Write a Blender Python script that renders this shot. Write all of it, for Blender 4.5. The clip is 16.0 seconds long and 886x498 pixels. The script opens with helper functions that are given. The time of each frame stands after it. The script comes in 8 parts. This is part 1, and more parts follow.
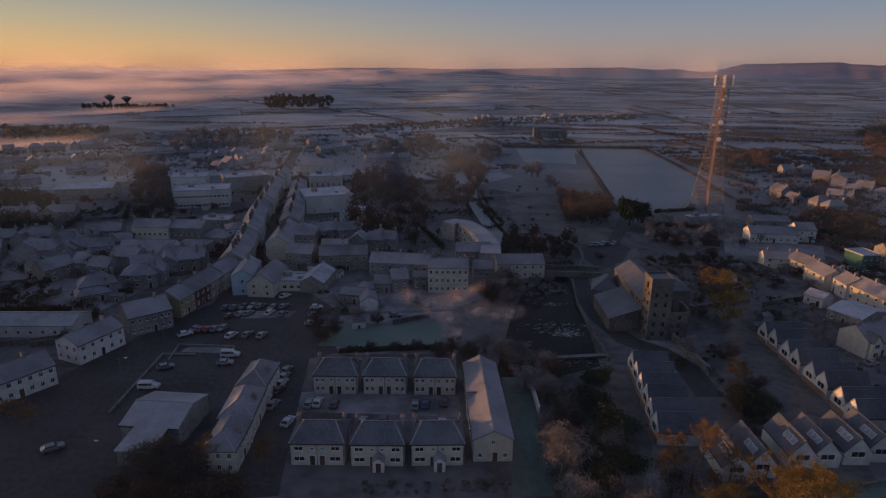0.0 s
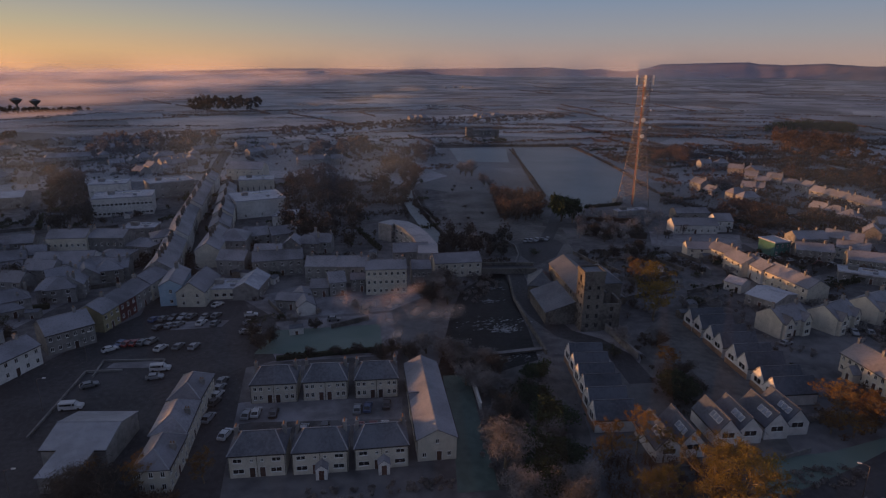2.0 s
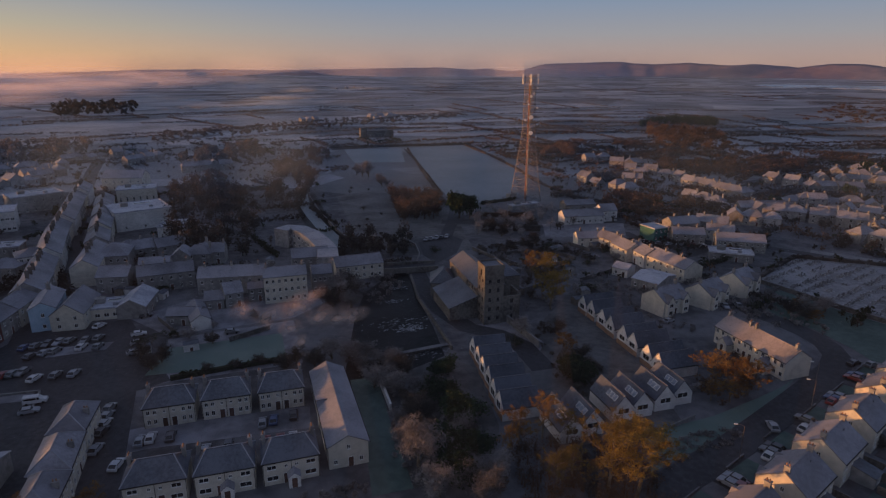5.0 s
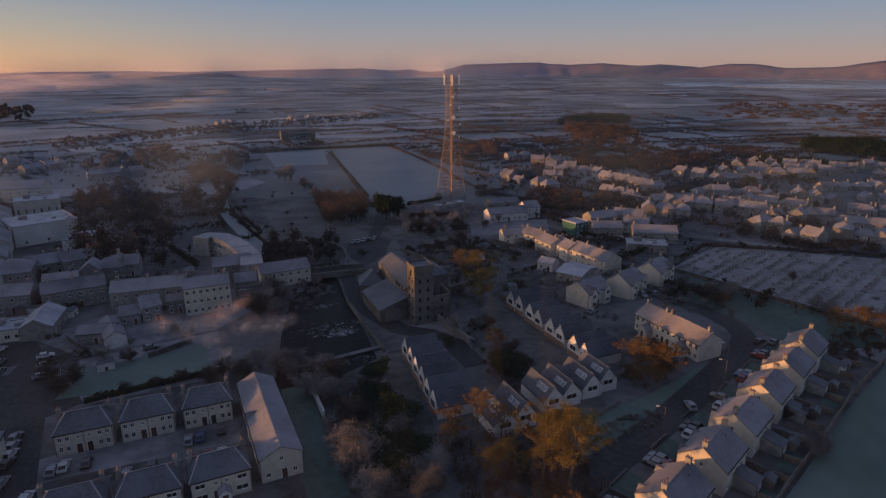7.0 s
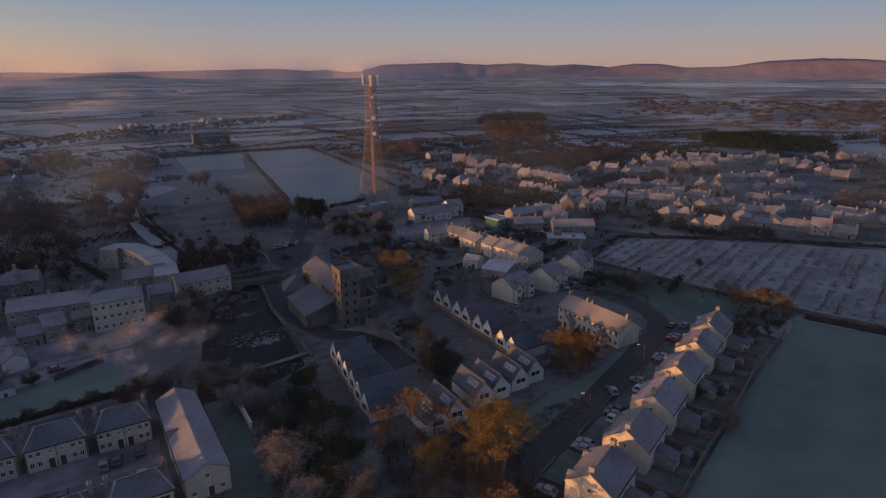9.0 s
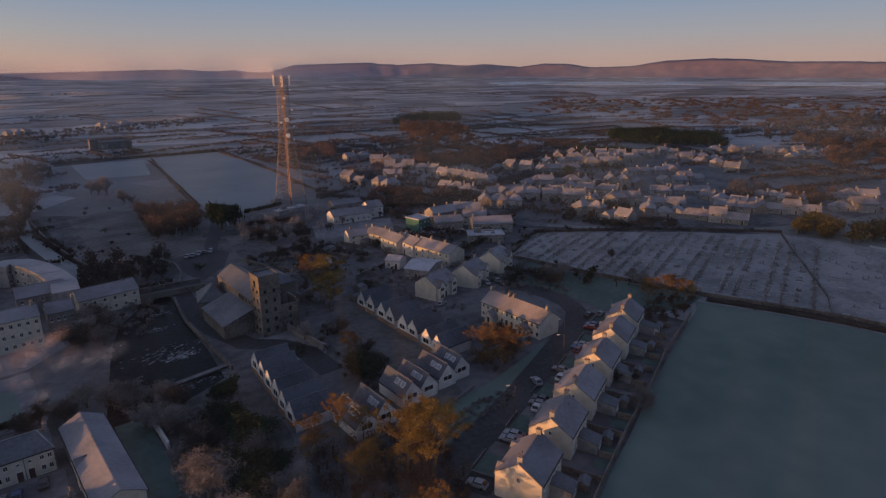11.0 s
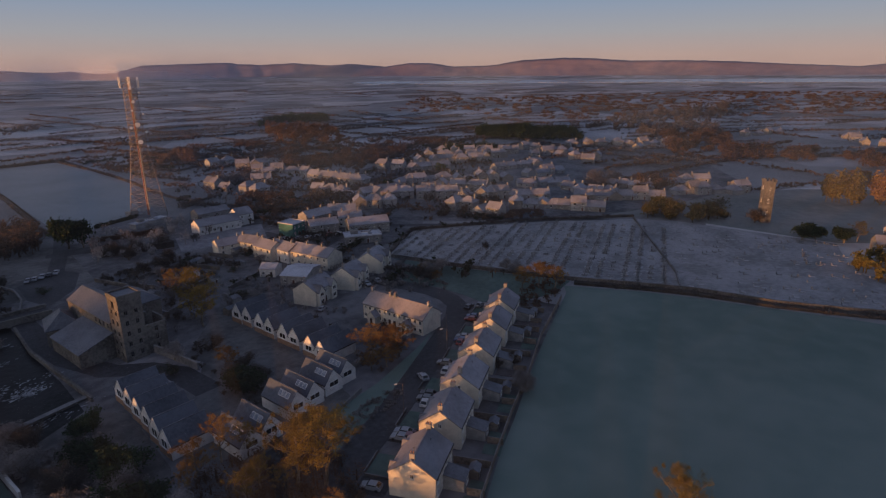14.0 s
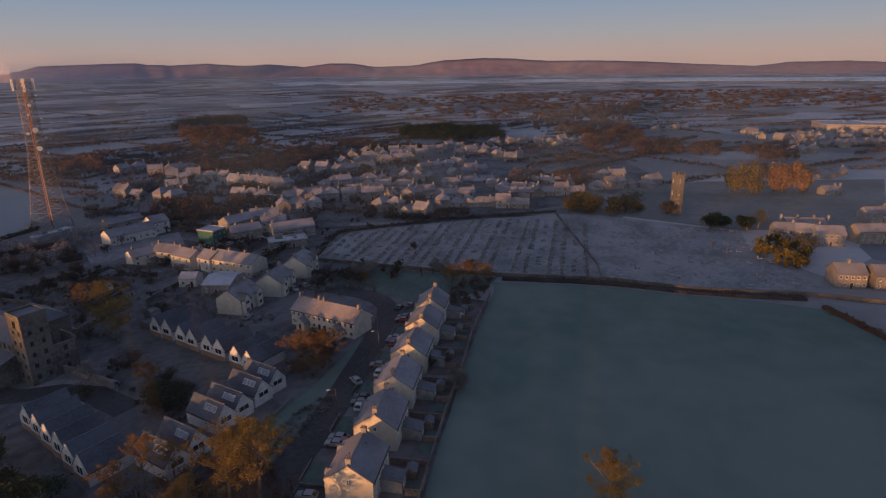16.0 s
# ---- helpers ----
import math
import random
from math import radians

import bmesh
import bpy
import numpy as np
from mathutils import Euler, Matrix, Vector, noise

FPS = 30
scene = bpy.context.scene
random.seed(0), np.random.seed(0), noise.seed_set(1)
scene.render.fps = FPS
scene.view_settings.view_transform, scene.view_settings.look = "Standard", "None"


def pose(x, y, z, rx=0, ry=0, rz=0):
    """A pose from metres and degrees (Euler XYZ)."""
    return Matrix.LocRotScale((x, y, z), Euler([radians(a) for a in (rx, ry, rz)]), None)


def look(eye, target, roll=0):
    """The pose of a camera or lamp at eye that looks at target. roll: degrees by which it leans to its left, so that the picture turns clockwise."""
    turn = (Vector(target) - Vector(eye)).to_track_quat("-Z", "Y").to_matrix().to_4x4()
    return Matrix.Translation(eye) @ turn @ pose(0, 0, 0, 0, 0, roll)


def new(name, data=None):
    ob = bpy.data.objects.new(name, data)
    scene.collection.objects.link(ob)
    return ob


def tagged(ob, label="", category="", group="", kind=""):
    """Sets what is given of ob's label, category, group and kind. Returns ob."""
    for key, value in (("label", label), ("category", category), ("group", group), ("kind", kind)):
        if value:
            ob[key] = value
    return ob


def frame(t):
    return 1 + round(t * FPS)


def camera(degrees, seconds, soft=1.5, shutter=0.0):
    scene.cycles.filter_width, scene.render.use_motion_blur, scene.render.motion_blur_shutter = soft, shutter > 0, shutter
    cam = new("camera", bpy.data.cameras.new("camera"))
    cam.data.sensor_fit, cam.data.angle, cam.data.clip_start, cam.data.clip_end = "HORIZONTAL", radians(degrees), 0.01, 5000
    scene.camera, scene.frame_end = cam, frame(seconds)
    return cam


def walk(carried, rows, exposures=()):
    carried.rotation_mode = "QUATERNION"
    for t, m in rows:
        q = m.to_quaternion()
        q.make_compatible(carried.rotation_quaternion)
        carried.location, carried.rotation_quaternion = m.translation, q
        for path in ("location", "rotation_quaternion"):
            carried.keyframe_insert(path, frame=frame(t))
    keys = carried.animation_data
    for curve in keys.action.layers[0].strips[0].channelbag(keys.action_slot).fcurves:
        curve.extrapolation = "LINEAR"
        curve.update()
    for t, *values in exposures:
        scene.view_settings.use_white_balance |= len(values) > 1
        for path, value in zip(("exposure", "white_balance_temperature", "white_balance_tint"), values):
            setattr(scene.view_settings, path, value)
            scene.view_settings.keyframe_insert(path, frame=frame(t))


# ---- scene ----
cam = camera(73.78, 16.0, soft=1.22)
PATH = [
    (0.0, pose(0, 0, 75.0, 73.01, -0.70, 0.23)),
    (0.5, pose(0, 0, 75.0, 73.06, -0.69, -1.34)),
    (1.0, pose(0, 0, 75.0, 73.08, -0.63, -2.94)),
    (1.5, pose(0, 0, 75.0, 73.08, -0.60, -4.54)),
    (2.0, pose(0, 0, 75.0, 73.11, -0.58, -6.17)),
    (2.5, pose(0, 0, 75.0, 73.12, -0.57, -7.77)),
    (3.0, pose(0, 0, 75.0, 73.15, -0.51, -9.42)),
    (3.5, pose(0, 0, 75.0, 73.18, -0.48, -11.08)),
    (4.0, pose(0, 0, 75.0, 73.18, -0.40, -12.79)),
    (6.5, pose(0, 0, 75.0, 73.28, -0.15, -21.72)),
    (7.0, pose(0, 0, 75.0, 73.30, -0.07, -23.61)),
    (7.5, pose(0, 0, 75.0, 73.31, -0.02, -25.51)),
    (8.0, pose(0, 0, 75.0, 73.32, -0.00, -27.41)),
    (8.5, pose(0, 0, 75.0, 73.32, 0.06, -29.32)),
    (9.0, pose(0, 0, 75.0, 73.31, 0.09, -31.19)),
    (11.5, pose(0, 0, 75.0, 73.28, 0.34, -41.28)),
    (12.0, pose(0, 0, 75.0, 73.26, 0.43, -43.41)),
    (12.5, pose(0, 0, 75.0, 73.23, 0.51, -45.52)),
    (13.0, pose(0, 0, 75.0, 73.20, 0.50, -47.61)),
    (13.5, pose(0, 0, 75.0, 73.17, 0.56, -49.68)),
    (14.0, pose(0, 0, 75.0, 73.17, 0.60, -51.58)),
    (14.5, pose(0, 0, 75.0, 73.16, 0.60, -53.41)),
    (15.0, pose(0, 0, 75.0, 73.13, 0.66, -55.25)),
    (15.5, pose(0, 0, 75.0, 73.12, 0.66, -57.07)),
    (16.0, pose(0, 0, 75.0, 73.11, 0.73, -58.87)),
]
walk(cam, PATH, exposures=((0.0, -0.19), (2.0, -0.15), (4.0, -0.08), (9.0, 0.02), (12.0, 0.05), (16.0, 0.05)))

# ---- world, sun ----
SUN_AZ, SUN_EL = -79.0, 2.2          # degrees, from straight ahead (+y) towards +x
world = bpy.data.worlds.new("dawn_sky")
scene.world = world
world.use_nodes = True
wn, wl = world.node_tree.nodes, world.node_tree.links
wn.clear()
w_out, w_bg, w_sky = wn.new("ShaderNodeOutputWorld"), wn.new("ShaderNodeBackground"), wn.new("ShaderNodeTexSky")
w_sky.sky_type = "NISHITA"
w_sky.sun_disc = False
w_sky.sun_elevation, w_sky.sun_rotation = radians(SUN_EL), radians(SUN_AZ)
w_sky.air_density, w_sky.dust_density, w_sky.ozone_density = 1.0, 1.0, 4.0
# hazy dawn air: a warm band on the horizon, warmest towards the sun, under a dim blue dome
w_geo, w_sep, w_ramp, w_warm = wn.new("ShaderNodeTexCoord"), wn.new("ShaderNodeSeparateXYZ"), wn.new("ShaderNodeValToRGB"), wn.new("ShaderNodeValToRGB")
wl.new(w_geo.outputs["Generated"], w_sep.inputs[0])
for ramp, stops in ((w_ramp, ((0.0, (0.37, 0.24, 0.20)), (0.02, (0.37, 0.265, 0.235)), (0.055, (0.285, 0.275, 0.295)), (0.105, (0.195, 0.245, 0.335)), (0.25, (0.138, 0.172, 0.275)), (1.0, (0.099, 0.122, 0.198)))),
                    (w_warm, ((0.0, (0.92, 0.45, 0.16)), (0.02, (0.76, 0.45, 0.18)), (0.06, (0.5, 0.405, 0.24)), (0.115, (0.26, 0.285, 0.325)), (0.3, (0.138, 0.172, 0.275)), (1.0, (0.099, 0.122, 0.198))))):
    while len(ramp.color_ramp.elements) < len(stops):
        ramp.color_ramp.elements.new(0.5)
    for el, (p, c) in zip(ramp.color_ramp.elements, stops):
        el.position, el.color = p, (*c, 1)
    wl.new(w_sep.outputs["Z"], ramp.inputs["Fac"])
w_dot, w_map, w_mix, w_add = wn.new("ShaderNodeVectorMath"), wn.new("ShaderNodeMapRange"), wn.new("ShaderNodeMix"), wn.new("ShaderNodeMix")
w_dot.operation = "DOT_PRODUCT"
w_dot.inputs[1].default_value = (math.sin(radians(SUN_AZ)), math.cos(radians(SUN_AZ)), 0)
wl.new(w_geo.outputs["Generated"], w_dot.inputs[0])
w_map.inputs["From Min"].default_value, w_map.inputs["From Max"].default_value = -0.1, 1.0
w_map.interpolation_type = "SMOOTHSTEP"
wl.new(w_dot.outputs["Value"], w_map.inputs["Value"])
w_mix.data_type = w_add.data_type = "RGBA"
wl.new(w_map.outputs[0], w_mix.inputs["Factor"])
wl.new(w_ramp.outputs[0], w_mix.inputs["A"])
wl.new(w_warm.outputs[0], w_mix.inputs["B"])
w_add.blend_type = "ADD"
w_add.inputs["Factor"].default_value = 0.02
wl.new(w_mix.outputs["Result"], w_add.inputs["A"])
wl.new(w_sky.outputs[0], w_add.inputs["B"])
# the glow of the bright sky close round the rising sun
w_near, w_glow = wn.new("ShaderNodeMapRange"), wn.new("ShaderNodeMix")
w_near.inputs["From Min"].default_value, w_near.inputs["From Max"].default_value = 0.72, 1.0
w_near.interpolation_type = "SMOOTHSTEP"
wl.new(w_dot.outputs["Value"], w_near.inputs["Value"])
w_glow.data_type, w_glow.blend_type = "RGBA", "ADD"
w_glow.inputs["B"].default_value = (0.95, 0.72, 0.52, 1)
wl.new(w_near.outputs[0], w_glow.inputs["Factor"])
wl.new(w_add.outputs["Result"], w_glow.inputs["A"])
w_bg.inputs["Strength"].default_value = 1.16
wl.new(w_glow.outputs["Result"], w_bg.inputs["Color"])
wl.new(w_bg.outputs[0], w_out.inputs["Surface"])

sun_data = bpy.data.lights.new("sun", "SUN")
sun_data.energy, sun_data.angle, sun_data.color = 5.0, radians(0.6), (1.0, 0.43, 0.145)
sun = new("sun", sun_data)
_a, _e = radians(SUN_AZ), radians(SUN_EL)
sun.matrix_world = look((0, 0, 0), (-math.sin(_a) * math.cos(_e), -math.cos(_a) * math.cos(_e), -math.sin(_e)))


# ---- materials ----
def nodes_of(name):
    m = bpy.data.materials.new(name)
    m.use_nodes = True
    n, l = m.node_tree.nodes, m.node_tree.links
    return m, n, l, n["Principled BSDF"]


def surface(name, c1, c2, rough=0.85, fine=1.2, broad=0.07, frost=0.0, frost_col=(0.5, 0.52, 0.58), bump=0.0, metal=0.0, rand=0.0, spec=0.3, leaf=0.0):
    """Two-scale noise between c1 and c2; frost whitens what faces up; rand varies object by object."""
    m, n, l, b = nodes_of(name)
    pos = n.new("ShaderNodeNewGeometry")
    n1, n2 = n.new("ShaderNodeTexNoise"), n.new("ShaderNodeTexNoise")
    n1.inputs["Scale"].default_value, n1.inputs["Detail"].default_value = fine, 5
    n2.inputs["Scale"].default_value, n2.inputs["Detail"].default_value = broad, 3
    for q in (n1, n2):
        l.new(pos.outputs["Position"], q.inputs["Vector"])
    add = n.new("ShaderNodeMath")
    add.operation = "ADD"
    l.new(n1.outputs["Fac"], add.inputs[0])
    l.new(n2.outputs["Fac"], add.inputs[1])
    ramp = n.new("ShaderNodeMapRange")
    ramp.inputs["From Min"].default_value, ramp.inputs["From Max"].default_value = 0.83, 1.17
    l.new(add.outputs[0], ramp.inputs["Value"])
    mix = n.new("ShaderNodeMix")
    mix.data_type = "RGBA"
    mix.inputs["A"].default_value, mix.inputs["B"].default_value = (*c1, 1), (*c2, 1)
    l.new(ramp.outputs[0], mix.inputs["Factor"])
    col = mix.outputs["Result"]
    if rand:
        info, hsv, mr = n.new("ShaderNodeObjectInfo"), n.new("ShaderNodeHueSaturation"), n.new("ShaderNodeMapRange")
        mr.inputs["To Min"].default_value, mr.inputs["To Max"].default_value = 1 - rand, 1 + rand
        l.new(info.outputs["Random"], mr.inputs["Value"])
        l.new(mr.outputs[0], hsv.inputs["Value"])
        l.new(col, hsv.inputs["Color"])
        col = hsv.outputs["Color"]
    if frost:
        sep, mr, mul, fm = n.new("ShaderNodeSeparateXYZ"), n.new("ShaderNodeMapRange"), n.new("ShaderNodeMath"), n.new("ShaderNodeMix")
        l.new(pos.outputs["Normal"], sep.inputs[0])
        mr.inputs["From Min"].default_value, mr.inputs["From Max"].default_value = 0.25, 0.75
        l.new(sep.outputs["Z"], mr.inputs["Value"])
        nf = n.new("ShaderNodeMapRange")
        nf.inputs["From Min"].default_value, nf.inputs["From Max"].default_value = 0.3, 0.65
        nf.inputs["To Min"].default_value, nf.inputs["To Max"].default_value = 0.35 * frost, frost
        l.new(n2.outputs["Fac"], nf.inputs["Value"])
        mul.operation = "MULTIPLY"
        l.new(mr.outputs[0], mul.inputs[0])
        l.new(nf.outputs[0], mul.inputs[1])
        fm.data_type = "RGBA"
        fm.inputs["B"].default_value = (*frost_col, 1)
        l.new(mul.outputs[0], fm.inputs["Factor"])
        l.new(col, fm.inputs["A"])
        col = fm.outputs["Result"]
    l.new(col, b.inputs["Base Color"])
    b.inputs["Roughness"].default_value, b.inputs["Metallic"].default_value = rough, metal
    b.inputs["Specular IOR Level"].default_value = spec
    if bump:
        bp = n.new("ShaderNodeBump")
        bp.inputs["Strength"].default_value, bp.inputs["Distance"].default_value = bump, 0.1
        l.new(n1.outputs["Fac"], bp.inputs["Height"])
        l.new(bp.outputs[0], b.inputs["Normal"])
    if leaf:
        tl, mx = n.new("ShaderNodeBsdfTranslucent"), n.new("ShaderNodeMixShader")
        l.new(col, tl.inputs["Color"])
        mx.inputs[0].default_value = leaf
        l.new(b.outputs[0], mx.inputs[1])
        l.new(tl.outputs[0], mx.inputs[2])
        l.new(mx.outputs[0], n["Material Output"].inputs["Surface"])
    return m


def veil(name, colour, alpha, scale, lo=0.4, hi=0.65, fade=False, through_share=0.5):
    """Mist or smoke: a thin diffusing sheet with noise-driven holes."""
    m, n, l, b = nodes_of(name)
    n.remove(b)
    out, tr, df, mx = n["Material Output"], n.new("ShaderNodeBsdfTransparent"), n.new("ShaderNodeBsdfDiffuse"), n.new("ShaderNodeMixShader")
    tl, ad = n.new("ShaderNodeBsdfTranslucent"), n.new("ShaderNodeMixShader")
    df.inputs["Color"].default_value = (*colour, 1)
    tl.inputs["Color"].default_value = (*colour, 1)
    l.new(df.outputs[0], ad.inputs[1])
    l.new(tl.outputs[0], ad.inputs[2])
    ad.inputs[0].default_value = through_share
    g, q, mp, mr = n.new("ShaderNodeNewGeometry"), n.new("ShaderNodeTexNoise"), n.new("ShaderNodeMapping"), n.new("ShaderNodeMapRange")
    l.new(g.outputs["Position"], mp.inputs["Vector"])
    mp.inputs["Scale"].default_value = scale
    q.inputs["Scale"].default_value, q.inputs["Detail"].default_value = 1.0, 4
    l.new(mp.outputs[0], q.inputs["Vector"])
    mr.inputs["From Min"].default_value, mr.inputs["From Max"].default_value = lo, hi
    mr.inputs["To Min"].default_value, mr.inputs["To Max"].default_value = 0.0, alpha
    l.new(q.outputs["Fac"], mr.inputs["Value"])
    amount = mr.outputs[0]
    if fade:
        uv, sx, v1, u1, p1, p2 = (n.new("ShaderNode" + k) for k in ("UVMap", "SeparateXYZ", "MapRange", "MapRange", "Math", "Math"))
        l.new(uv.outputs[0], sx.inputs[0])
        for q, ax in ((v1, "Y"), (u1, "X")):
            q.inputs["From Min"].default_value, q.inputs["From Max"].default_value = 0.0, 1.0
            q.inputs["To Min"].default_value, q.inputs["To Max"].default_value = 1.0, 0.0
            q.interpolation_type = "SMOOTHSTEP"
            l.new(sx.outputs[ax], q.inputs["Value"])
        p1.operation = p2.operation = "MULTIPLY"
        l.new(v1.outputs[0], p1.inputs[0])
        l.new(u1.outputs[0], p1.inputs[1])
        l.new(p1.outputs[0], p2.inputs[0])
        l.new(amount, p2.inputs[1])
        amount = p2.outputs[0]
    l.new(amount, mx.inputs[0])
    l.new(tr.outputs[0], mx.inputs[1])
    l.new(ad.outputs[0], mx.inputs[2])
    l.new(mx.outputs[0], out.inputs["Surface"])
    return m


FROST = (0.34, 0.36, 0.42)
M_GROUND = surface("frosted_pasture", (0.12, 0.125, 0.115), (0.23, 0.23, 0.225), fine=0.2, broad=0.012, frost=0.7, frost_col=(0.4, 0.41, 0.45))
M_LAWN = surface("frosted_lawn", (0.034, 0.068, 0.058), (0.07, 0.118, 0.1), fine=0.5, broad=0.05, frost=0.3, frost_col=(0.14, 0.185, 0.18), bump=0.2)
M_FIELD = surface("frosted_field", (0.062, 0.111, 0.094), (0.115, 0.158, 0.138), fine=0.12, broad=0.012, frost=0.42, frost_col=(0.202, 0.259, 0.244))
M_PASTURE = surface("frosted_pasture_dark", (0.08, 0.095, 0.085), (0.15, 0.16, 0.15), fine=0.2, broad=0.02, frost=0.4, frost_col=(0.25, 0.265, 0.28))
M_PITCH = surface("frosted_pitch", (0.184, 0.212, 0.216), (0.239, 0.267, 0.274), fine=0.2, broad=0.02, frost=0.6, frost_col=(0.262, 0.29, 0.313))
M_ROUGH = surface("rough_winter_scrub", (0.034, 0.034, 0.03), (0.105, 0.098, 0.088), fine=0.5, broad=0.06, frost=0.28, frost_col=(0.24, 0.25, 0.28), bump=0.4)
M_TOWN = surface("frosted_garden_ground", (0.02, 0.019, 0.018), (0.105, 0.1, 0.098), fine=0.3, broad=0.04, frost=0.3, frost_col=(0.25, 0.26, 0.3), bump=0.3)
M_EARTH = surface("dark_damp_earth", (0.025, 0.023, 0.02), (0.09, 0.08, 0.072), fine=0.5, broad=0.08, frost=0.35, frost_col=(0.22, 0.225, 0.24), bump=0.4)
M_ROAD = surface("asphalt", (0.025, 0.026, 0.03), (0.05, 0.05, 0.056), fine=0.8, broad=0.06, rough=0.7)
M_DECK = surface("stained_decking", (0.04, 0.028, 0.024), (0.085, 0.06, 0.05), fine=1.5, broad=0.2, frost=0.15, frost_col=FROST)
M_YARD = surface("frosted_yard", (0.075, 0.07, 0.073), (0.185, 0.178, 0.185), fine=0.4, broad=0.07, frost=0.4, frost_col=(0.33, 0.345, 0.4), bump=0.2)
M_PLOT = surface("frosted_grave_gravel", (0.12, 0.122, 0.125), (0.24, 0.24, 0.245), fine=0.5, broad=0.06, frost=0.4, frost_col=(0.36, 0.37, 0.41), bump=0.3)
M_PAVE = surface("concrete_paving", (0.13, 0.13, 0.13), (0.22, 0.215, 0.21), fine=1.0, broad=0.1)
M_STONE = surface("limestone_rubble", (0.07, 0.066, 0.06), (0.16, 0.15, 0.135), fine=1.3, broad=0.15, bump=0.5)
M_STONE_D = surface("dark_stone", (0.06, 0.058, 0.055), (0.14, 0.13, 0.12), fine=1.5, broad=0.2, frost=0.3, frost_col=FROST, bump=0.5)
M_WHITE = surface("white_render", (0.48, 0.475, 0.46), (0.62, 0.61, 0.59), fine=0.8, broad=0.1, rand=0.08)
M_CREAM = surface("cream_render", (0.48, 0.45, 0.38), (0.6, 0.56, 0.475), fine=0.8, broad=0.1, rand=0.08)
# cream render darkened: haze and missing shade are put into its colour
M_CREAM_DIM = surface("shade_toned_cream_render", (0.176, 0.164, 0.15), (0.264, 0.246, 0.224), fine=0.8, broad=0.1, rand=0.15)
M_GRAVE_D = surface("dark_granite_headstone", (0.12, 0.12, 0.125), (0.21, 0.21, 0.215), fine=1.0, broad=0.1, frost=0.3, frost_col=(0.3, 0.31, 0.34))
M_GRAVE = surface("frosted_headstone", (0.15, 0.15, 0.15), (0.29, 0.29, 0.3), fine=1.0, broad=0.1, frost=0.4, frost_col=(0.45, 0.46, 0.5), rand=0.2)
# white render darkened likewise, standing in for haze and shade on walls
M_PALE = surface("shade_toned_white_render", (0.189, 0.187, 0.187), (0.292, 0.286, 0.284), fine=0.8, broad=0.1, rand=0.15)
M_GREYR = surface("grey_render", (0.172, 0.172, 0.168), (0.275, 0.267, 0.258), fine=0.8, broad=0.1, rand=0.15)
M_YELLOW = surface("yellow_render", (0.26, 0.225, 0.13), (0.34, 0.295, 0.175), fine=0.8, broad=0.1)
M_BLUE = surface("pale_blue_render", (0.3, 0.42, 0.52), (0.38, 0.5, 0.6), fine=0.8, broad=0.1)
M_RED = surface("dark_red_render", (0.11, 0.04, 0.037), (0.15, 0.058, 0.052), fine=0.8, broad=0.1)
M_GREEN = surface("sea_green_cladding", (0.04, 0.12, 0.11), (0.06, 0.17, 0.155), fine=0.8, broad=0.1)
M_SLATE = surface("frosted_slate", (0.104, 0.106, 0.119), (0.18, 0.18, 0.199), rough=0.6, fine=1.6, broad=0.12, frost=0.5, frost_col=(0.323, 0.328, 0.38), rand=0.42)
# slate lightened and pinkened: low sunlight on the terrace roof is painted in
M_SLATE_SUN = surface("sun_toned_slate", (0.17, 0.155, 0.155), (0.27, 0.24, 0.235), rough=0.7, fine=1.6, broad=0.12, frost=0.4, frost_col=(0.34, 0.325, 0.35))
M_SLATE_D = surface("dark_slate", (0.05, 0.057, 0.07), (0.1, 0.108, 0.128), rough=0.5, fine=1.6, broad=0.12, frost=0.25, frost_col=(0.2, 0.225, 0.28), rand=0.14)
M_SLATE_N = surface("new_blue_slate", (0.04, 0.048, 0.064), (0.075, 0.085, 0.108), rough=0.5, fine=1.6, broad=0.12, frost=0.14, frost_col=(0.2, 0.23, 0.3), rand=0.14)
M_ROOFW = surface("frost_white_roof", (0.28, 0.295, 0.335), (0.42, 0.435, 0.485), fine=0.8, broad=0.15, frost=0.45, frost_col=(0.48, 0.505, 0.57), rand=0.1)
M_TIN = surface("corrugated_sheet", (0.2, 0.21, 0.23), (0.3, 0.31, 0.34), rough=0.55, fine=0.6, broad=0.1, frost=0.4, frost_col=FROST)
M_BRICK = surface("brick_chimney", (0.2, 0.12, 0.08), (0.34, 0.22, 0.15), fine=3, broad=0.3, bump=0.3)
M_POT = surface("clay_pot", (0.22, 0.12, 0.07), (0.34, 0.2, 0.12), fine=3)
M_FRAME = surface("painted_frame", (0.6, 0.6, 0.58), (0.72, 0.72, 0.7), fine=2)
M_DOOR = surface("painted_door", (0.05, 0.03, 0.025), (0.1, 0.05, 0.04), fine=2, rand=0.5)
M_GLASS = surface("dark_window_glass", (0.012, 0.013, 0.016), (0.02, 0.022, 0.026), rough=0.08, fine=1, spec=0.6)
# pale rooflight panes: the sky's reflection is painted as base colour
M_SKYLIGHT = surface("sky_toned_rooflight_glass", (0.2, 0.22, 0.26), (0.3, 0.32, 0.37), rough=0.25, fine=1.5, spec=0.5)
M_STEEL = surface("galvanised_steel", (0.11, 0.097, 0.092), (0.18, 0.155, 0.147), rough=0.55, metal=0.3, fine=2)
M_STEEL_R = surface("red_painted_steel", (0.3, 0.12, 0.08), (0.4, 0.17, 0.12), rough=0.6, fine=2)
M_DISH = surface("white_dish", (0.6, 0.6, 0.58), (0.72, 0.71, 0.7), rough=0.5)
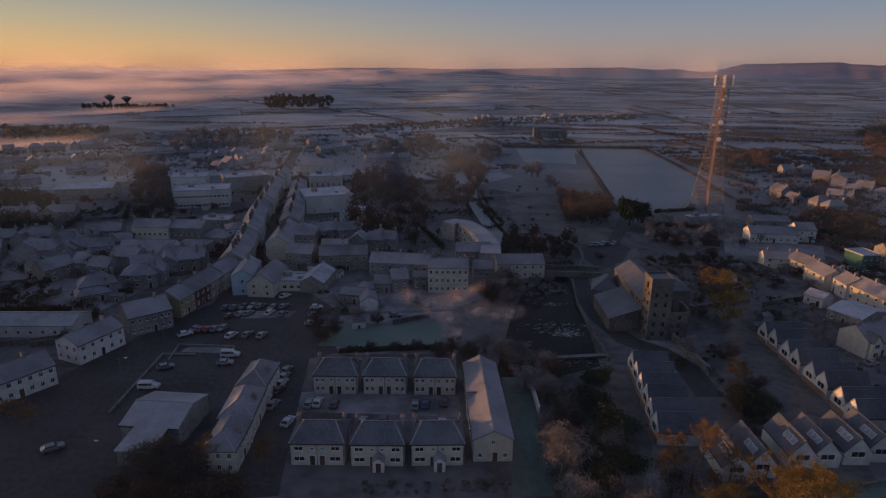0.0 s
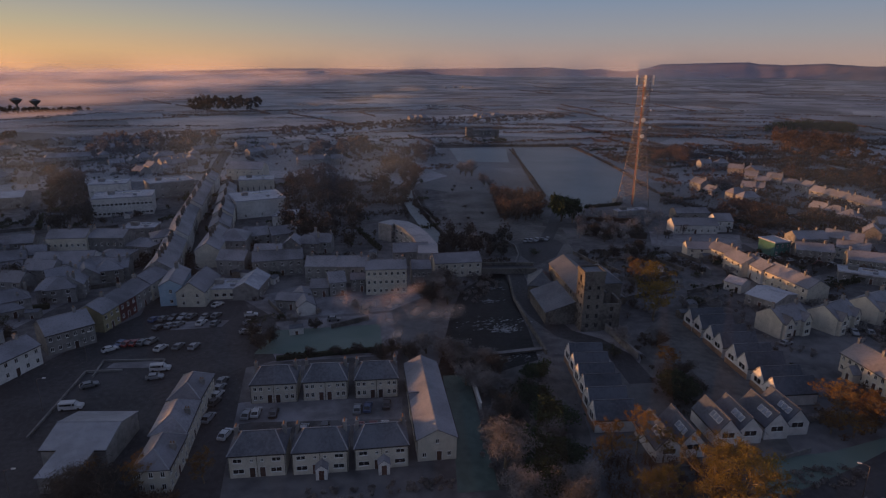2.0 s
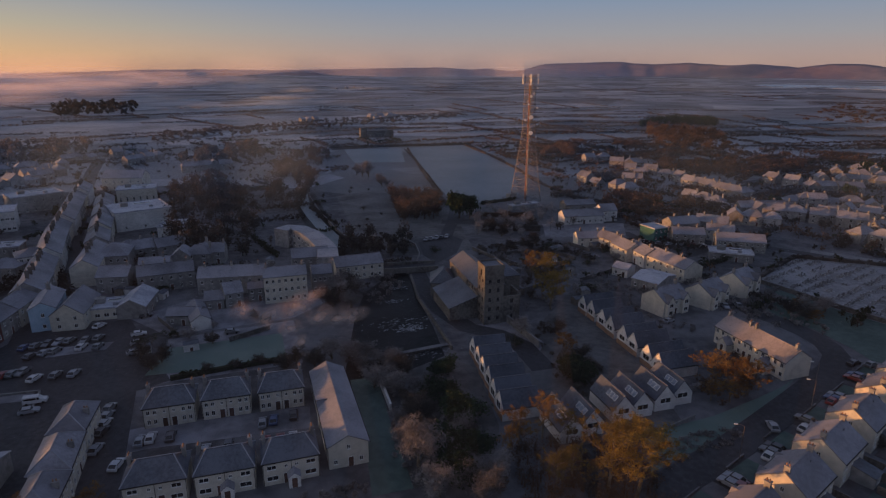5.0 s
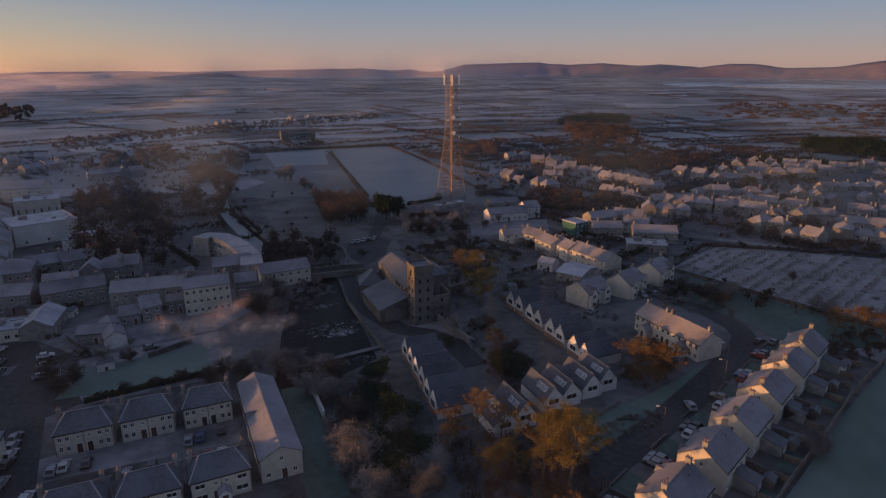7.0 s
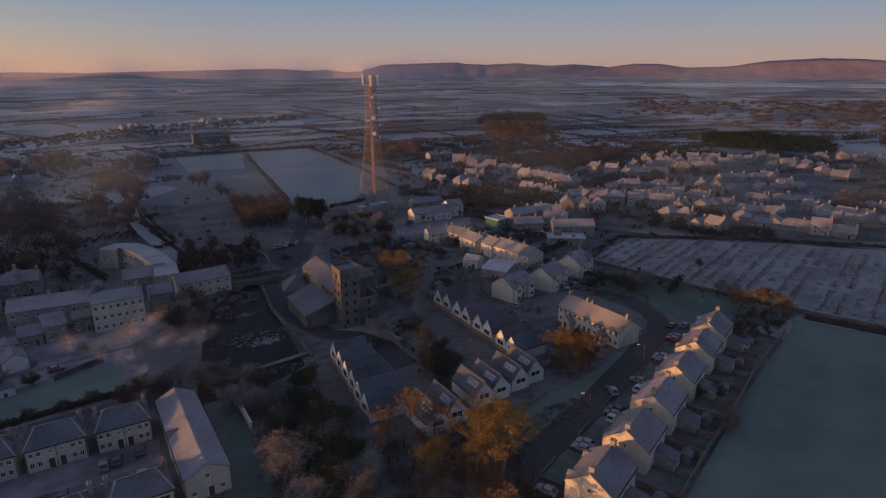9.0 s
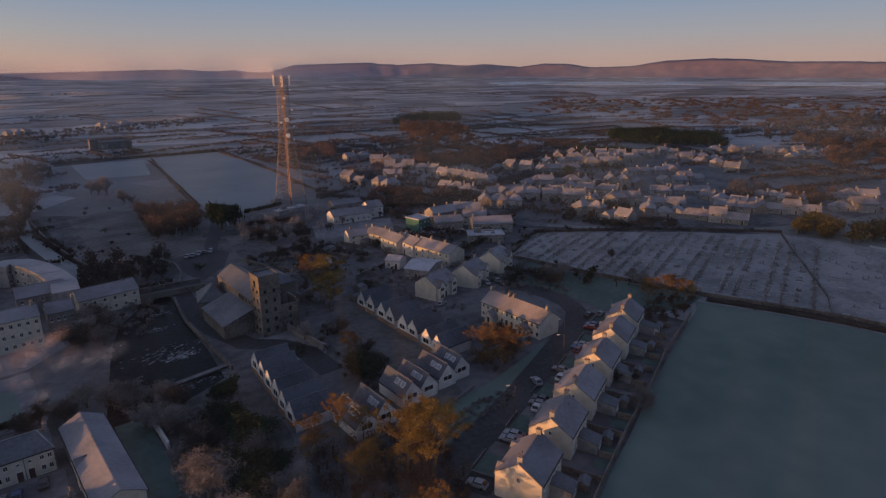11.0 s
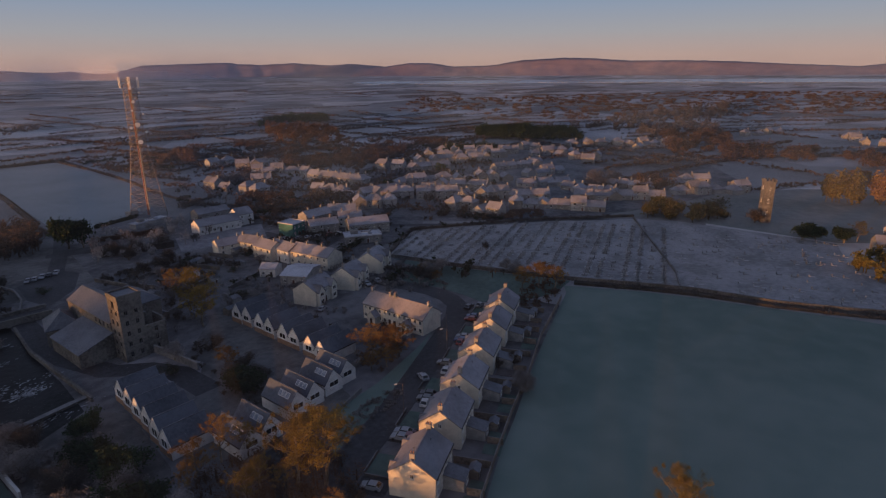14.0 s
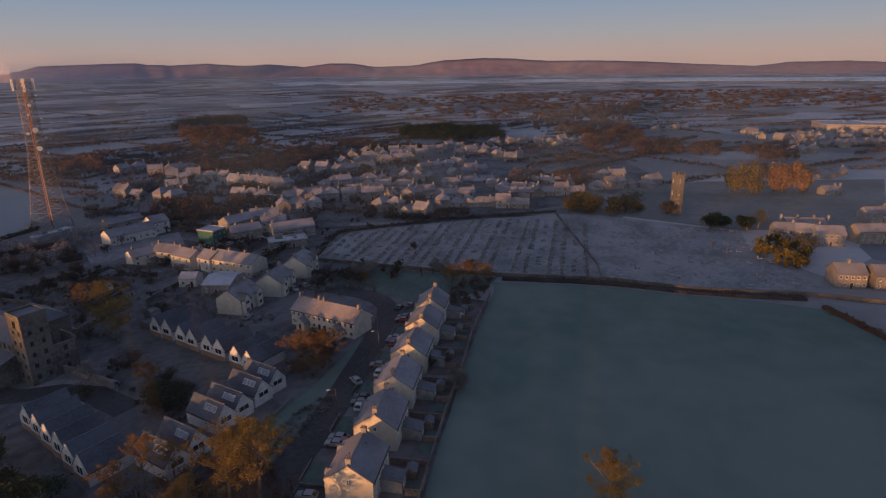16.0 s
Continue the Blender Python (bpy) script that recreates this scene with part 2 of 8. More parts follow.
M_WOOD = surface("weathered_fence", (0.1, 0.085, 0.07), (0.2, 0.17, 0.14), fine=2, broad=0.3, frost=0.3, frost_col=FROST)
M_BARK = surface("bark", (0.09, 0.075, 0.055), (0.19, 0.155, 0.115), fine=3, broad=0.4, rand=0.2)
M_TWIG = surface("frosted_twigs", (0.17, 0.16, 0.158), (0.3, 0.285, 0.282), fine=0.8, broad=0.15, rand=0.25, leaf=0.45)
M_TWIG_D = surface("dark_twigs", (0.042, 0.037, 0.032), (0.085, 0.073, 0.062), fine=0.6, broad=0.1, rand=0.3, leaf=0.45)
M_AUTUMN = surface("orange_leaves", (0.15, 0.075, 0.022), (0.28, 0.17, 0.05), fine=0.5, broad=0.12, rand=0.3, leaf=0.45)
M_GOLD = surface("golden_leaves", (0.13, 0.095, 0.02), (0.25, 0.175, 0.035), fine=0.4, broad=0.1, rand=0.2, leaf=0.45)
M_OLIVE = surface("olive_leaves", (0.09, 0.075, 0.015), (0.17, 0.13, 0.03), fine=0.7, broad=0.15, rand=0.25, leaf=0.45)
M_EVER = surface("evergreen_leaves", (0.015, 0.03, 0.012), (0.04, 0.06, 0.022), fine=0.7, broad=0.15, rand=0.25, leaf=0.45)
M_HEDGE = surface("clipped_hedge", (0.02, 0.03, 0.014), (0.05, 0.055, 0.03), fine=0.8, broad=0.15, rand=0.2, leaf=0.45)
M_RUSSET = surface("russet_scrub", (0.078, 0.05, 0.034), (0.15, 0.095, 0.062), fine=0.3, broad=0.04, rand=0.2, leaf=0.45)
M_WOODD = surface("dark_bare_woodland", (0.045, 0.04, 0.036), (0.092, 0.08, 0.07), fine=0.25, broad=0.04, rand=0.2, leaf=0.45)
M_WOODS = surface("bare_woodland", (0.08, 0.072, 0.068), (0.145, 0.128, 0.118), fine=0.2, broad=0.03, rand=0.2, leaf=0.45)
M_WATER = surface("dark_river_water", (0.004, 0.005, 0.006), (0.013, 0.015, 0.017), rough=0.35, fine=0.5, broad=0.08, bump=1.0, spec=0.04)
# pale base colour stands in for the sky mirrored in the lake
M_LAKE = surface("sky_toned_lake_water", (0.2, 0.215, 0.245), (0.25, 0.265, 0.295), rough=0.25, fine=0.01, broad=0.002, spec=1.0)
M_FOAM = surface("white_water", (0.16, 0.17, 0.19), (0.34, 0.36, 0.39), fine=1.5, broad=0.3)
M_TYRE = surface("tyre_rubber", (0.012, 0.012, 0.012), (0.02, 0.02, 0.02))
# lavender slopes: distance haze and pink dawn light put into the base colour
M_HILL = surface("haze_toned_mountain", (0.165, 0.12, 0.145), (0.255, 0.17, 0.175), fine=0.02, broad=0.003, frost=0.15, frost_col=(0.34, 0.33, 0.36))
M_FOGV = veil("sunlit_fog", (1.0, 0.9, 0.95), 0.48, (0.0012, 0.0012, 0.008), -0.3, 0.65, fade=True, through_share=0.55)
M_AIR = veil("hazy_air", (0.5, 0.7, 0.98), 0.09, (0.0006, 0.0006, 0.004), 0.0, 0.6, fade=True, through_share=0.6)
M_AIR3 = veil("far_air", (0.85, 0.78, 0.86), 0.4, (0.0006, 0.0006, 0.003), -0.6, 0.6, fade=True, through_share=0.5)
M_AIR2 = veil("near_air", (0.92, 0.85, 0.84), 0.024, (0.004, 0.004, 0.004), -0.5, 0.6, fade=True, through_share=0.3)
# warm smoke tint stands in for sunlight that the tree belts block
M_SMOKE = veil("chimney_smoke", (0.92, 0.7, 0.6), 0.72, (0.3, 0.3, 0.4), 0.25, 0.72, fade=True, through_share=0.4)
M_WISP = veil("mist_wisp", (0.8, 0.88, 0.98), 0.3, (0.004, 0.004, 0.02), 0.2, 0.65, fade=True, through_share=0.85)
CAR_PAINTS = [surface("car_paint_" + k, c, tuple(v * 1.15 for v in c), rough=0.3, fine=2, frost=f, frost_col=(0.3, 0.32, 0.36), spec=0.5) for k, c, f in (
    ("silver", (0.22, 0.23, 0.25), 0.3), ("white", (0.46, 0.46, 0.47), 0.2), ("black", (0.03, 0.03, 0.035), 0.35), ("blue", (0.04, 0.07, 0.16), 0.3),
    ("red", (0.2, 0.025, 0.02), 0.3), ("grey", (0.12, 0.125, 0.13), 0.4))]


# ---- mesh helpers ----
class Build:
    """Collects vertices and faces for one mesh."""

    def __init__(self):
        self.v, self.f, self.m = [], [], []

    def add(self, verts, faces, mi=0):
        k = len(self.v)
        self.v.extend(verts)
        for f in faces:
            self.f.append([k + i for i in f])
            self.m.append(mi)
        return self

    def box(self, x0, y0, z0, x1, y1, z1, mi=0):
        return self.add([(x0, y0, z0), (x1, y0, z0), (x1, y1, z0), (x0, y1, z0), (x0, y0, z1), (x1, y0, z1), (x1, y1, z1), (x0, y1, z1)],
                        [(3, 2, 1, 0), (4, 5, 6, 7), (0, 1, 5, 4), (1, 2, 6, 5), (2, 3, 7, 6), (3, 0, 4, 7)], mi)

    def beam(self, a, b, r, r2=None, sides=4, mi=0):
        """A tapered bar from a to b."""
        a, b = Vector(a), Vector(b)
        d = (b - a).normalized()
        u = d.orthogonal().normalized()
        w = d.cross(u)
        r2 = r if r2 is None else r2
        ring = [math.tau * i / sides for i in range(sides)]
        vs = [tuple(a + (u * math.cos(q) + w * math.sin(q)) * r) for q in ring] + [tuple(b + (u * math.cos(q) + w * math.sin(q)) * r2) for q in ring]
        fs = [(i, (i + 1) % sides, sides + (i + 1) % sides, sides + i) for i in range(sides)] + [tuple(range(sides))[::-1], tuple(range(sides, 2 * sides))]
        return self.add(vs, fs, mi)

    def tube(self, pts, radii, sides=4, mi=0):
        """One connected bar through several points."""
        k = len(self.v)
        d = (Vector(pts[-1]) - Vector(pts[0])).normalized()
        u = d.orthogonal().normalized()
        w = d.cross(u)
        for p, r in zip(pts, radii):
            for i in range(sides):
                q = math.tau * i / sides
                self.v.append(tuple(Vector(p) + (u * math.cos(q) + w * math.sin(q)) * r))
        for j in range(len(pts) - 1):
            for i in range(sides):
                self.f.append([k + j * sides + i, k + j * sides + (i + 1) % sides, k + (j + 1) * sides + (i + 1) % sides, k + (j + 1) * sides + i])
                self.m.append(mi)
        return self

    def prism(self, poly, z0, z1, mi=0):
        n = len(poly)
        return self.add([(x, y, z0) for x, y in poly] + [(x, y, z1) for x, y in poly],
                        [tuple(range(n))[::-1], tuple(range(n, 2 * n))] + [(i, (i + 1) % n, n + (i + 1) % n, n + i) for i in range(n)], mi)

    def mesh(self, name, *mats, smooth=False):
        me = bpy.data.meshes.new(name)
        me.from_pydata(self.v, [], self.f)
        for m in mats:
            me.materials.append(m)
        if len(mats) > 1:
            me.polygons.foreach_set("material_index", self.m)
        if smooth:
            me.polygons.foreach_set("use_smooth", [True] * len(me.polygons))
        me.update()
        return me


def part(name, mesh, parent, m=None, label=""):
    ob = new(name, mesh)
    ob.parent = parent
    if m is not None:
        ob.matrix_basis = m
    if label:
        ob["label"] = label
    return ob


def thing(name, m, label, category, group="", kind=""):
    ob = new(name)
    ob.empty_display_size = 0.5
    ob.matrix_basis = m
    return tagged(ob, label, category, group, kind)


def solid(name, mesh, label, category, group="", kind="", m=None):
    ob = new(name, mesh)
    if m is not None:
        ob.matrix_basis = m
    return tagged(ob, label, category, group, kind)


def ccw(pts):
    a = sum(p[0] * q[1] - q[0] * p[1] for p, q in zip(pts, pts[1:] + pts[:1]))
    return pts if a > 0 else pts[::-1]


def area(name, pts, z, mat, label, category, depth=0.25):
    """A slab of ground: its top at z, its sides going down into the ground sheet."""
    b = Build().prism(ccw(list(pts)), z - depth, z)
    return solid(name, b.mesh(name, mat), label, category, kind="structure")


def strip(name, pts, width, z, mat, label, category, depth=0.25):
    """A road or path of even width along a line."""
    b = Build()
    ps = [Vector((*p, 0)) for p in pts]
    sides = []
    for i, p in enumerate(ps):
        d = (ps[min(i + 1, len(ps) - 1)] - ps[max(i - 1, 0)]).normalized()
        nrm = Vector((-d.y, d.x, 0)) * width / 2
        sides.append((p + nrm, p - nrm))
    for (a, c), (e, g) in zip(sides, sides[1:]):
        b.add([(c.x, c.y, z), (g.x, g.y, z), (e.x, e.y, z), (a.x, a.y, z)], [(0, 1, 2, 3)])
        b.add([(c.x, c.y, z), (g.x, g.y, z), (g.x, g.y, z - depth), (c.x, c.y, z - depth)], [(3, 2, 1, 0)])
        b.add([(a.x, a.y, z), (e.x, e.y, z), (e.x, e.y, z - depth), (a.x, a.y, z - depth)], [(0, 1, 2, 3)])
    return solid(name, b.mesh(name, mat), label, category, kind="structure")


def wall_line(name, pts, height, thick, mat, label, category="wall", z=0.0, cap=None):
    """A free-standing wall or fence along a line: a panel and a slightly wider coping for each stretch."""
    ob = thing(name, pose(*pts[0], 0), label, category)
    for p, q in zip(pts, pts[1:]):
        p, q = Vector((*p, 0)), Vector((*q, 0))
        L = (q - p).length
        m = pose(p.x - pts[0][0], p.y - pts[0][1], 0, 0, 0, math.degrees(math.atan2(q.y - p.y, q.x - p.x)))
        part("panel", Build().box(0, -thick / 2, z - 0.1, L, thick / 2, z + height).mesh("panel", mat), ob, m)
        part("coping", Build().box(-thick * 0.2, -thick * 0.68, z + height, L + thick * 0.2, thick * 0.68, z + height + 0.1).mesh("coping", cap or mat), ob, m)
    return ob


# ---- houses ----
_win = {}


def window_mesh(w, h, bars=1, frame=None):
    """A window in one piece: a frame that stands 5 cm proud with a sill lip, its panes set back behind the edge."""
    key = (round(w, 2), round(h, 2), bars, frame.name if frame else "")
    if key not in _win:
        b, t = Build(), 0.07
        cols = [(-w / 2 + t, -t / 2), (t / 2, w / 2 - t)] if bars else [(-w / 2 + t, w / 2 - t)]
        xs = sorted({-w / 2, w / 2, *[x for c in cols for x in c]})
        zs = [0, t, h - t, h]
        n = len(xs)
        v = [(x, -0.06 - (0.08 if k == 0 else 0), z - (0.08 if k == 0 else 0)) for k, z in enumerate(zs) for x in xs]
        f, m = [], []
        for k in range(3):
            for i in range(n - 1):
                if not (k == 1 and (xs[i], xs[i + 1]) in cols):
                    f.append((k * n + i, k * n + i + 1, (k + 1) * n + i + 1, (k + 1) * n + i))
                    m.append(0)
        for i in range(n - 1):
            if (xs[i], xs[i + 1]) in cols:
                q = [n + i, n + i + 1, 2 * n + i + 1, 2 * n + i]
                e = len(v)
                v += [(v[a][0], -0.01, v[a][2]) for a in q]
                f.append((e, e + 1, e + 2, e + 3))
                m.append(1)
                for a in range(4):
                    f.append((q[a], q[(a + 1) % 4], e + (a + 1) % 4, e + a))
                    m.append(0)
        rim = [0, n - 1, 4 * n - 1, 3 * n]
        e = len(v)
        v += [(v[a][0], 0.02, v[a][2]) for a in rim]
        for a in range(4):
            f.append((rim[(a + 1) % 4], rim[a], e + a, e + (a + 1) % 4))
            m.append(0)
        b.v, b.f, b.m = v, [list(q) for q in f], m
        _win[key] = b.mesh("window", frame or M_FRAME, M_GLASS)
    return _win[key]


def door_mesh(w=1.0, h=2.1):
    if ("door", w) not in _win:
        b = Build()
        b.box(-w / 2 - 0.08, -0.05, 0, -w / 2, 0.02, h + 0.08, 1)
        b.box(w / 2, -0.05, 0, w / 2 + 0.08, 0.02, h + 0.08, 1)
        b.box(-w / 2, -0.05, h, w / 2, 0.02, h + 0.08, 1)
        b.box(-w / 2, -0.03, 0, w / 2, 0.015, h, 0)
        _win[("door", w)] = b.mesh("door", M_DOOR, M_FRAME)
    return _win[("door", w)]


_chim = {}


def chimney_mesh(h, mat):
    key = (round(h, 1), mat.name)
    if key not in _chim:
        b = Build()
        b.box(-0.5, -0.35, -1.2, 0.5, 0.35, h)
        b.box(-0.58, -0.43, h, 0.58, 0.43, h + 0.18)
        _chim[key] = b.mesh("chimney", mat)
    return _chim[key]


def gable_roof(L, W, eave, ridge, over=0.3, t=0.2, kind="gable", rl=None):
    """Roof slabs over a plan L x W: gable, hip (ridge length rl), mono or flat."""
    b = Build()
    x, y = L / 2 + (over if kind != "gable" else over * 0.6), W / 2 + over
    dz = (ridge - eave) / (W / 2) * over
    if kind == "flat":
        b.box(-x, -y, eave, x, y, eave + t)
        b.box(-x, -y, eave + t, x, -y + 0.3, eave + t + 0.35)
        b.box(-x, y - 0.3, eave + t, x, y, eave + t + 0.35)
        b.box(-x, -y + 0.3, eave + t, -x + 0.3, y - 0.3, eave + t + 0.35)
        b.box(x - 0.3, -y + 0.3, eave + t, x, y - 0.3, eave + t + 0.35)
    elif kind == "mono":
        b.add([(-x, -y, eave), (x, -y, eave), (x, y, ridge), (-x, y, ridge), (-x, -y, eave + t), (x, -y, eave + t), (x, y, ridge + t), (-x, y, ridge + t)],
              [(3, 2, 1, 0), (4, 5, 6, 7), (0, 1, 5, 4), (1, 2, 6, 5), (2, 3, 7, 6), (3, 0, 4, 7)])
    else:
        rx = x if kind == "gable" else (rl / 2 if rl is not None else max(0.3, (L - W) / 2 + 0.4))
        e = eave - dz
        top = [(-x, -y, e + t), (x, -y, e + t), (x, y, e + t), (-x, y, e + t), (-rx, 0, ridge + t), (rx, 0, ridge + t)]
        low = [(-x, -y, e), (x, -y, e), (x, y, e), (-x, y, e), (-rx, 0, ridge), (rx, 0, ridge)]
        fs = [(0, 1, 5, 4), (2, 3, 4, 5), (1, 2, 5), (3, 0, 4)]
        if kind == "gable":
            fs = fs[:2]
            b.add(top + low, fs + [tuple(i + 6 for i in f[::-1]) for f in fs] + [(0, 6, 7, 1), (2, 8, 9, 3), (1, 7, 11, 5), (5, 11, 8, 2), (3, 9, 10, 4), (4, 10, 6, 0)])
        else:
            b.add(top + low, fs + [tuple(i + 6 for i in f[::-1]) for f in fs] + [(0, 6, 7, 1), (1, 7, 8, 2), (2, 8, 9, 3), (3, 9, 6, 0)])
        b.box(-rx, -0.14, ridge + t - 0.06, rx, 0.14, ridge + t + 0.07)
    return b


def body(L, W, eave, ridge, kind):
    b = Build()
    x, y = L / 2, W / 2
    if kind == "gable":
        b.add([(-x, -y, -0.3), (x, -y, -0.3), (x, y, -0.3), (-x, y, -0.3), (-x, -y, eave), (x, -y, eave), (x, y, eave), (-x, y, eave), (-x, 0, ridge), (x, 0, ridge)],
              [(0, 1, 5, 4), (2, 3, 7, 6), (1, 2, 6, 9, 5), (3, 0, 4, 8, 7), (4, 5, 9, 8), (6, 7, 8, 9)])
    elif kind == "mono":
        b.add([(-x, -y, -0.3), (x, -y, -0.3), (x, y, -0.3), (-x, y, -0.3), (-x, -y, eave), (x, -y, eave), (x, y, ridge), (-x, y, ridge)],
              [(0, 1, 5, 4), (2, 3, 7, 6), (1, 2, 6, 5), (3, 0, 4, 7), (4, 5, 6, 7)])
    else:
        b.box(-x, -y, -0.3, x, y, eave)
    return b


_shared = {}


def shared(key, make):
    if key not in _shared:
        _shared[key] = make()
    return _shared[key]


def house(x, y, yaw, L, W, eave, ridge, kind="gable", wall=None, roof=None, win="ab", n=3, floors=2, chim=(), label="", name="house", category="house",
          group="", ww=0.9, wh=1.2, doors=1, over=0.3, rl=None, z=0.0, gwin=(), chim_mat=None, faces="fb"):
    """A building at (x, y): its ridge along its own x, its front towards its own -y. win rows are set on the sides named in faces (f, b, l, r)."""
    wall, roof = wall or M_WHITE, roof or M_SLATE
    h = thing(name, pose(x, y, z, 0, 0, yaw), label, category, group)
    key = (round(L, 1), round(W, 1), round(eave, 1), round(ridge, 1), kind, rl)
    L, W, eave, ridge = key[:4]
    part("wall", shared(("w", key, wall.name), lambda: body(L, W, eave, ridge, kind).mesh("wall", wall)), h)
    part("roof", shared(("r", key, roof.name, over), lambda: gable_roof(L, W, eave, ridge, over, 0.2, kind, rl).mesh("roof", roof)), h)
    for c in chim:
        cx, cy, ch = c if len(c) == 3 else (*c, 1.2)
        zc = ridge - abs(cy) * (ridge - eave) / (W / 2) if kind in ("gable", "hip") else eave
        stack = part("chimney", chimney_mesh(ch, chim_mat or M_GREYR), h, pose(cx, cy, zc, 0, 0, 90))
        pots = shared("pot", lambda: Build().beam((0, 0, 0), (0, 0, 0.45), 0.14, 0.11, 6).mesh("chimney_pot", M_POT))
        for px in (-0.25, 0.25) if math.hypot(x, y) < 200 else (0,) if math.hypot(x, y) < 330 else ():
            part("chimney_pot", pots, stack, pose(px, 0, ch + 0.18), "clay chimney pot")
    if kind == "flat" and L > 12:
        part("roof_unit", shared(("ru", W), lambda: Build().box(-1.6, -1.1, 0, 1.6, 1.1, 1.5).box(-1.75, -1.25, 1.5, 1.75, 1.25, 1.62).mesh("roof_unit", M_GREYR)), h, pose(-L * 0.22, W * 0.12, eave + 0.2))
        part("roof_unit", shared("ru2", lambda: Build().box(-0.8, -0.6, 0, 0.8, 0.6, 0.9).mesh("roof_unit", M_TIN)), h, pose(L * 0.2, -W * 0.2, eave + 0.2))
        part("rooflight", shared(("rls", L), lambda: Build().box(-L * 0.16, -0.7, 0, L * 0.16, 0.7, 0.35).box(-L * 0.15, -0.55, 0.35, L * 0.15, 0.55, 0.4, 1).mesh("rooflight", M_FRAME, M_GLASS)), h, pose(L * 0.12, W * 0.22, eave + 0.2))
    if kind == "gable" and math.hypot(x, y) < 190:
        part("ridge_tiles", shared(("rt", L), lambda: Build().beam((-L / 2 - over, 0, 0), (L / 2 + over, 0, 0), 0.11, 0.11, 6).mesh("ridge_tiles", M_TIN)), h, pose(0, 0, ridge + 0.17))
        for sy in (-1, 1):
            part("gutter", shared(("gt", L), lambda: Build().box(-L / 2 - over, -0.07, -0.07, L / 2 + over, 0.07, 0.06).mesh("gutter", M_TYRE)), h,
                 pose(0, sy * (W / 2 + over + 0.08), eave - over * (ridge - eave) / (W / 2) + 0.05))
    if kind == "hip" and math.hypot(x, y) < 190:
        def hips():
            b, ex, ey = Build(), L / 2 + over, W / 2 + over
            rx, ez = (rl / 2 if rl is not None else max(0.3, (L - W) / 2 + 0.4)), eave - (ridge - eave) / (W / 2) * over + 0.2
            for sx in (-1, 1):
                for sy in (-1, 1):
                    b.beam((sx * ex, sy * ey, ez), (sx * rx, 0, ridge + 0.2), 0.13, 0.13, 5)
            return b.beam((-rx, 0, ridge + 0.22), (rx, 0, ridge + 0.22), 0.14, 0.14, 5).mesh("ridge_tiles", M_TIN)
        part("ridge_tiles", shared(("ht", key, over), hips), h)
        for sy in (-1, 1):
            part("gutter", shared(("gt", L), lambda: Build().box(-L / 2 - over, -0.07, -0.07, L / 2 + over, 0.07, 0.06).mesh("gutter", M_TYRE)), h,
                 pose(0, sy * (W / 2 + over + 0.06), eave - over * (ridge - eave) / (W / 2) + 0.05))
    fh = (eave - 0.1) / floors
    rows = {"f": (0, -W / 2, 0, L), "b": (0, W / 2, 180, L), "l": (-L / 2, 0, -90, W), "r": (L / 2, 0, 90, W)}
    for s in faces:
        px, py, rz, run = rows[s]
        k = n if s in "fb" else max(1, int(round(n * W / L)))
        base = pose(px, py, 0, 0, 0, rz)
        for fl in range(floors):
            for i in range(k):
                u = (i + 0.5) / k * run - run / 2
                is_door = fl == 0 and s in "fb" and doors and (i in ((k // 2,) if doors == 1 else (k // 2 - 1, k // 2 + (k % 2))))
                if is_door:
                    part("door", door_mesh(), h, base @ pose(u, 0, 0.05))
                else:
                    part("window", window_mesh(ww, wh), h, base @ pose(u, 0, fl * fh + min(1.0, fh * 0.36)))
    for side, w_, h_, z_ in (gwin or ()):
        px, py, rz, run = rows[side]
        part("window", window_mesh(w_, h_), h, pose(px, py, 0, 0, 0, rz) @ pose(0, 0, z_))
    return h


# ---- plants ----
def quad_cloud(rng, centres, radii, heights, per, size, flat=0.5):
    """Leaf and twig clumps: per small four-cornered faces round each centre, thinner inside than at the rim. Returns vertices and faces."""
    k = len(centres)
    u = rng.normal(size=(k, per, 3))
    u /= np.linalg.norm(u, axis=2, keepdims=True)
    r = rng.random((k, per, 1)) ** 0.45
    lump = 0.75 + 0.35 * np.sin(u[..., :1] * 5 + rng.random((k, 1, 1)) * 6) * np.cos(u[..., 1:2] * 4 + rng.random((k, 1, 1)) * 6)
    p = u * r * lump
    p[..., 0] *= radii[:, None]
    p[..., 1] *= radii[:, None]
    p[..., 2] *= heights[:, None]
    p += centres[:, None, :]
    p = p.reshape(-1, 3)
    n = len(p)
    a = rng.normal(size=(n, 3))
    a /= np.linalg.norm(a, axis=1, keepdims=True)
    b = np.cross(a, rng.normal(size=(n, 3)))
    b /= np.linalg.norm(b, axis=1, keepdims=True)
    s = size * (0.6 + 0.8 * rng.random((n, 1)))
    v = np.stack([p - a * s - b * s * flat * 0.4, p + a * s * 0.2 - b * s * flat, p + a * s + b * s * flat * 0.3, p - a * s * 0.1 + b * s * flat], 1).reshape(-1, 3)
    return v, np.arange(4 * n).reshape(-1, 4)


def np_mesh(name, v, f, mat):
    me = bpy.data.meshes.new(name)
    me.from_pydata(v.tolist() if hasattr(v, "tolist") else v, [], f.tolist() if hasattr(f, "tolist") else f)
    me.materials.append(mat)
    me.update()
    return me


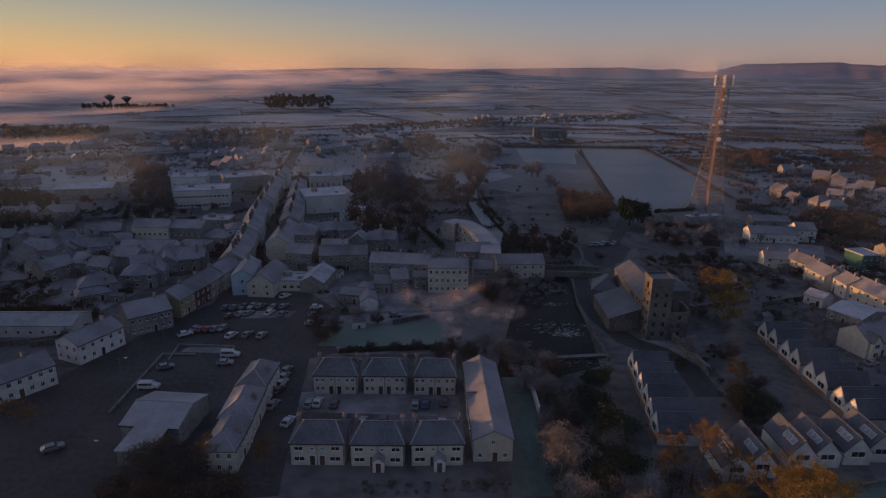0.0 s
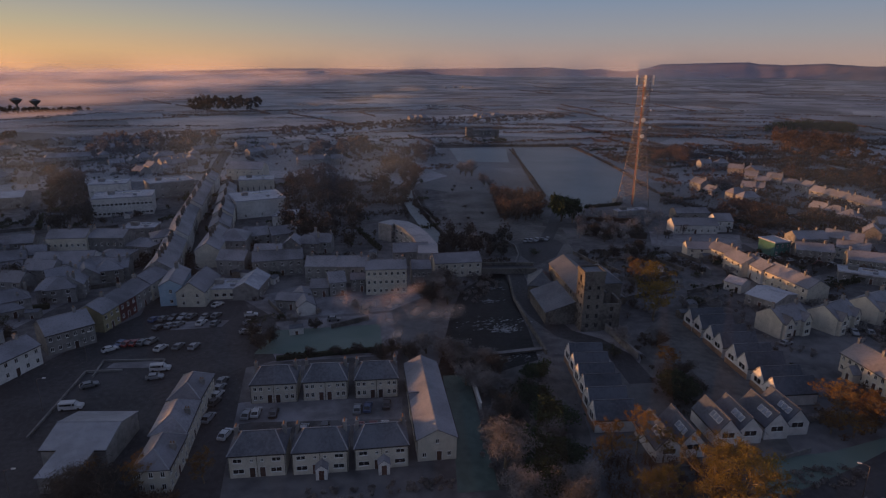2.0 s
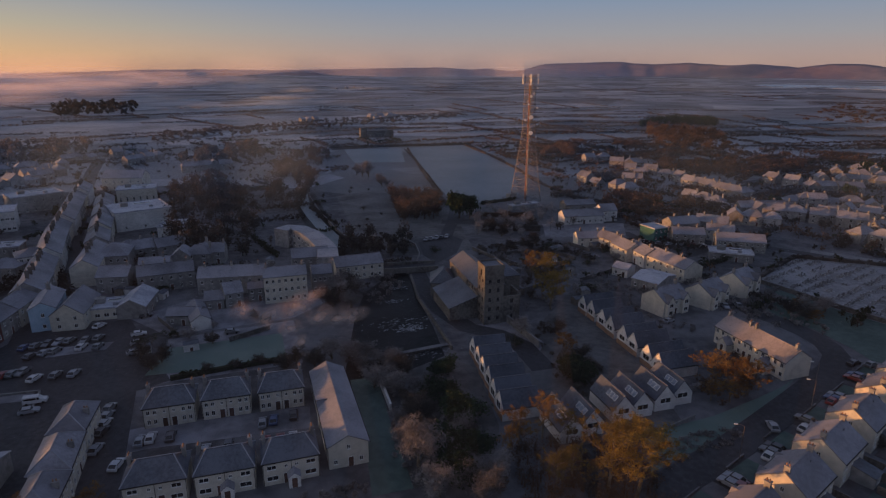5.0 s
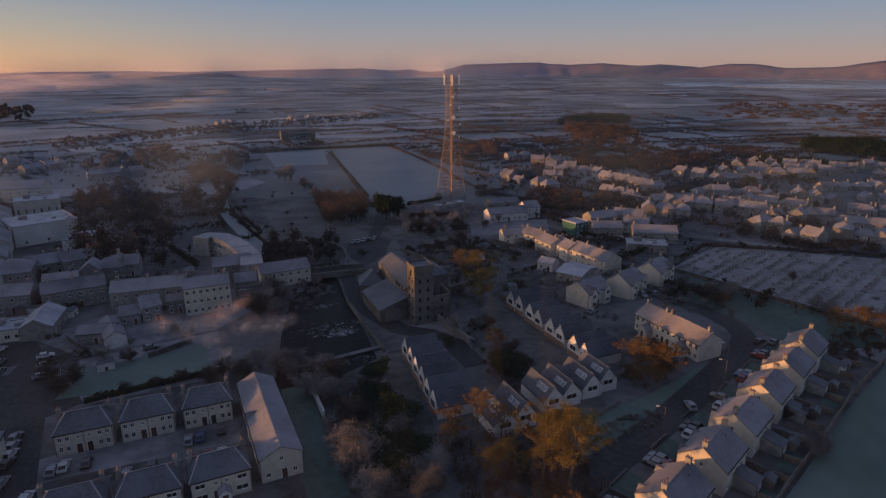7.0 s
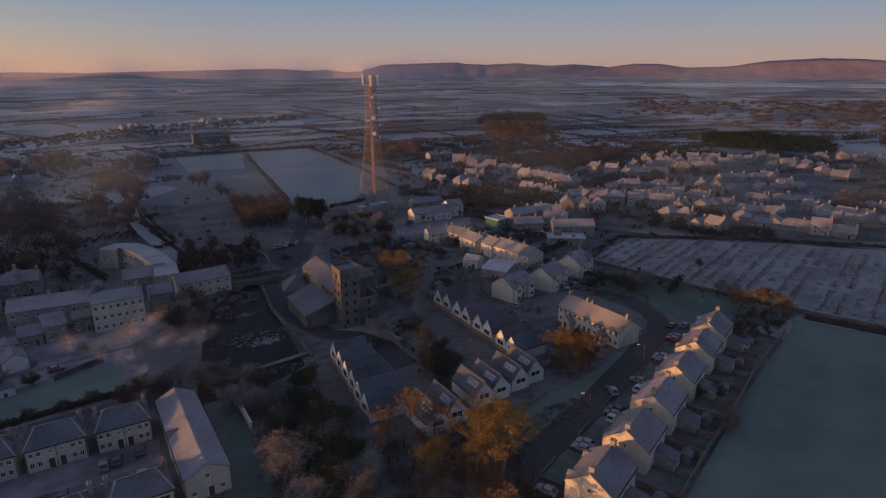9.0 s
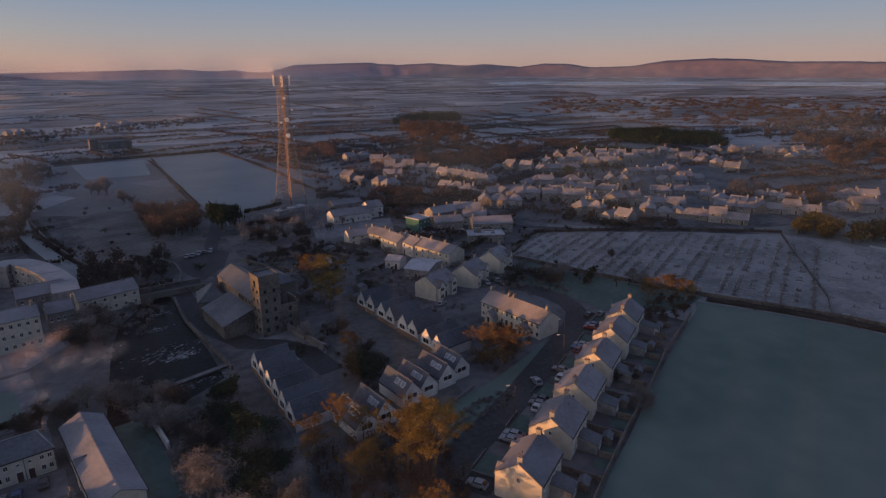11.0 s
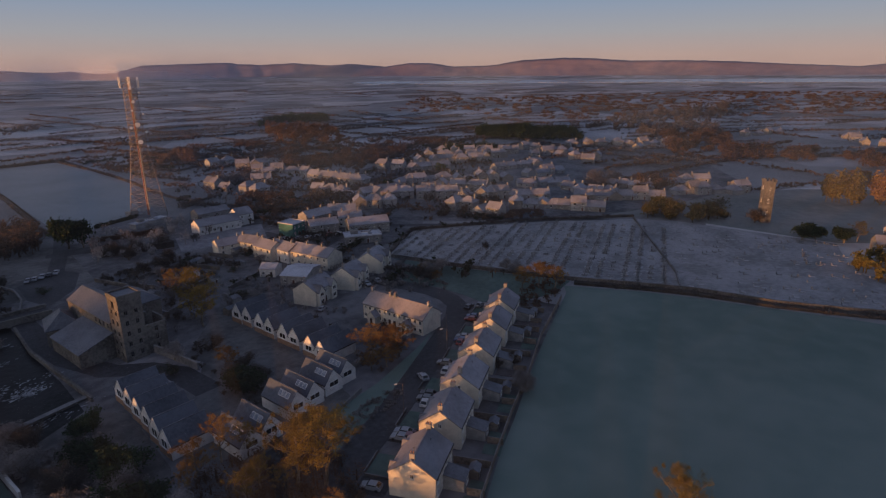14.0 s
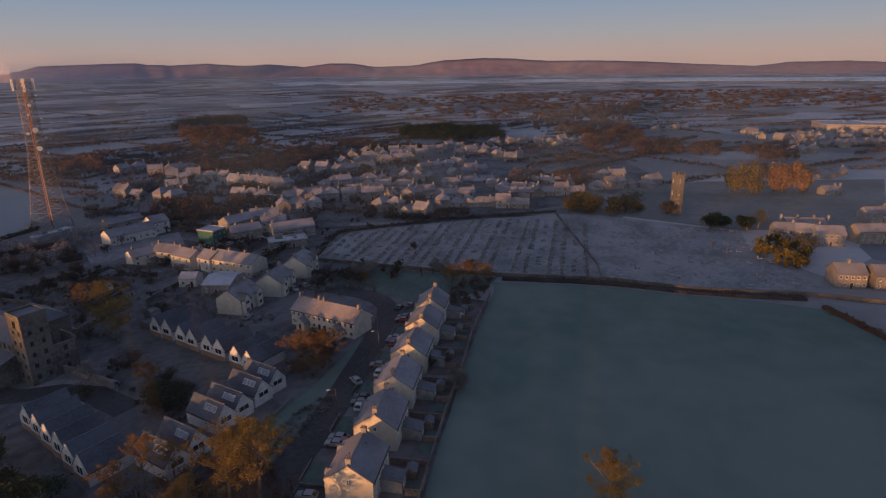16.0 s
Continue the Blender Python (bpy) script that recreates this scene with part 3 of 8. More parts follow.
def tree_meshes(kind, seed, far=False):
    """Trunk with limbs, and crown, of a tree 10 m high and about 7 m across."""
    rng = np.random.default_rng(seed)
    t = Build()
    tips = []
    slim = {"conifer": 0.5}.get(kind, 1.0)

    airy = kind in ("autumn", "gold", "olive")

    def limb(a, d, length, r, depth):
        b = a + d * length
        t.beam(a, b, r, r * 0.62, 6 if depth == 0 else 3)
        if depth >= 3:
            tips.append(b)
            return
        if depth:
            tips.append(a + d * length * 0.7)
        for i in range((7 if airy else 8) if depth == 0 else 3):
            az = rng.random() * math.tau
            side = Vector((math.cos(az), math.sin(az), 0))
            nd = (d * (0.9 if depth else (1.15 if airy else 0.7)) + side * (0.75 if depth else (0.5 if airy else 0.7)) * slim + Vector((0, 0, 0.22))).normalized()
            s0 = (0.22 if airy else 0.2) if depth == 0 else 0.5
            limb(a + d * length * (s0 + (1 - s0) * rng.random()), nd, length * (0.62 + 0.2 * rng.random()), r * 0.58, depth + 1)

    if airy:
        # a wandering leader with rising limbs, each with a fan of twigs that carry the leaf clumps
        fork = [Vector((0, 0, -0.3))]
        lean = rng.normal(size=2) * 0.07
        for k in range(1, 8):
            fork.append(Vector((lean[0] * k + rng.normal() * 0.12, lean[1] * k + rng.normal() * 0.12, 1.25 * k)))
        t.tube([tuple(q) for q in fork], [0.24 * (1 - 0.12 * k) for k in range(8)], 6)
        for i in range(17):
            s0 = 0.26 + 0.7 * (i + rng.random()) / 17
            k = min(6, int(s0 * 7))
            a = fork[k].lerp(fork[k + 1], s0 * 7 - k)
            az = i * 2.4 + rng.normal() * 0.4
            reach = (3.3 * math.sin(math.pi * min(1.0, 0.18 + 0.8 * s0)) + 0.5) * (0.55 + 0.6 * rng.random()) * slim
            mid = a + Vector((math.cos(az), math.sin(az), 0.55 + 0.5 * rng.random())) * reach * 0.55
            end = mid + Vector((math.cos(az + rng.normal() * 0.3), math.sin(az + rng.normal() * 0.3), 0.75)) * reach * 0.5
            t.tube([tuple(a), tuple(mid), tuple(end)], [0.095, 0.06, 0.025], 4)
            tips.append(end)
            for j in range(6):
                b0 = mid.lerp(end, rng.random()) if j < 4 else a.lerp(mid, 0.4 + 0.6 * rng.random())
                b1 = b0 + Vector((rng.normal(), rng.normal(), 0.35 + 0.8 * rng.random())) * 0.62
                t.beam(tuple(b0), tuple(b1), 0.03, 0.012, 3)
                tips.append(b1)
        tips.append(fork[-1])
    elif kind == "bush":
        for i in range(5):
            q = rng.random() * math.tau
            limb(Vector((0.4 * math.cos(q), 0.4 * math.sin(q), -0.2)), Vector((math.cos(q) * 0.5, math.sin(q) * 0.5, 1)).normalized(), 2.6, 0.14, 1)
    else:
        limb(Vector((0, 0, -0.3)), Vector((rng.normal() * 0.05, rng.normal() * 0.05, 1)).normalized(), 2.6, 0.24, 0)
    tips = np.array([tuple(q) for q in tips])
    top = tips[:, 2].max()
    mat = {"bare": M_TWIG, "dark": M_TWIG_D, "autumn": M_AUTUMN, "gold": M_GOLD, "olive": M_OLIVE, "ever": M_EVER, "conifer": M_EVER, "bush": M_HEDGE}[kind]
    if kind == "conifer":
        z = np.linspace(1.2, 9.8, 34)
        rad = 2.3 * (1 - z / 10.2) + 0.2
        c = np.stack([rng.normal(size=34) * rad * 0.35, rng.normal(size=34) * rad * 0.35, z], 1)
        v, f = quad_cloud(rng, c, rad, rad * 0.5, 26, 0.45)
    elif kind in ("bare", "dark"):
        v, f = quad_cloud(rng, tips, np.full(len(tips), 1.25), np.full(len(tips), 1.15), 16 if far else 46, 0.42 if far else 0.3, 0.1 if far else 0.075)
    elif kind == "ever":
        v, f = quad_cloud(rng, tips, np.full(len(tips), 1.6), np.full(len(tips), 1.4), 16 if far else 40, 0.4 if far else 0.28, 0.4)
    elif kind == "bush":
        v, f = quad_cloud(rng, tips, np.full(len(tips), 1.3), np.full(len(tips), 1.2), 16 if far else 40, 0.28 if far else 0.18, 0.28)
    else:
        sz = rng.uniform(0.3, 0.85, len(tips)) * (1.3 if kind == "gold" else 1.0)
        v, f = quad_cloud(rng, tips, sz * 1.1, sz, 24 if far else (95 if kind == "gold" else 60), 0.15 if far else 0.085, 0.42)
        v1, f1 = quad_cloud(rng, tips, np.full(len(tips), 0.7), np.full(len(tips), 0.7), 6 if far else 16, 0.26, 0.03)
        v, f = np.concatenate([v, v1]), np.concatenate([f, f1 + len(v)])
    s = 10.0 / (top + 1.0)
    wide = {"bare": 1.1, "bush": 1.3, "conifer": 1.0}.get(kind, 1.05)
    sc = np.array([s * wide, s * wide, s]) if kind != "conifer" else np.ones(3)
    tv = (np.array(t.v) * sc).tolist()
    t.v = tv
    return t.mesh("trunk", M_BARK), np_mesh("crown", v * sc, f, mat)


TREES = {(k, far): [tree_meshes(k, 10 * i + j, far) for j in range(3)] for i, k in enumerate(("bare", "dark", "autumn", "olive", "ever", "conifer", "bush", "gold")) for far in (False, True)}
TREE_LABEL = {"bare": "leafless grey-brown tree with frosted twigs", "dark": "dark leafless tree with dense twigs", "autumn": "tree with orange autumn leaves",
              "gold": "tall tree with golden-brown late leaves", "olive": "tree with yellow-green late leaves", "ever": "dark evergreen tree with dense leaves", "conifer": "dark green conifer with drooping boughs",
              "bush": "low dark green garden shrub"}
_tree_rng = random.Random(5)


def tree(kind, x, y, h, spread=1.0, z=0.0):
    trunk, crown = TREES[kind, math.hypot(x, y) > 145 or h < 5][_tree_rng.randrange(3)]
    s = h / 10
    m = pose(x, y, z, 0, 0, _tree_rng.random() * 360) @ Matrix.Diagonal((s * spread, s * spread, s, 1))
    ob = thing("shrub" if kind == "bush" else "tree", m, TREE_LABEL[kind], "shrub" if kind == "bush" else "tree")
    part("trunk", trunk, ob)
    part("crown", crown, ob)
    return ob


def height(x, y):
    """The land: level under the town, rising gently beyond a kilometre, with a flat basin for the lake."""
    r, a = np.hypot(x, y), np.degrees(np.arctan2(x, y))
    up = 50.0 * np.clip((r - 900) / 3900, 0, 1.2) ** 1.5 * (1 - 0.42 * np.clip((np.abs(a - 31) - 5) / 45, 0, 1))
    basin = np.clip((a - 36) / 8, 0, 1) * np.clip((150 - a) / 10, 0, 1) * np.clip((r - 2200) / 400, 0, 1) * np.clip((4300 - r) / 600, 0, 1)
    return up * (1 - basin) + 17.0 * basin


def hedge(name, pts, h, thick, mat, label, seed, per=5, size=0.5, category="hedge"):
    """A hedge of leaf clumps along a line, with a solid core."""
    rng = np.random.default_rng(seed)
    cs = []
    core = Build()
    for p, q in zip(pts, pts[1:]):
        p, q = np.array(p, float), np.array(q, float)
        L = np.linalg.norm(q - p)
        k = max(2, int(L / (thick * 0.5)))
        s = rng.random(k)[:, None]
        cs.append(p + (q - p) * s + rng.normal(size=(k, 2)) * thick * 0.15)
        d = (q - p) / L
        nn = np.array([-d[1], d[0]]) * thick * 0.3
        poly = [p - nn, q - nn, q + nn, p + nn]
        core.prism([tuple(v) for v in poly], -0.2, h * 0.65)
    c = np.concatenate(cs)
    hh = h * (0.7 + 0.5 * rng.random(len(c)))
    c3 = np.column_stack([c, hh * 0.5])
    v, f = quad_cloud(rng, c3, np.full(len(c), thick * 0.55), hh * 0.55, per * 4, size)
    v2 = np.concatenate([np.array(core.v), v])
    f2 = list(core.f) + (f + len(core.v)).tolist()
    return solid(name, np_mesh(name, v2.tolist(), f2, mat), label, category, kind="stuff")


def wood(name, pts, count, h, mat, label, seed, per=40, size=1.4, rad=0.42, category="wood"):
    """Far woodland inside an outline: many small clumps of twigs and leaves on stems."""
    rng = np.random.default_rng(seed)
    P = np.array(pts, float)
    lo, hi = P.min(0), P.max(0)
    got = []
    while len(got) < count:
        x, y = lo + (hi - lo) * rng.random(2)
        inside = False
        for (x1, y1), (x2, y2) in zip(P, np.roll(P, -1, 0)):
            if (y1 > y) != (y2 > y) and x < (x2 - x1) * (y - y1) / (y2 - y1) + x1:
                inside = not inside
        if inside:
            got.append((x, y))
    return clumps(name, np.array(got), h, mat, label, rng, per, size, rad, category)


def clumps(name, xy, h, mat, label, rng, per=40, size=1.4, rad=0.42, category="wood"):
    hh = h * (0.55 + 0.7 * rng.random(len(xy)) ** 1.3)
    z = height(xy[:, 0], xy[:, 1])
    v, f = quad_cloud(rng, np.column_stack([xy, z + hh * 0.55]), hh * rad, hh * 0.45, per, size)
    stems = Build()
    for (x, y), zz, k in zip(xy[:400], z, hh):
        stems.beam((x, y, zz - 0.3), (x, y, zz + k * 0.6), 0.25, 0.1, 3)
    v2 = np.concatenate([v, np.array(stems.v)])
    f2 = f.tolist() + [[i + len(v) for i in q] for q in stems.f]
    return solid(name, np_mesh(name, v2.tolist(), f2, mat), label, category, kind="stuff")


# ---- cars and street furniture ----
def car_meshes(paint, van=False):
    b, g = Build(), Build()
    L, W = (4.9, 1.9) if van else (4.2, 1.75)
    prof = [(-L / 2, 0.35), (L / 2, 0.35), (L / 2, 0.75), (L / 2 - 0.15, 1.0), (L / 2 - 1.0, 1.15), (L / 2 - 1.7, 1.85), (-L / 2 + 0.1, 1.95), (-L / 2, 0.9)] if van else \
        [(-L / 2, 0.35), (L / 2, 0.35), (L / 2, 0.62), (L / 2 - 0.2, 0.78), (L / 2 - 1.05, 0.9), (L / 2 - 1.75, 1.4), (-L / 2 + 0.9, 1.45), (-L / 2 + 0.15, 0.95), (-L / 2, 0.85)]
    n = len(prof)
    inset = [0.0 if z < 1.0 else 0.14 for _, z in prof]
    vs = [(x, -W / 2 + i, z) for (x, z), i in zip(prof, inset)] + [(x, W / 2 - i, z) for (x, z), i in zip(prof, inset)]
    b.add(vs, [tuple(range(n)), tuple(range(n, 2 * n))[::-1]] + [((i + 1) % n, i, n + i, n + (i + 1) % n) for i in range(n)])
    if van:
        g.box(L / 2 - 1.5, -W / 2 + 0.03, 1.15, L / 2 - 1.9, W / 2 - 0.03, 1.7)
        g.box(-L / 2 + 0.3, -W / 2 + 0.06, 1.2, L / 2 - 2.1, W / 2 - 0.06, 1.65)
    else:
        g.add([(L / 2 - 1.12, -0.7, 0.93), (L / 2 - 1.12, 0.7, 0.93), (L / 2 - 1.68, 0.62, 1.4), (L / 2 - 1.68, -0.62, 1.4)], [(0, 1, 2, 3)])
        g.add([(-L / 2 + 0.18, -0.7, 1.0), (-L / 2 + 0.18, 0.7, 1.0), (-L / 2 + 0.83, 0.62, 1.43), (-L / 2 + 0.83, -0.62, 1.43)], [(3, 2, 1, 0)])
        g.box(-L / 2 + 0.75, -W / 2 + 0.07, 0.98, L / 2 - 1.5, W / 2 - 0.07, 1.34)
    w = Build().beam((0, -0.1, 0), (0, 0.1, 0), 0.32, 0.32, 10)
    return b.mesh("body", paint), g.mesh("glass", M_GLASS), w.mesh("wheel", M_TYRE), L, W


CARS = [car_meshes(p) for p in CAR_PAINTS]
VANS = [car_meshes(CAR_PAINTS[1], True), car_meshes(CAR_PAINTS[0], True)]
CAR_NAMES = ("silver", "white", "black", "dark blue", "red", "grey")
_car_rng = random.Random(9)


def car(x, y, yaw, colour=None, van=False):
    i = _car_rng.choice((0, 0, 1, 2, 3, 4, 5, 5)) if colour is None else colour
    bm_, gm, wm, L, W = VANS[i % 2] if van else CARS[i]
    name = ("white" if i % 2 == 0 else "silver") if van else CAR_NAMES[i]
    ob = thing("van" if van else "car", pose(x, y, 0.06, 0, 0, yaw), name + (" panel van" if van else " hatchback car") + " parked with frost on the roof", "van" if van else "car", "parked cars")
    part("body", bm_, ob)
    part("glass", gm, ob)
    for sx in (-L / 2 + 0.8, L / 2 - 0.8):
        for sy in (-W / 2 + 0.08, W / 2 - 0.08):
            part("wheel", wm, ob, pose(sx, sy, 0.32))
    return ob


def car_row(x0, y0, x1, y1, k, yaw, skip=()):
    for i in range(k):
        if i not in skip:
            f = i / max(1, k - 1)
            car(x0 + (x1 - x0) * f, y0 + (y1 - y0) * f, yaw + _car_rng.uniform(-3, 3) + _car_rng.choice((0, 180)))


def street_lamp(x, y, yaw, h=8.0):
    ob = thing("street_lamp", pose(x, y, 0, 0, 0, yaw), "grey steel street lamp with a curved arm, unlit", "street lamp", "street lamps")
    part("pole", shared("lamp_pole", lambda: Build().beam((0, 0, -0.2), (0, 0, 8), 0.09, 0.06, 8).mesh("pole", M_STEEL)), ob)
    part("arm", shared("lamp_arm", lambda: Build().beam((0, 0, 7.95), (0.8, 0, 8.25), 0.05, 0.04, 6).beam((0.8, 0, 8.25), (1.4, 0, 8.3), 0.04, 0.04, 6).mesh("arm", M_STEEL)), ob)
    part("lantern", shared("lamp_head", lambda: Build().box(1.3, -0.14, 8.2, 2.0, 0.14, 8.36).mesh("lantern", M_DISH)), ob)
    return ob


# ---- the land ----
def land():
    """One sheet out to the far hills, finer near the town."""
    rings = [0, 60, 120, 180, 240, 300, 380, 460, 560, 680, 820, 1000, 1200, 1450, 1700, 2000, 2350, 2700, 3100, 3500, 3900, 4300, 4700, 4950]
    n = 120
    v, f = [(0.0, 0.0, 0.0)], []
    for r in rings[1:]:
        for i in range(n):
            q = math.tau * i / n
            x, y = r * math.sin(q), r * math.cos(q)
            lump = (noise.noise(Vector((x, y, 0)) * 0.0016) * 5.0) * min(1, max(0, (r - 850) / 900)) * (0.0 if r > 2300 and q < 2.7 and q > 0.6 else 1.0)
            v.append((x, y, float(height(x, y)) + lump))
    for i in range(n):
        f.append((0, 1 + (i + 1) % n, 1 + i))
    for k in range(len(rings) - 2):
        a, b = 1 + k * n, 1 + (k + 1) * n
        for i in range(n):
            f.append((a + i, a + (i + 1) % n, b + (i + 1) % n, b + i))
    me = bpy.data.meshes.new("ground")
    me.from_pydata(v, [], f)
    me.materials.append(M_LAND)
    me.polygons.foreach_set("use_smooth", [True] * len(me.polygons))
    me.update()
    return solid("ground", me, "frosted pasture and open country round the town", "ground", kind="structure")


def field_material():
    """Pasture with a patchwork of fields, each with a tone of its own."""
    m = M_GROUND.copy()
    m.name = "patchwork_fields"
    n, l = m.node_tree.nodes, m.node_tree.links
    b = n["Principled BSDF"]
    src = b.inputs["Base Color"].links[0].from_socket
    g, mp, vo, mr, hs = n.new("ShaderNodeNewGeometry"), n.new("ShaderNodeMapping"), n.new("ShaderNodeTexVoronoi"), n.new("ShaderNodeMapRange"), n.new("ShaderNodeHueSaturation")
    l.new(g.outputs["Position"], mp.inputs["Vector"])
    mp.inputs["Rotation"].default_value = (0, 0, 0.5)
    mp.inputs["Scale"].default_value = (0.006, 0.009, 0)
    vo.distance = "CHEBYCHEV"
    vo.inputs["Scale"].default_value = 1.0
    l.new(mp.outputs[0], vo.inputs["Vector"])
    sp = n.new("ShaderNodeSeparateColor")
    l.new(vo.outputs["Color"], sp.inputs[0])
    mr.inputs["To Min"].default_value, mr.inputs["To Max"].default_value = 0.4, 1.25
    l.new(sp.outputs[0], mr.inputs["Value"])
    l.new(mr.outputs[0], hs.inputs["Value"])
    mr2 = n.new("ShaderNodeMapRange")
    mr2.inputs["To Min"].default_value, mr2.inputs["To Max"].default_value = 0.5, 1.5
    l.new(sp.outputs[1], mr2.inputs["Value"])
    l.new(mr2.outputs[0], hs.inputs["Saturation"])
    l.new(src, hs.inputs["Color"])
    l.new(hs.outputs[0], b.inputs["Base Color"])
    return m


M_LAND = field_material()
land()


def hills(name, profile, dist, base, mat, label, seed, spread=260, steps=150):
    """A chain of hills: its crest rises to the given heights along the azimuths, with spurs and gullies on its near slope."""
    azs, hs = [p[0] for p in profile], [p[1] for p in profile]
    rows_ = 8
    v, f = [], []
    for i in range(steps + 1):
        az = azs[0] + (azs[-1] - azs[0]) * i / steps
        top = float(np.interp(az, azs, hs)) + noise.noise(Vector((az * 1.7, seed, 0))) * 4.0
        q = radians(az)
        for k in range(rows_ + 1):
            s = k / rows_
            d = dist - spread * (1 - s) + noise.noise(Vector((az * 0.9, s * 2.5, seed))) * 60 * (1 - s)
            z = base + (top - base) * (s ** 1.3) + (noise.noise(Vector((az * 2.2, s * 4, seed + 7))) * 9 - abs(noise.noise(Vector((az * 1.1 + s, s, seed + 3)))) * 16) * math.sin(math.pi * s)
            v.append((d * math.sin(q), d * math.cos(q), z - (6 if k == 0 else 0)))
        v.append(((dist + 130) * math.sin(q), (dist + 130) * math.cos(q), base - 20))
    w = rows_ + 2
    for i in range(steps):
        for k in range(w - 1):
            f.append((i * w + k, (i + 1) * w + k, (i + 1) * w + k + 1, i * w + k + 1))
    me = bpy.data.meshes.new(name)
    me.from_pydata(v, [], f)
    me.materials.append(mat)
    me.polygons.foreach_set("use_smooth", [True] * len(me.polygons))
    me.update()
    return solid(name, me, label, "hills", kind="structure")


# roads, yards, lawns and fields
area("town_ground", [(-280.0, 70.0), (-60.0, 20.0), (59.3, 20.5), (74.4, 44.2), (166.4, 83.6), (159.0, 124.5), (213.7, 184.0), (297.5, 248.0), (327.9, 328.0), (200.0, 290.0), (139.9, 317.6), (84.6, 328.0), (19.9, 394.5), (-39.1, 431.2), (-192.9, 415.2), (-315.2, 286.8)], 0.012, M_TOWN, "dark frosted gardens and waste ground of the town", "ground")
area("square", [(-71.5, 188.2), (-80.3, 172.3), (-89.1, 149.7), (-97.8, 126.0), (-103.7, 113.2), (-94.9, 88.8), (-59.6, 82.2), (-35.0, 89.3), (-35.1, 114.0), (-39.1, 141.5), (-28.3, 146.6), (-38.2, 172.1), (-46.0, 191.6)], 0.04, M_ROAD, "dark asphalt car park and square of the town", "car park")
strip("main_street", [(-70.5, 178.4), (-78.3, 227.2), (-87.0, 282.4), (-100.4, 348.9), (-116.6, 427.1), (-129.7, 499.2), (-142.7, 580.1)], 9, 0.05, M_ROAD, "dark asphalt main street between terraces", "road")
strip("estate_road_a", [(-36.1, 120.9), (-29.2, 121.9), (-10.5, 121.1), (4.3, 120.3)], 9, 0.05, M_YARD, "frosted asphalt road between two rows of houses", "road")
strip("estate_road_b", [(-39.1, 143.5), (-37.1, 124.8), (-35.0, 105.1), (-33.0, 89.3)], 7, 0.06, M_ROAD, "asphalt lane beside the stepped houses", "road")
strip("quay_road", [(51.9, 220.0), (49.9, 194.2), (50.0, 172.4), (54.0, 156.6), (61.0, 149.8), (65.0, 140.9), (65.0, 126.0)], 7, 0.06, M_ROAD, "asphalt road along the river quay", "road")
strip("estate_road_c", [(52, 73), (62, 76), (71, 79.1), (81.4, 82.3), (93.4, 86.6), (107.9, 92.4), (124.7, 99.2), (138.5, 105.2), (145.6, 110.2), (149.6, 117), (150.8, 125), (150, 134), (148, 143.5), (148, 152), (151.6, 167.7)], 7.4, 0.06, M_ROAD, "dark asphalt estate road with a sharp bend", "road")
strip("graveyard_road", [(151.6, 167.7), (160.8, 199.8), (163.0, 241.0), (144.0, 253.0), (116.9, 270.7), (82.7, 284.7)], 6, 0.05, M_ROAD, "narrow asphalt road past the cottages", "road")
strip("back_road", [(160.8, 199.8), (202.3, 214.3), (229.2, 176.8), (274.3, 137.4), (294.9, 100.5)], 6, 0.05, M_ROAD, "narrow lane behind the graveyard", "road")
area("big_field", [(184, 91), (177.7, 86.9), (140.8, 75), (121, 67.9), (100.2, 60), (88.3, 55.9), (69.5, 48.1), (59.3, 20.5), (70, -60), (150, -70), (196, -28), (213, -14), (210, 6), (204.5, 28), (200, 48.7), (194.5, 66.8)], 0.03, M_FIELD, "wide flat frosted green field", "field")
area("graveyard", [(173.2, 167.5), (205.9, 186.1), (255.1, 149.5), (296.0, 108.4), (303.3, 87.6), (302.7, 19.8), (266.2, 11.1), (250.5, -2.6), (232.0, -16.0), (224.0, -9.0), (216.5, 8.7), (210.0, 27.5), (207.0, 50.6), (200.5, 68.7), (191.6, 91.0), (182.7, 133.3)], 0.06, M_PLOT, "frosted graveyard ground with gravel plots", "graveyard")
area("pitch", [(132.4, 589), (197.5, 590.3), (184.2, 430.5), (150, 340), (130, 322), (115, 318), (104.3, 345.5)], 0.05, M_PITCH, "pale frosted playing field", "playing field")
area("pitch_b", [(71.1, 592), (127, 585), (111, 494.5), (68.1, 500.4)], 0.03, M_PITCH, "pale frosted training ground", "playing field")
area("bowling_green", [(-35, 150.8), (-31.5, 166), (-0.6, 167.8), (0.2, 149)], 0.05, M_FIELD, "frosted square bowling green", "lawn")
area("green_surround", [(-32.3, 172.2), (3.3, 176.7), (4.3, 147.0), (-30.2, 145.6)], 0.03, M_YARD, "frosted ground round the bowling green", "yard")
area("hall_lawn", [(15.2, 134.3), (22.1, 134.4), (21.2, 111.5), (21.2, 90.7), (13.3, 90.6), (14.2, 101.5)], 0.05, M_LAWN, "frosted lawn beside the long hall", "lawn")
area("verge", [(66, 82), (73.2, 92.4), (78, 94.4), (92.6, 95.6), (108.2, 99.2), (117, 101.5), (125, 104.5), (112, 97.4), (97.5, 91.6), (80, 86)], 0.045, M_FIELD, "frosted grass verge along the estate road", "lawn")
area("green_triangle", [(152.5, 143), (162, 148), (168, 152), (171, 163), (178, 131.3), (189.8, 91.5), (175.3, 89.8), (158, 97), (152.5, 103.5), (154.6, 113), (155.4, 126)], 0.045, M_LAWN, "frosted open green at the end of the road", "lawn")
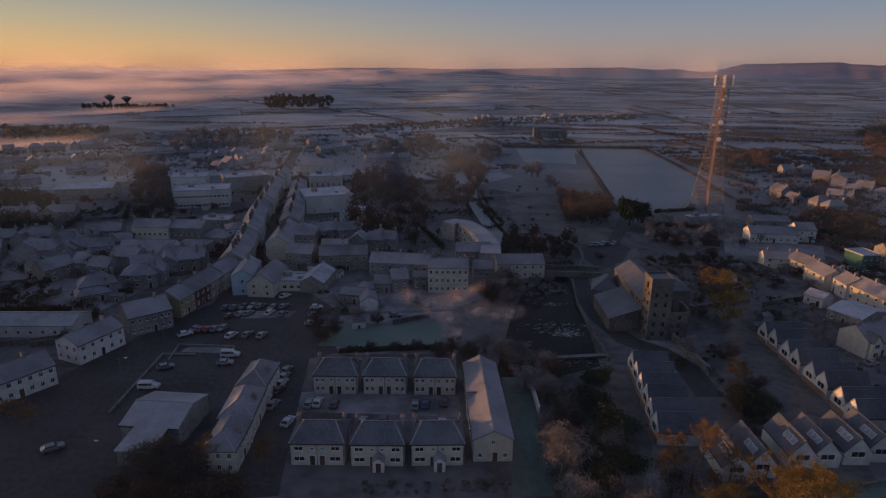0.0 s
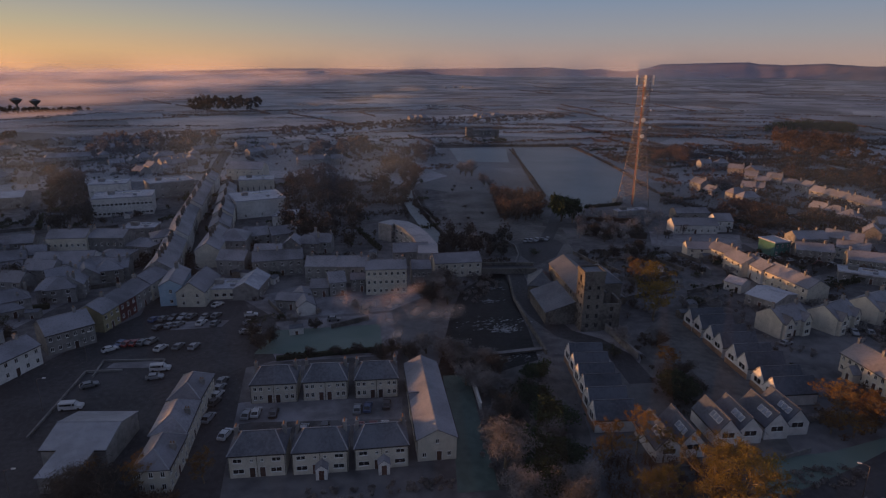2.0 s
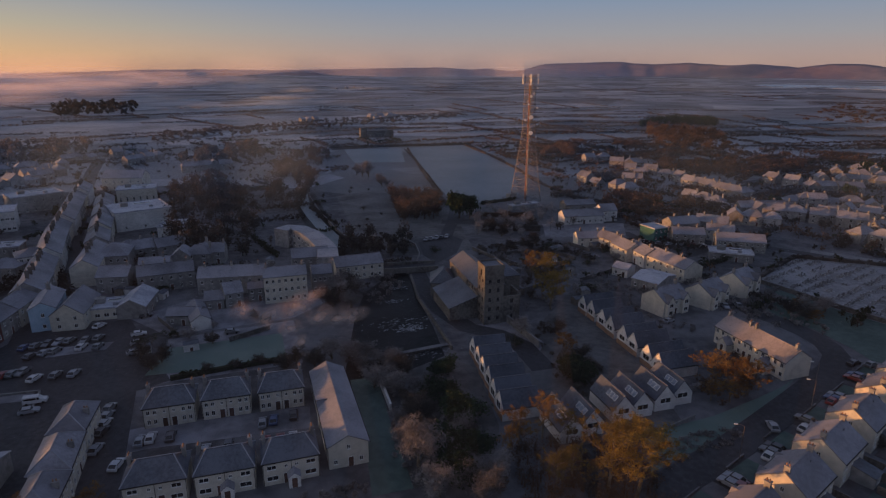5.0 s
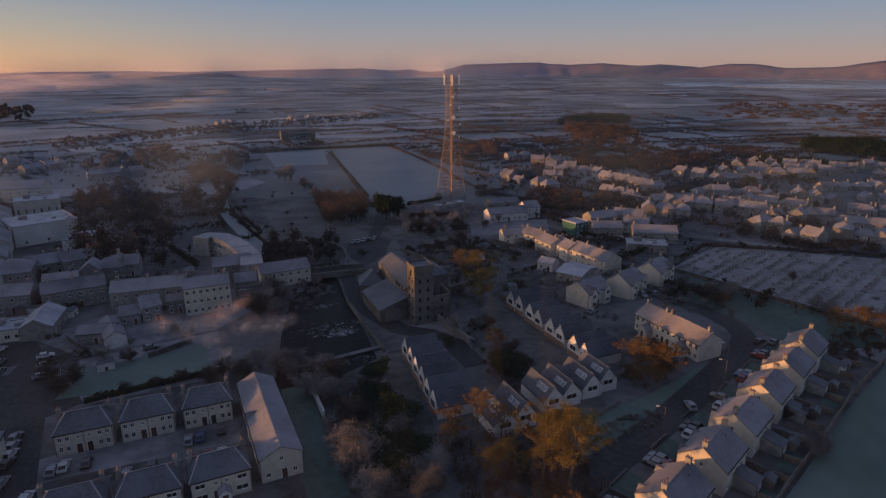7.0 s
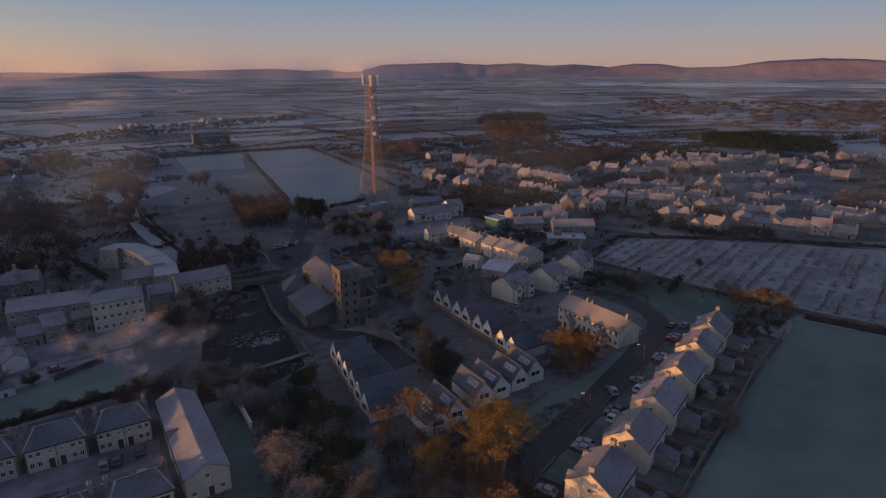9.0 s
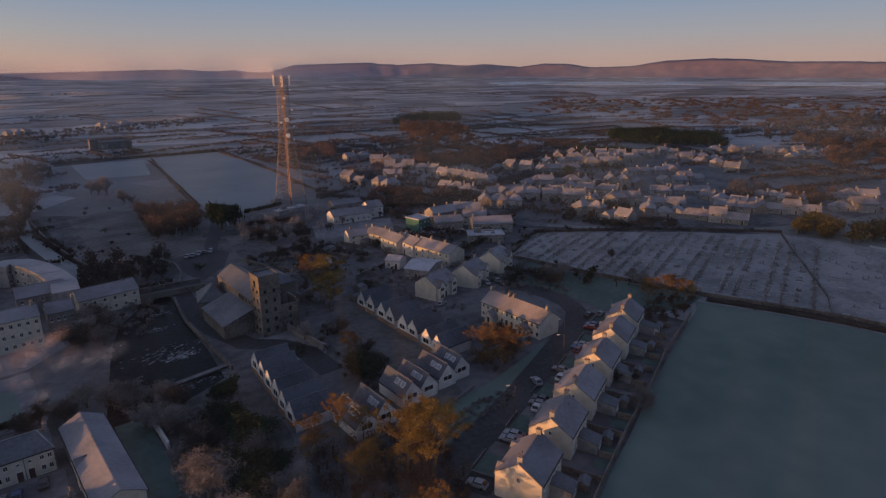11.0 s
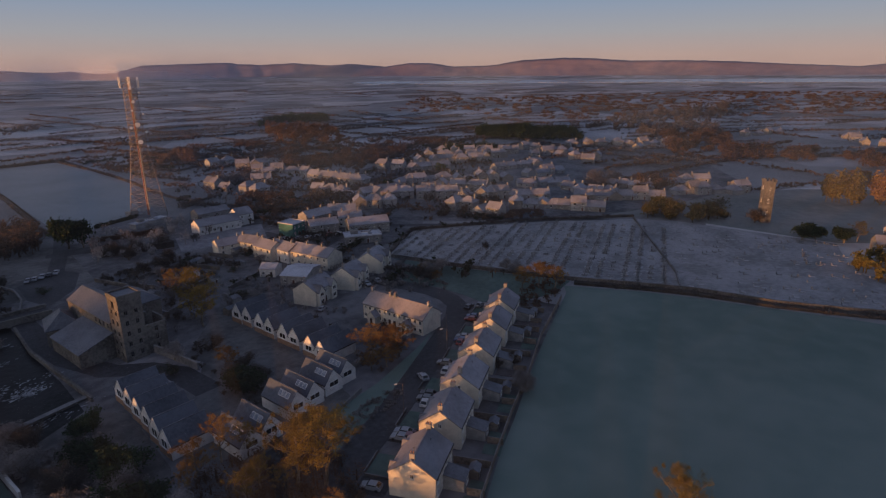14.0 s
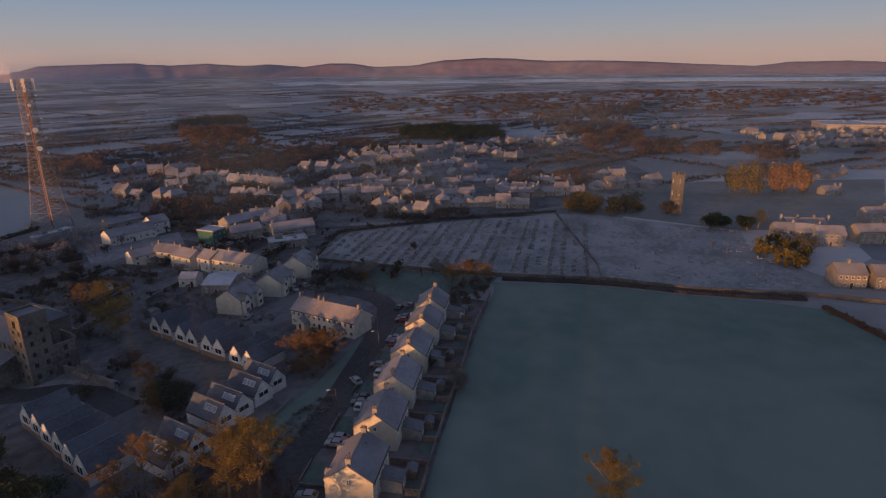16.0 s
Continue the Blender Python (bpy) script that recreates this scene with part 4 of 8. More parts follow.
area("river_pool", [(38.0, 206.9), (49.9, 215.0), (45.0, 184.2), (44.0, 159.5), (42.0, 140.6), (35.1, 126.6), (16.2, 121.4), (14.2, 137.3), (22.1, 174.0), (28.0, 193.8)], 0.02, M_WATER, "dark slow river water", "river")
strip("river_upstream", [(18.9, 377.0), (19.9, 322.4), (23.0, 276.4), (29.9, 243.2), (38.9, 218.7), (42.9, 206.0)], 14, 0.02, M_WATER, "dark river winding past the trees", "river")
area("river_scrub", [(22.1, 131.4), (42.0, 140.6), (48.0, 131.8), (44.0, 104.9), (37.1, 90.9), (18.2, 90.7), (21.2, 103.6)], 0.04, M_EARTH, "dark overgrown river bank", "bank")
area("zigzag_court", [(68.0, 144.9), (99.0, 176.0), (88.9, 113.0), (83.8, 94.0), (56.0, 94.0), (46.0, 104.9)], 0.035, M_ROUGH, "rough ground between the gabled houses", "yard")
area("left_yards", [(-125.0, 152.9), (-113.4, 154.1), (-107.5, 178.7), (-97.8, 214.0), (-91.9, 235.6), (-117.1, 242.8), (-187.1, 238.9)], 0.03, M_YARD, "frosted back yards and gardens", "yard")
area("mid_yards", [(-46.0, 191.6), (-29.3, 203.7), (10.2, 198.5), (19.1, 193.7), (3.3, 178.6), (-32.3, 174.1)], 0.03, M_YARD, "frosted yards behind the terrace", "yard")
area("mill_yard", [(56.0, 157.7), (69.0, 158.9), (72.0, 141.0), (64.0, 130.0), (56.0, 147.8)], 0.04, M_YARD, "frosted yard at the foot of the mill", "yard")
area("estate_ground", [(235.6, 297.6), (326.2, 343.2), (434.8, 363.7), (537.8, 273.4), (598.9, 182.7), (425.8, 80.9), (335.3, 105.1), (271.4, 136.4), (207.2, 219.3)], 0.02, M_TOWN, "dark frosted gardens of the far estate", "ground")
area("frosted_bays", [(-62.7, 168.7), (-48.0, 170.0), (-47.0, 174.9), (-62.7, 174.6)], 0.06, M_YARD, "frosted empty parking bays", "parking bays")
area("frosted_bays", [(-71.5, 146.0), (-59.7, 145.2), (-58.8, 149.1), (-70.5, 149.0)], 0.06, M_YARD, "frosted empty parking bays", "parking bays")
area("pasture", [(294.4, 126.3), (368.8, 107.8), (432.4, 53.5), (495.3, -50.5), (337.2, -38.5), (309.3, 13.9), (304.7, 19.8), (308.1, 89.6), (299.9, 110.4)], 0.015, M_PASTURE, "muted frosted pasture beside the stone tower", "field")
strip("river_path", [(18.5, 386), (17.8, 362), (17.6, 338), (19.4, 316), (22.4, 290), (25.8, 270), (27.2, 252)], 6, 0.05, M_PITCH, "pale frosted path along the river", "path")
area("river_meadow", [(37.7, 365.9), (82.4, 383.8), (101.5, 344.2), (90.7, 278.0), (82.9, 234.4), (66.8, 232.1), (47.9, 234.7), (36.8, 275.8)], 0.022, M_ROUGH, "rough winter meadow beside the river", "meadow")
area("lane_park", [(61.9, 251), (79.2, 259.8), (83, 250), (74, 231), (62, 220), (59.4, 232)], 0.045, M_ROAD, "dark asphalt parking place beside the lane", "car park")
strip("mast_lane", [(63.9, 224.1), (73.8, 250.0), (88.7, 284.8), (102.6, 322.6), (118.6, 344.7)], 6, 0.08, M_ROAD, "dark asphalt lane past the playing field", "road")

area("frosted_yard", [(131.6, 267.3), (173.0, 258.3), (160.7, 236.5), (121.6, 243.0)], 0.06, M_YARD, "wide pale frosted yard above the cottages", "yard")

# far country
GRAVEYARD = [(173.4, 167.6), (205.7, 185.8), (255.3, 149.9), (296.2, 108.7), (303.1, 87.7), (302.5, 20.0), (265.7, 11.3), (250.3, -2.4), (232.0, -16.0), (224.0, -9.0), (216.5, 8.7), (210.0, 27.5), (207.0, 50.6), (200.5, 68.7), (191.6, 91.0), (182.3, 133.4)]


# open grass without bushes: the two playing fields and the meadow by the river
PLAYING_FIELDS = [(32, 372), (66, 496), (52, 604), (206, 604), (200, 420), (172, 336), (132, 300), (60, 285)]


def in_outline(outline, x, y):
    inside = False
    for (x1, y1), (x2, y2) in zip(outline, outline[1:] + outline[:1]):
        if (y1 > y) != (y2 > y) and x < (x2 - x1) * (y - y1) / (y2 - y1) + x1:
            inside = not inside
    return inside


hills("far_hills", [(-42, 3), (-36, 10), (-26, 20), (-22, 39), (-14.7, 54), (-9.7, 71), (-3.4, 77), (0.8, 72), (6, 82), (16, 101), (18.9, 84), (20.3, 94), (22.2, 76), (23.5, 81)], 4780, 30, M_HILL, "low distant hills under the dawn sky", 3)
hills("near_mountains", [(23.2, 59), (23.6, 83), (25.6, 129), (29.3, 139), (32.3, 146), (33.3, 135), (35.2, 128), (38, 139), (41.1, 120), (43.1, 131), (46.3, 108), (48.4, 132), (50.5, 130), (52.6, 103), (56.2, 109), (58.7, 143), (62.6, 158), (65, 152), (68.3, 131), (72.7, 128), (76.9, 115), (80.7, 95), (85.7, 74), (88.1, 97), (92, 99), (94.4, 88), (101.6, 70), (112, 34)], 4770, 26, M_HILL, "broad mountains beyond the lake with haze in their colour", 11, spread=420, steps=220)

LAKE = [(r * math.sin(radians(q)), r * math.cos(radians(q))) for q, r in [(45 + 3.85 * i, 2750 + 40 * math.sin(i * 1.9)) for i in range(21)] + [(122 - 4 * i, 3560 + 80 * math.sin(i * 1.3)) for i in range(21)]]
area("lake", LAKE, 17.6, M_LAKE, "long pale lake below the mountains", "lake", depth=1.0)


def far_hedges(seed, count, r0, r1, a0, a1, mat, name, label):
    """Field boundaries of the open country: rough hedgerows between random corners, mostly across the view."""
    rng = np.random.default_rng(seed)
    pts = []
    for _ in range(count):
        r, a = r0 * (r1 / r0) ** rng.random(), radians(a0 + (a1 - a0) * rng.random())
        x, y = r * math.sin(a), r * math.cos(a)
        d = rng.choice((0.35, 0.45, -0.1, 1.9)) + rng.normal() * 0.08 - a * 0.6
        L = rng.uniform(60, 260)
        k = int(L / (1.7 + r / 1300))
        s = (np.arange(k) / k - 0.5)[:, None] * L
        line = np.array([x, y]) + s * np.array([math.cos(d), math.sin(d)]) + rng.normal(size=(k, 2)) * 0.8
        pts.append(line[rng.random(k) > 0.12])
    xy = np.concatenate(pts)
    xy = xy[[not in_outline(PLAYING_FIELDS, x, y) for x, y in xy]]
    return clumps(name, xy, 3.3, mat, label, rng, per=14, size=0.9, rad=1.25, category="hedgerow")


far_hedges(31, 400, 560, 3600, -50, 105, M_WOODS, "hedgerows", "dark leafless hedgerows between frosted fields")
far_hedges(32, 110, 480, 2600, 15, 105, M_RUSSET, "russet_hedgerows", "russet hedgerows between frosted fields")

wood("conifer_wood", [(559.8, 399.6), (567.4, 332.7), (602.5, 285.4), (665, 325.5), (667, 397.6), (628, 440)], 520, 12, M_EVER, "dense dark conifer plantation", 1, per=90, size=0.8, rad=0.5)
wood("conifer_wood", [(499.4, 735), (569.3, 757.7), (615.8, 715.8), (660.8, 767.5), (617.9, 821.4)], 300, 12, M_EVER, "dense dark conifer plantation", 2, per=70, size=0.9, rad=0.5)
wood("russet_wood", [(485.3, 695.8), (381.5, 520.8), (394.1, 500.4), (438, 484.4), (510.3, 568.3), (562.2, 660.2), (525.5, 740)], 120, 10, M_RUSSET, "russet leafless wood among fields", 3, per=130, size=0.9, rad=0.75)
wood("russet_wood", [(292.9, 402.7), (332.1, 352.4), (412.2, 368.5), (430, 392), (367.2, 418.6), (320.6, 433.3)], 170, 6.5, M_RUSSET, "russet scrub and trees beside the houses", 4, per=120, size=0.7, rad=0.8)
wood("bare_wood", [(549.1, 172.3), (591.9, 133.6), (734, 167.7), (726.3, 243.9)], 110, 9, M_RUSSET, "russet trees round the far houses", 5, per=120, size=0.9, rad=0.75)
wood("bare_wood", [(681.8, 255.2), (743.5, 176.3), (859.2, 212.3), (779.3, 284.8)], 80, 10, M_WOODS, "leafless trees behind the far houses", 61, per=110, size=1.0, rad=0.75)
wood("bare_wood", [(551.2, 83.8), (569.4, 61.3), (632.2, 69.2), (626.1, 94.1)], 36, 9, M_RUSSET, "russet thicket beside the field", 62, per=130, size=0.8, rad=0.75)
wood("bare_wood", [(545, 30), (570, 2), (640, 4), (628, 52)], 50, 8, M_RUSSET, "russet thicket beside the field", 63, per=130, size=0.8, rad=0.75)
wood("bare_wood", [(536.7, 125), (558, 91.4), (637.2, 108.3), (616.2, 142.1)], 60, 9, M_RUSSET, "russet scrub along the field edge", 6, per=130, size=0.8, rad=0.75)
wood("bare_wood", [(853.2, 797.1), (856.9, 308.0), (1124.9, 152.4), (1437.9, -124.1), (2171.9, -182.7), (1939.7, 516.3), (1213.1, 1051.5)], 1000, 5.0, M_RUSSET, "russet woods towards the lake", 7, per=34, size=1.7, rad=2.4)
wood("bare_wood", [(689.7, 361.9), (715.0, 220.9), (1083.9, 247.2), (1360.3, 323.5), (1131.7, 340.8), (890.0, 366.4)], 260, 12, M_WOODS, "dark wood on a rise", 8, per=30)
wood("bare_wood", [(-43.1, 260.2), (-11.6, 247.2), (-8.7, 313.8), (-14.6, 390.5), (-46.8, 441.5), (-62.5, 407.2)], 130, 12, M_WOODD, "dark leafless wood by the river", 9, per=150, size=0.6)
wood("bare_wood", [(-4.8, 351.0), (11.0, 316.3), (29.7, 414.3), (51.2, 534.2), (37.3, 598.9), (10.9, 498.7), (-3.8, 426.7)], 90, 12, M_WOODD, "dark leafless wood along the river", 10, per=150, size=0.6)
wood("bare_wood", [(23.0, 236.1), (52.9, 232.8), (60.8, 258.6), (30.9, 266.8)], 40, 8, M_WOODD, "dark leafless trees on the river bank", 11, per=150, size=0.55)
wood("russet_wood", [(68.9, 350), (95.5, 338), (84.2, 292.9), (62.5, 291.4)], 110, 9, M_RUSSET, "orange-brown trees beside the lane", 12, per=170, size=0.5)
wood("bare_wood", [(-149.7, 278.6), (-133.4, 280.1), (-196.7, 420.8), (-232.3, 443.8)], 70, 11, M_WOODD, "dark trees between town houses", 13, per=150, size=0.6)
wood("bare_wood", [(-203.1, 260.5), (-187.0, 271.7), (-217.9, 326.3), (-253.5, 331.5)], 70, 9, M_HEDGE, "dark evergreen trees behind the gardens", 14, per=150, size=0.6)
wood("bare_wood", [(-67.2, 484.8), (-2.8, 540.5), (-9.7, 650.9), (-75.6, 586.6)], 80, 9, M_WOODS, "leafless trees at the edge of town", 15, per=60)
wood("bare_wood", [(-342.0, 1127.4), (-219.9, 1146.4), (-268.4, 1478.4), (-430.0, 1513.6)], 160, 12, M_WOODD, "dark trees in the mist", 16, per=40, size=2)
wood("bare_wood", [(-629, 1044), (-476, 1034), (-472, 1079), (-629, 1089)], 60, 10, M_WOODD, "dark trees in the mist below the water towers", 17, per=40, size=2)
wood("bare_wood", [(-448.0, 601.8), (-363.2, 612.7), (-383.9, 695.9), (-517.0, 698.1)], 120, 10, M_WOODS, "leafless trees on the misty edge of town", 18, per=40, size=1.4)
wood("bare_wood", [(-248.4, 537.3), (-157.0, 579.3), (-173.4, 691.0), (-303.2, 705.9)], 130, 11, M_WOODS, "leafless trees among the far houses", 19, per=50, size=1.2)
wood("bare_wood", [(-121.2, 696.3), (89.8, 829.6), (307.7, 951.6), (329.2, 1049.7), (103.3, 957.5), (-124.6, 802.6)], 460, 4.6, M_WOODS, "hedgerow trees between frosted fields", 20, per=22, size=1.1, rad=0.8)
wood("bare_wood", [(214.3, 371.2), (242.1, 347.4), (258.7, 370.3), (235, 397.9)], 46, 7, M_WOODS, "leafless thicket before the upper houses", 21, per=130, size=0.6, rad=0.7)
wood("bare_wood", [(184.5, 296.4), (208.2, 279.2), (225.4, 298.6), (203.5, 322.3)], 34, 7, M_RUSSET, "russet and dark garden trees", 64, per=130, size=0.6, rad=0.7)
wood("evergreen_wood", [(429.1, 341.7), (466.6, 303.8), (500.3, 329.2), (473.1, 372.9)], 50, 8, M_EVER, "dark evergreen trees behind the estate", 65, per=120, size=0.7, rad=0.7)
wood("bare_wood", [(353.1, 161.6), (368.8, 144.9), (403.8, 161.3), (392.8, 178.1)], 30, 8, M_WOODS, "leafless and olive trees among the houses", 66, per=130, size=0.6, rad=0.7)
wood("olive_wood", [(363.8, 135.3), (382.2, 114.3), (417.7, 127.5), (399.5, 147.1)], 28, 8, M_RUSSET, "russet trees among the houses", 67, per=130, size=0.6, rad=0.7)
wood("scrub", [(241, 174), (269.8, 146.8), (280.4, 154.5), (264, 171.6)], 40, 3.4, M_RUSSET, "russet hedge bushes behind the graveyard", 68, per=110, size=0.45, rad=0.9, category="scrub")
wood("bare_wood", [(239.3, 496.2), (261.4, 478.5), (301.6, 544), (274.4, 565.4)], 44, 9, M_RUSSET, "russet trees behind the mast", 22, per=130, size=0.7, rad=0.7)
wood("bare_wood", [(219.7, 278.3), (243.5, 248.3), (273.9, 281.2), (246.4, 305.3)], 70, 7, M_WOODD, "dark trees behind the upper houses", 23, per=130, size=0.6, rad=0.7)
wood("olive_wood", [(299, 103), (306, 88), (328.4, 95.6), (319.2, 109.3)], 24, 9, M_OLIVE, "yellow-green trees at the graveyard edge", 24, per=300, size=0.6, rad=0.6)
wood("evergreen_wood", [(304.5, 82.1), (313, 68.1), (338.5, 75.7), (329.9, 88.4)], 20, 8, M_HEDGE, "dark evergreen trees at the graveyard edge", 69, per=260, size=0.6, rad=0.6)
wood("olive_row", [(397, 36), (397, 18), (404, 16), (406, 34)], 11, 18, M_OLIVE, "row of tall khaki-leaved trees", 70, per=900, size=0.8, rad=0.26)
wood("orange_row", [(401, 14), (413, -9), (420, -7), (408, 16)], 11, 18, M_AUTUMN, "row of tall orange-leaved trees", 71, per=900, size=0.8, rad=0.26)
wood("olive_wood", [(267.1, 12.0), (250.5, -2.6), (261.9, -9.5), (286.8, -7.5), (289.1, 7.1)], 46, 6, M_OLIVE, "yellow-green scrub at the graveyard edge", 25, per=110, size=0.6)
# unseen trees added left of the view, only to block the low sun
wood("tree_belt", [(-176, 96), (-140, 96), (-140, 118), (-176, 118)], 60, 11, M_WOODS, "unseen low belt of leafless trees added to shade the field", 47, per=110, size=0.9)
wood("tree_belt", [(-262, 168), (-236, 168), (-236, 196), (-262, 196)], 110, 14, M_WOODS, "unseen belt of tall leafless trees added to shade gabled houses and mill", 45, per=110, size=1.1)
wood("tree_belt", [(-262, 197), (-236, 197), (-242, 240), (-268, 240)], 170, 25, M_WOODS, "unseen belt of tall leafless trees added to shade gabled houses and mill", 46, per=110, size=1.1)
wood("tree_belt", [(-173.6, 115.5), (-127.0, 115.9), (-130.8, 162.6), (-173.1, 161.9)], 130, 11, M_WOODS, "unseen belt of leafless trees added to shade the hipped houses and hall", 41, per=110, size=1.0)
wood("tree_belt", [(-175.0, -10.0), (-140.0, -10.0), (-136.9, 94.4), (-175.0, 96.0)], 150, 19, M_WOODS, "unseen belt of tall leafless trees added to shade the big field", 43, per=110, size=1.0)
wood("tree_belt", [(-420.0, 210.0), (-344.9, 201.4), (-315.8, 404.5), (-395.6, 400.5)], 420, 20, M_WOODS, "unseen belt of tall leafless trees added to shade the town", 44, per=80, size=1.3)
wood("tree_belt", [(-420.0, 100.0), (-360.0, 100.0), (-314.0, 399.9), (-395.8, 395.9)], 420, 17, M_WOODS, "unseen belt of tall leafless trees added to shade the town", 42, per=70, size=1.2)


def garden_green(seed, count, r0, r1, a0, a1, h, mat, name, label, lines=0):
    """Garden shrubs, small trees and short hedges scattered among the houses."""
    rng = np.random.default_rng(seed)
    r = np.sqrt(r0 * r0 + (r1 * r1 - r0 * r0) * rng.random(count))
    a = np.radians(a0 + (a1 - a0) * rng.random(count))
    xy = [np.column_stack([r * np.sin(a), r * np.cos(a)])]
    for _ in range(lines):
        q, b = math.sqrt(r0 * r0 + (r1 * r1 - r0 * r0) * rng.random()), radians(a0 + (a1 - a0) * rng.random())
        d, L = rng.choice((0.35, 1.9)) + rng.normal() * 0.1, rng.uniform(12, 45)
        k = int(L / 1.3)
        xy.append(np.array([q * math.sin(b), q * math.cos(b)]) + (np.arange(k)[:, None] / k - 0.5) * L * np.array([math.cos(d), math.sin(d)]))
    xy = np.concatenate(xy)
    keep = np.array([not in_outline(GRAVEYARD, x, y) and not in_outline(PLAYING_FIELDS, x, y) and not (x > 60 and y < 0.72 * x - 20) and not (30 < x < 165 and 225 < y < 520) and not (-75 < x < 25 and 85 < y < 215) and not (-130 < x < -30 and 120 < y < 215) for x, y in xy])
    return clumps(name, xy[keep], h, mat, label, rng, per=20, size=0.62, rad=0.6, category="garden plants")


garden_green(51, 700, 210, 640, 18, 74, 3.6, M_WOODD, "garden_shrubs", "leafless garden shrubs and hedges among the houses", 150)
garden_green(52, 220, 210, 700, 16, 80, 4.6, M_RUSSET, "garden_trees", "small russet garden trees among the houses", 80)
garden_green(53, 360, 210, 640, 18, 74, 3.6, M_HEDGE, "evergreen_shrubs", "dark evergreen shrubs among the houses", 60)
garden_green(56, 420, 300, 680, 30, 78, 5.5, M_RUSSET, "garden_trees", "small russet garden trees among the houses", 60)
garden_green(57, 300, 300, 680, 30, 78, 5.5, M_WOODD, "garden_trees", "dark leafless garden trees among the houses", 60)
garden_green(54, 700, 190, 700, -44, 12, 3.6, M_WOODD, "garden_shrubs", "leafless garden shrubs between town yards", 130)
garden_green(55, 320, 190, 700, -44, 12, 3.2, M_HEDGE, "evergreen_shrubs", "dark evergreen hedges between town yards", 70)


# ---- special buildings ----
def gabled_c(x, y):
    h = house(x, y, -90, 10.0, 5.4, 3.0, 6.2, wall=M_WHITE, roof=M_SLATE_N, faces="", over=0.12, gwin=(("r", 2.8, 1.3, 1.9),),
              label="narrow white gabled house with rooflights", group="white gabled houses")
    pitch = math.degrees(math.atan2(3.2, 2.7))
    for i in range(3):
        part("rooflight", shared("rooflight", lambda: Build().box(-0.55, -0.7, 0, 0.55, 0.7, 0.09).box(-0.45, -0.6, 0.09, 0.45, 0.6, 0.11, 1).mesh("rooflight", M_FRAME, M_SKYLIGHT)), h,
             pose(0.6 + i * 1.3, -1.2, 4.78 + 0.28, pitch, 0, 0))
    return h


def gabled_row(x, y, yaw, length, width, win):
    """Narrow white gabled house on a brick base, a wide window high in its end."""
    h = house(x, y, yaw, length, width, 3.0, 6.2, wall=M_WHITE, roof=M_SLATE_N, faces="", over=0.12, gwin=(("l", *win, 1.9), ("r", 2.0, 1.6, 0.9)),
              label="narrow white gabled house with a dark slate roof", group="white gabled houses")
    part("brick_base", shared(("bb", width), lambda: Build().box(-0.06, -width / 2 + 0.02, -0.2, 0.1, width / 2 - 0.02, 1.45).mesh("brick_base", M_BRICK)), h, pose(-length / 2, 0, 0))
    part("coping", shared(("cop", width), lambda: Build().beam((0, -width / 2 - 0.1, 3.05), (0, 0, 6.4), 0.1, 0.1, 4).beam((0, width / 2 + 0.1, 3.05), (0, 0, 6.4), 0.1, 0.1, 4).mesh("coping", M_WHITE)), h, pose(-length / 2, 0, 0))
    for k in (-1, 1):
        part("vent_pipe", shared("vent", lambda: Build().beam((0, 0, -0.4), (0, 0, 0.5), 0.06, 0.06, 6).mesh("vent_pipe", M_TYRE)), h, pose(length * 0.2 * k, 0.9, 5.3))
    return h


def curved_building(pts, width, h):
    """A white building bent along its plan, with a parapet, a frosted flat roof and two rows of windows."""
    P = [Vector((*p, 0)) for p in pts]
    o = thing("curved_building", pose(0, 0, 0), "white curved riverside building with a frosted flat roof", "building")
    inner, outer = [], []
    for i, p in enumerate(P):
        d = (P[min(i + 1, len(P) - 1)] - P[max(i - 1, 0)]).normalized()
        n = Vector((d.y, -d.x, 0))
        inner.append(p + n * width / 2)
        outer.append(p - n * width / 2)
    ring = [tuple(v.xy) for v in inner + outer[::-1]]
    wall = Build()
    for a, b, c, d in zip(inner, inner[1:], outer[1:], outer):
        wall.prism(ccw([tuple(q.xy) for q in (a, b, c, d)]), 0, h)
        m = (a + b + c + d) / 4
        panel = Build().prism(ccw([tuple((m + (q - m) * 0.97).xy) for q in (a, b, c, d)]), h + 0.004, h + 0.25)
        part("roof", panel.mesh("roof", M_TIN), o)
    part("wall", wall.mesh("wall", M_PALE), o)
    for side in (inner, outer):
        for a, b in zip(side, side[1:]):
            L, yaw = (b - a).length, math.degrees(math.atan2(b.y - a.y, b.x - a.x))
            mid = (inner[0] + outer[-1]) / 2
            out = Vector(((b - a).y, -(b - a).x, 0)).normalized()
            if side is outer:
                out, yaw = -out, yaw + 180
            k = max(1, int(L / 3.2))
            for j in range(k):
                c = a + (b - a) * ((j + 0.5) / k)
                for z in (1.2, 4.6):
                    part("window", window_mesh(1.5, 1.4), o, pose(c.x, c.y, z, 0, 0, yaw))
    return o


def porch(x, y, yaw):
    """A small gabled porch against a house front."""
    o = thing("porch", pose(x, y, 0, 0, 0, yaw), "small gabled white porch with a slate roof", "porch", "porches")
    part("wall", shared("porch_w", lambda: body(1.9, 2.2, 2.3, 3.2, "gable").mesh("wall", M_WHITE)), o, pose(0, -0.95, 0, 0, 0, 90))
    part("roof", shared("porch_r", lambda: gable_roof(1.9, 2.2, 2.3, 3.2, 0.15, 0.12).mesh("roof", M_SLATE)), o, pose(0, -0.95, 0, 0, 0, 90))
    part("door", door_mesh(), o, pose(0, -1.9, 0.05))
    return o


